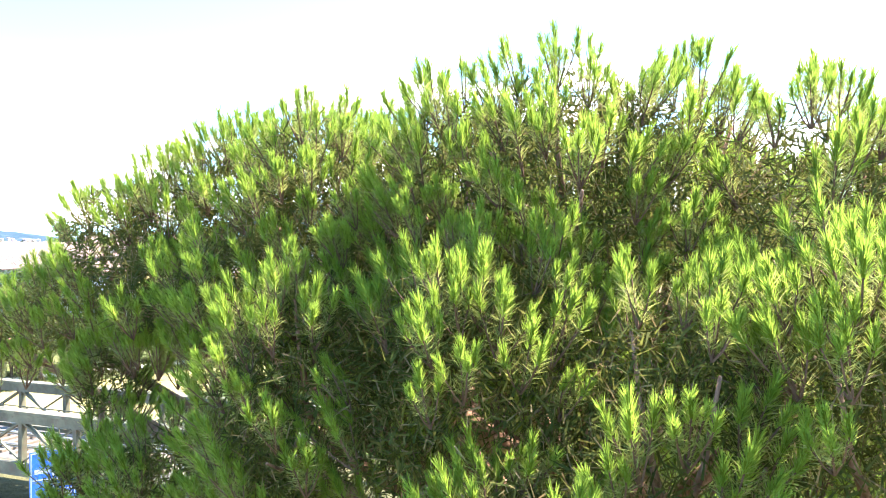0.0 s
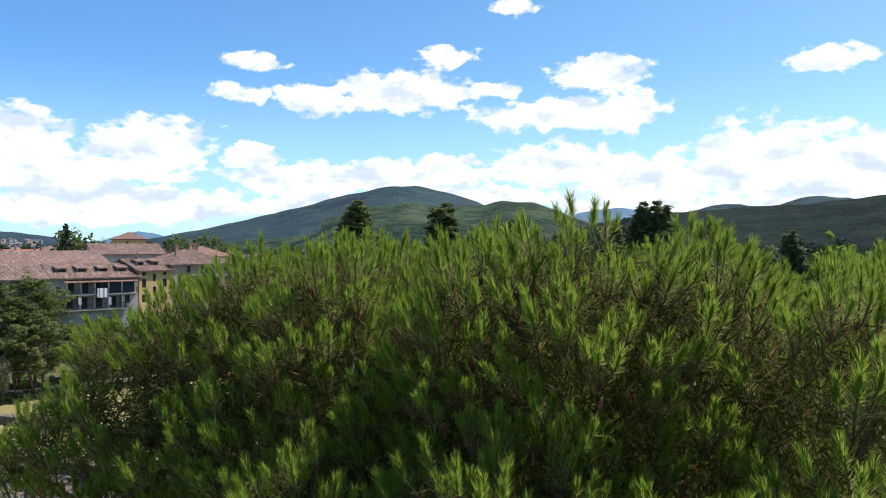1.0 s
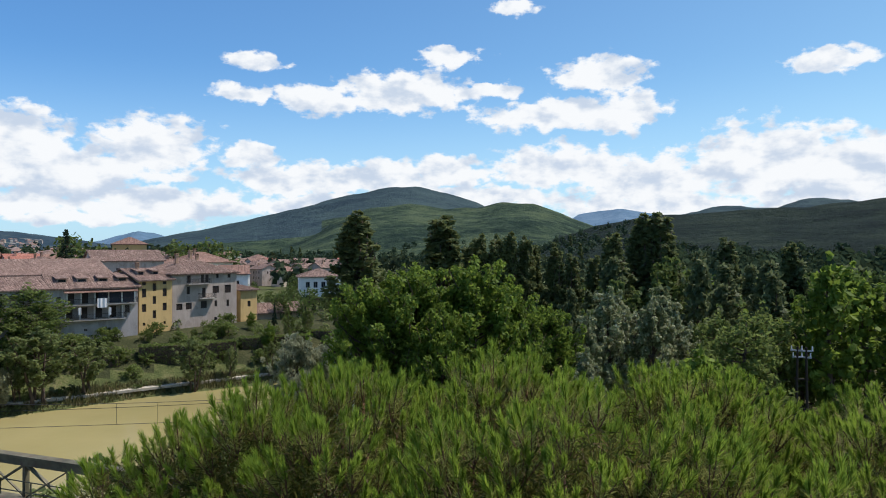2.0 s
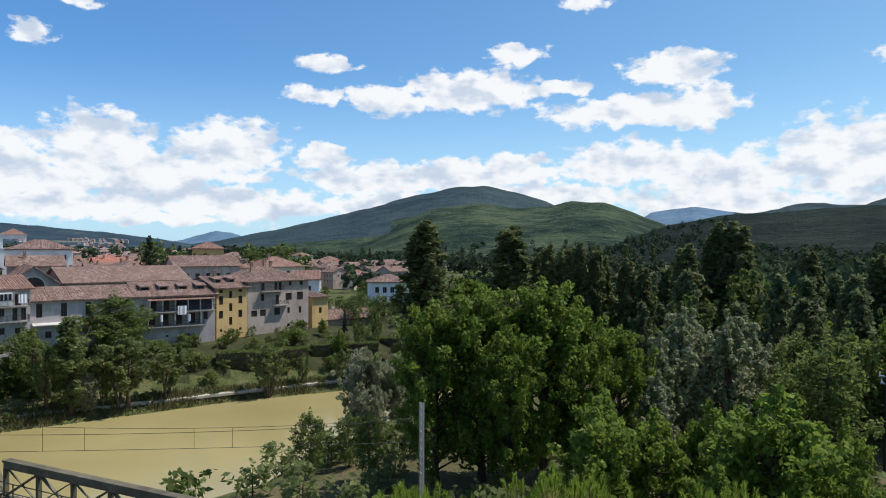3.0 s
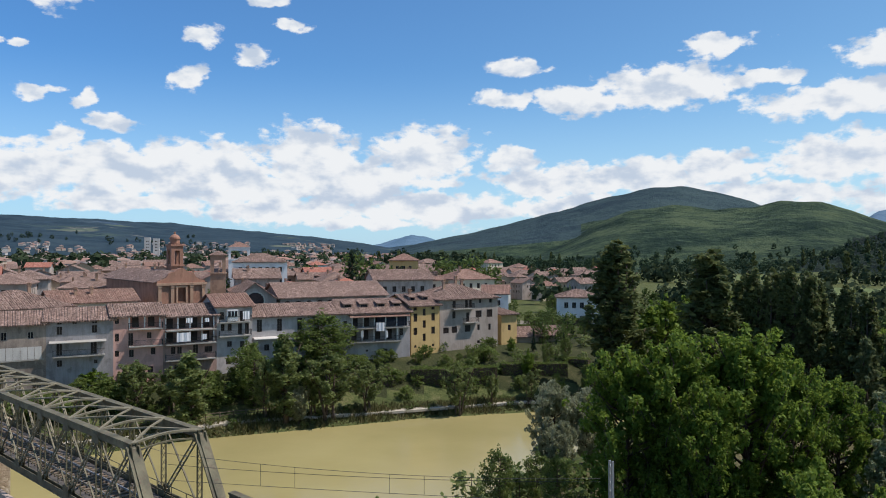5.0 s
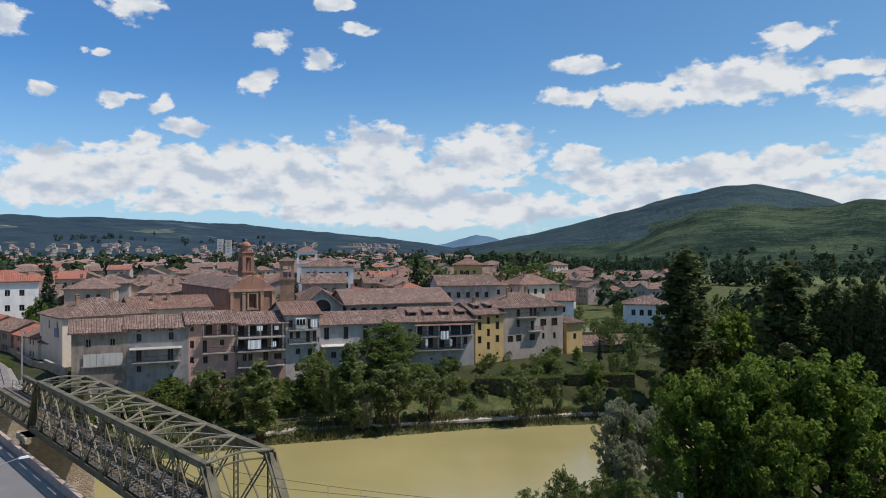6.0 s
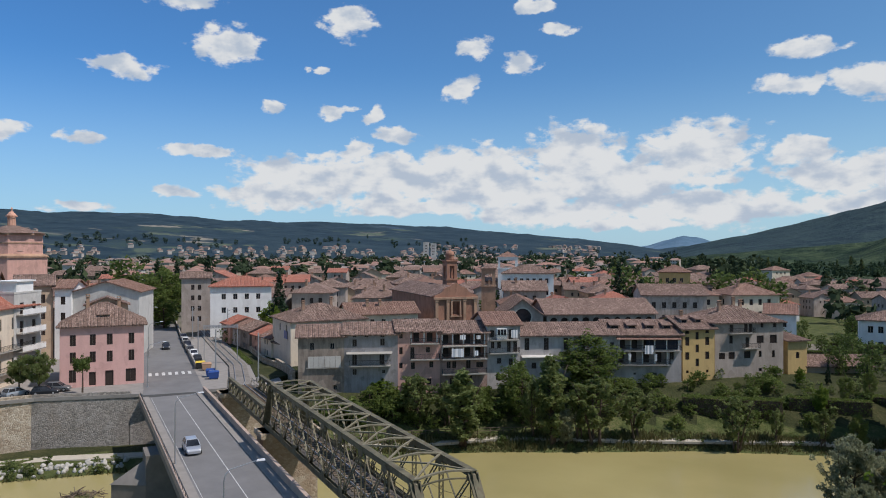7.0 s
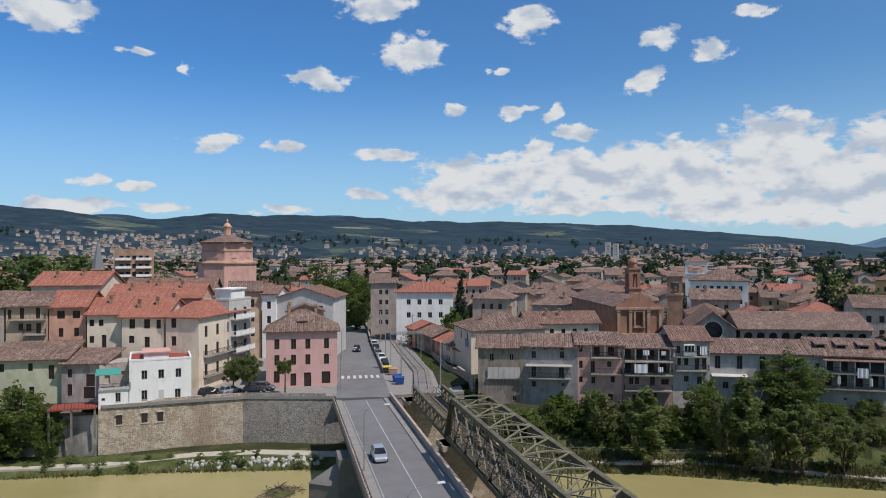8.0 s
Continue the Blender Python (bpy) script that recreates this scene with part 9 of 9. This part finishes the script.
# cutting wall beside the railway
for pts, zt in (([(-104.5, 75.5), (-110, 78.2), (-118.5, 81.5)], 1.6), ([(-112, 79.6), (-124, 82.4), (-142, 90.5)], 1.1)):
    g = Geo()
    for p, q in zip(pts, pts[1:]):
        d = Vector((q[0] - p[0], q[1] - p[1], 0)).normalized()
        n = Vector((-d.y, d.x, 0)) * .25
        a, b = Vector((*p, 0)), Vector((*q, 0))
        lo, hi = Vector((0, 0, -4)), Vector((0, 0, zt))
        g.hexa([a + n + lo, a - n + lo, b - n + lo, b + n + lo, a + n + hi, a - n + hi, b - n + hi, b + n + hi])
    tagged(part("cutting_wall", g, M["stone"]), "low stone wall beside the railway cutting", "wall", kind="structure")
g = Geo()
for p, q in zip(TOWN_ROAD[2:5], TOWN_ROAD[3:5]):
    d = Vector((q[0] - p[0], q[1] - p[1], 0)).normalized()
    n = Vector((d.y, -d.x, 0)) * 5.0
    g.beam(Vector((*p, .45)) + n, Vector((*q, .45)) + n, .3, .9)
tagged(part("road_wall", g, M["concrete"]), "low pale wall between road and railway", "wall", kind="structure")

# ---- dressing of the houses ----
def cloth_on(parent, x, y, z, w, h, label, mat="cloth"):
    g = Geo()
    n = 8
    for i in range(n):
        x0, x1 = x + w * i / n, x + w * (i + 1) / n
        y0, y1 = y + .05 * math.sin(i * 1.9), y + .05 * math.sin((i + 1) * 1.9)
        g.poly([(x0, y0, z - h), (x1, y1, z - h), (x1, y1, z), (x0, y0, z)])
        g.poly([(x0, y0 + .02, z), (x1, y1 + .02, z), (x1, y1 + .02, z - h), (x0, y0 + .02, z - h)])
    ob = part("laundry", g, M[mat])
    ob.matrix_world = parent.matrix_world.copy()
    return tagged(ob, label, "laundry")


bpy.context.view_layer.update()
cloth_on(b4, 1.9, -1.6, 10.5, 2.2, 1.5, "white sheet hung over a balcony rail")
cloth_on(b4, 5.9, -1.58, 10.1, .8, .9, "pale laundry hung over a balcony rail")
cloth_on(b7, 6.6, -1.35, 10.5, 1.6, 1.6, "white sheet hung from the upper balcony")
cloth_on(b7, 3.6, -1.3, 9.0, .5, 1.2, "pale towel hung on a balcony rail")
cloth_on(b4, 3.4, -1.58, 12.9, 1.0, .8, "white towels hung under the roof")
cloth_on(b4, 6.4, -1.58, 12.8, .7, .7, "pale shirt hung under the roof")
cloth_on(b7, 8.4, -1.3, 8.9, .45, 1.3, "pale towel hung below the upper balcony")
cloth_on(b5, 4.2, -1.1, 13.6, 1.2, 1.4, "white awning cloth drawn across a balcony")
sl = Geo()
sl.hexa([(.4, -1.3, 9.75), (8.4, -1.3, 9.75), (8.4, 0, 9.95), (.4, 0, 9.95), (.4, -1.3, 9.85), (8.4, -1.3, 9.85), (8.4, 0, 10.05), (.4, 0, 10.05)])
part("canopy", sl, M["concrete"], b2, "pale balcony canopy")
for i in range(6):
    sl = Geo()
    sl.box(1.7 + i * .95, 2.6 + i * .95, -.28, -.2, 7.5, 9.4)
    part("terrace_panel", sl, M["offwhite"], b1, "pale terrace panel")
sl = Geo()
sl.box(1.4, 7.7, -.35, 0, 7.3, 7.46)
part("terrace_slab", sl, M["concrete"], b1)


def dormer(parent, x, y, z, w=1.5, roof="tile_old"):
    g = Geo()
    g.box(x - w / 2, x + w / 2, y, y + 1.6, z - .3, z + .75)
    d = part("dormer", g, M["brown"], parent)
    p = Geo()
    p.box(x - w / 2 + .15, x + w / 2 - .15, y - .03, y - .005, z + .1, z + .62)
    part("pane", p, M["glass"], d)
    r = Geo()
    r.hexa([(x - w / 2 - .25, y - .35, z + .7), (x + w / 2 + .25, y - .35, z + .7), (x + w / 2 + .25, y + 2.0, z + 1.15), (x - w / 2 - .25, y + 2.0, z + 1.15),
            (x - w / 2 - .25, y - .35, z + .85), (x + w / 2 + .25, y - .35, z + .85), (x + w / 2 + .25, y + 2.0, z + 1.3), (x - w / 2 - .25, y + 2.0, z + 1.3)])
    part("dormer_roof", r, M[roof], d)


for x in (1.8, 5.0, 8.4, 11.6):
    dormer(b7, x, 2.0, 13.1)
for x in (1.6, 4.6):
    dormer(b8, x, 2.2, 13.6, 1.2)
dormer(pink, 6.6, 1.9, 11.2, 1.6)
for x in (3.2, 10.8):
    g = Geo()
    g.hexa([(x - .4, 1.6, 11.05), (x + .4, 1.6, 11.05), (x + .4, 2.4, 11.38), (x - .4, 2.4, 11.38), (x - .4, 1.6, 11.15), (x + .4, 1.6, 11.15), (x + .4, 2.4, 11.48), (x - .4, 2.4, 11.48)])
    part("skylight", g, M["car_white"], pink)
# altana rooms behind the pink roof
g = Geo()
g.box(3.5, 10.5, 8.0, 12.5, 9, 13.2)
alt = part("roof_room", g, M["tan"], pink)
rg, gab = roof_geo(7.0, 4.5, 13.2, "front", 1.3, .4)
ob = part("room_roof", rg, M["tile_old"], alt)
ob.location = (3.5, 8.0, 0)
g = Geo()
g.f += [(0, 1, 2)]
g.v += [(3.5, 7.99, 13.2), (10.5, 7.99, 13.2), (7, 7.99, 14.5)]
part("room_gable", g, M["tan"], alt)
# blue banner, green awning, red terrace
g = Geo()
g.box(-.16, -.1, 2.0, 4.4, 6.8, 8.4)
bn = tagged(part("banner", g, M["car_blue"]), "blue cloth banner hung on the cream house", "banner")
for o in scene.objects:
    if o.parent is None and o.get("label", "").startswith("cream house with blue banner"):
        bn.matrix_world = o.matrix_world.copy()
g = Geo()
g.hexa([(-.4, -.9, 5.9), (3.4, -.9, 5.9), (3.4, .6, 6.7), (-.4, .6, 6.7), (-.4, -.9, 5.97), (3.4, -.9, 5.97), (3.4, .6, 6.77), (-.4, .6, 6.77)])
part("awning", g, M["awning"], low, "green fabric awning")
g = Geo()
facade(g, 4.6, 3.4, 7.2, [(1.2, 4.0, .8, 1.5), (3.4, 4.0, .9, 2.0)], lambda x, q, z: (x, q + 2.2, z), .3)
g.box(0, 4.6, 2.6, 8, 7.2, 7.4)
part("upper_room", g, M["pale"], low)
g = Geo()
g.box(2.2, 6.2, 3.2, 8.2, 7.7, 8.6)
part("roof_room", g, M["white"], terrace, "small white room on the roof terrace")
g = Geo()
g.box(1.9, 6.5, 2.9, 8.5, 8.6, 8.8)
part("room_roof", g, M["rose"], terrace, "flat pinkish roof of the terrace room")
deckt = thing("terrace_deck", "small red garden terrace with white chairs above the wall", "terrace", Matrix.Translation((-129.6, 9.8, 0)) @ Matrix.Rotation(1.28, 4, "Z"))
g = Geo()
g.box(0, 7, -2.5, 2, -.2, .0)
part("floor", g, M["red_floor"], deckt)
g = Geo()
for i in range(15):
    g.box(i * .5 - .02, i * .5 + .02, -2.52, -2.46, 0, .95)
g.box(0, 7, -2.53, -2.45, .92, .98)
part("railing", g, M["iron"], deckt)
g = Geo()
for x in (.2, 3.4, 6.8):
    g.box(x - .15, x + .15, -2.3, -2.0, -5, -.2)
part("post", g, M["concrete_dark"], deckt)
# windows in the river wall below the white house
for x, y in ((-126.18, 19.4), (-125.40, 23.16), (-124.91, 25.55)):
    w = thing("wall_window", "small dark window in the stone river wall", "window", Matrix.Translation((x, y, -3.4)) @ Matrix.Rotation(1.368, 4, "Z"))
    g = Geo()
    g.box(-.45, .45, -.16, .5, 0, 1.6)
    part("reveal", g, M["shutter"], w)
    g = Geo()
    for a, b, c, d in ((-.6, .6, -.16, -.0), (-.6, .6, 1.6, 1.76)):
        g.box(a, b, -.28, .3, c, d)
    part("surround", g, M["trim"], w)

# ---- square trees, rocks, fence, driftwood ----
plaza_tree = proto("broadleaf_tree", "small round-crowned street tree on the square", 7.6, 2.7, 0.2, "leaf_olive", 7000, 30, "round", .3, 41)
pollard = proto("broadleaf_tree", "pollarded street tree with a small dark crown", 6.8, 1.7, 0.2, "leaf_dark", 2400, 16, "round", .55, 42)
plant(plaza_tree, -122.8, 39.9, -.05, 1.0)
plant(plaza_tree, -126.5, 38.2, -.05, .85, 2.0)
plant(pollard, -118.6, 44.9, -.05, 1.0)
retire(plaza_tree), retire(pollard)
ROCKS = random.Random(8)


def boulder(seed, r):
    bm = bmesh.new()
    bmesh.ops.create_icosphere(bm, subdivisions=2, radius=r)
    for v in bm.verts:
        v.co *= 1 + .35 * noise.noise(v.co * (1.3 / r) + Vector((seed, 0, 0)))
        v.co.z *= .7
    return bm


rock_meshes = []
for k in range(5):
    ob = part("rock", boulder(k * 7.3, 1.0), M["rock"])
    rock_meshes.append(ob.data)
    bpy.data.objects.remove(ob)
for k in range(95):
    q = ROCKS.random() ** 1.3
    a, b = Vector((-103.2, 44.6, 0)), Vector((-113.6, 25.5, 0))
    p = a.lerp(b, q) + Vector((-ROCKS.uniform(.2, 3.0), ROCKS.uniform(-.6, 1.6), 0))
    ob = new("rock", rock_meshes[k % 5])
    s = ROCKS.uniform(.16, .5) * (1.25 - .5 * q)
    ob.matrix_world = Matrix.Translation((p.x, p.y, ground_at(p.x, p.y) + s * .2)) @ Euler((ROCKS.uniform(0, 6), ROCKS.uniform(0, 6), ROCKS.uniform(0, 6))).to_matrix().to_4x4() @ Matrix.Scale(s, 4)
    tagged(ob, "pale boulder in the scrub at the river edge", "rock", "boulders below the wall")
heap = thing("driftwood_heap", "heap of grey driftwood and weeds at the bridge pier", "driftwood", Matrix.Translation((-95.6, 35.5, -9.2)))
g = Geo()
for k in range(150):
    w, q = ROCKS.uniform(0, 6.28), ROCKS.uniform(0, 2.8)
    c = Vector((math.cos(w) * q, math.sin(w) * q * 1.3, max(.1, 1.3 - q * .45) * ROCKS.uniform(.2, 1)))
    d = Vector((ROCKS.uniform(-1, 1), ROCKS.uniform(-1, 1), ROCKS.uniform(-.3, .4))).normalized() * ROCKS.uniform(.4, 1.5)
    g.rod(c - d, c + d, .06, .03, 5)
tagged(part("branch_tangle", g, M["wood"], heap), kind="stuff")
g = Geo()
g.ring(-.6, 3.4, .5, 1.6, 14)
g.ring(.5, 1.6, .8, .05, 14)
part("mud_bank", g, M["bank"], heap)
fence = thing("wooden_fence", "low weathered wooden fence beside the river path", "fence")
fp = [(-88, 72), (-82.5, 80), (-77, 87), (-71.5, 93.5), (-66, 98.6)]
for (ax, ay), (bx, by) in zip(fp, fp[1:]):
    n = 4
    for i in range(n):
        x, y = ax + (bx - ax) * i / n, ay + (by - ay) * i / n
        z = ground_at(x, y)
        g = Geo()
        g.box(x - .06, x + .06, y - .06, y + .06, z - .3, z + 1.05)
        part("post", g, M["wood"], fence)
        x2, y2 = ax + (bx - ax) * (i + 1) / n, ay + (by - ay) * (i + 1) / n
        z2 = ground_at(x2, y2)
        for q in (.5, .95):
            g = Geo()
            g.beam((x, y, z + q), (x2, y2, z2 + q), .06, .11)
            part("rail", g, M["wood"], fence)
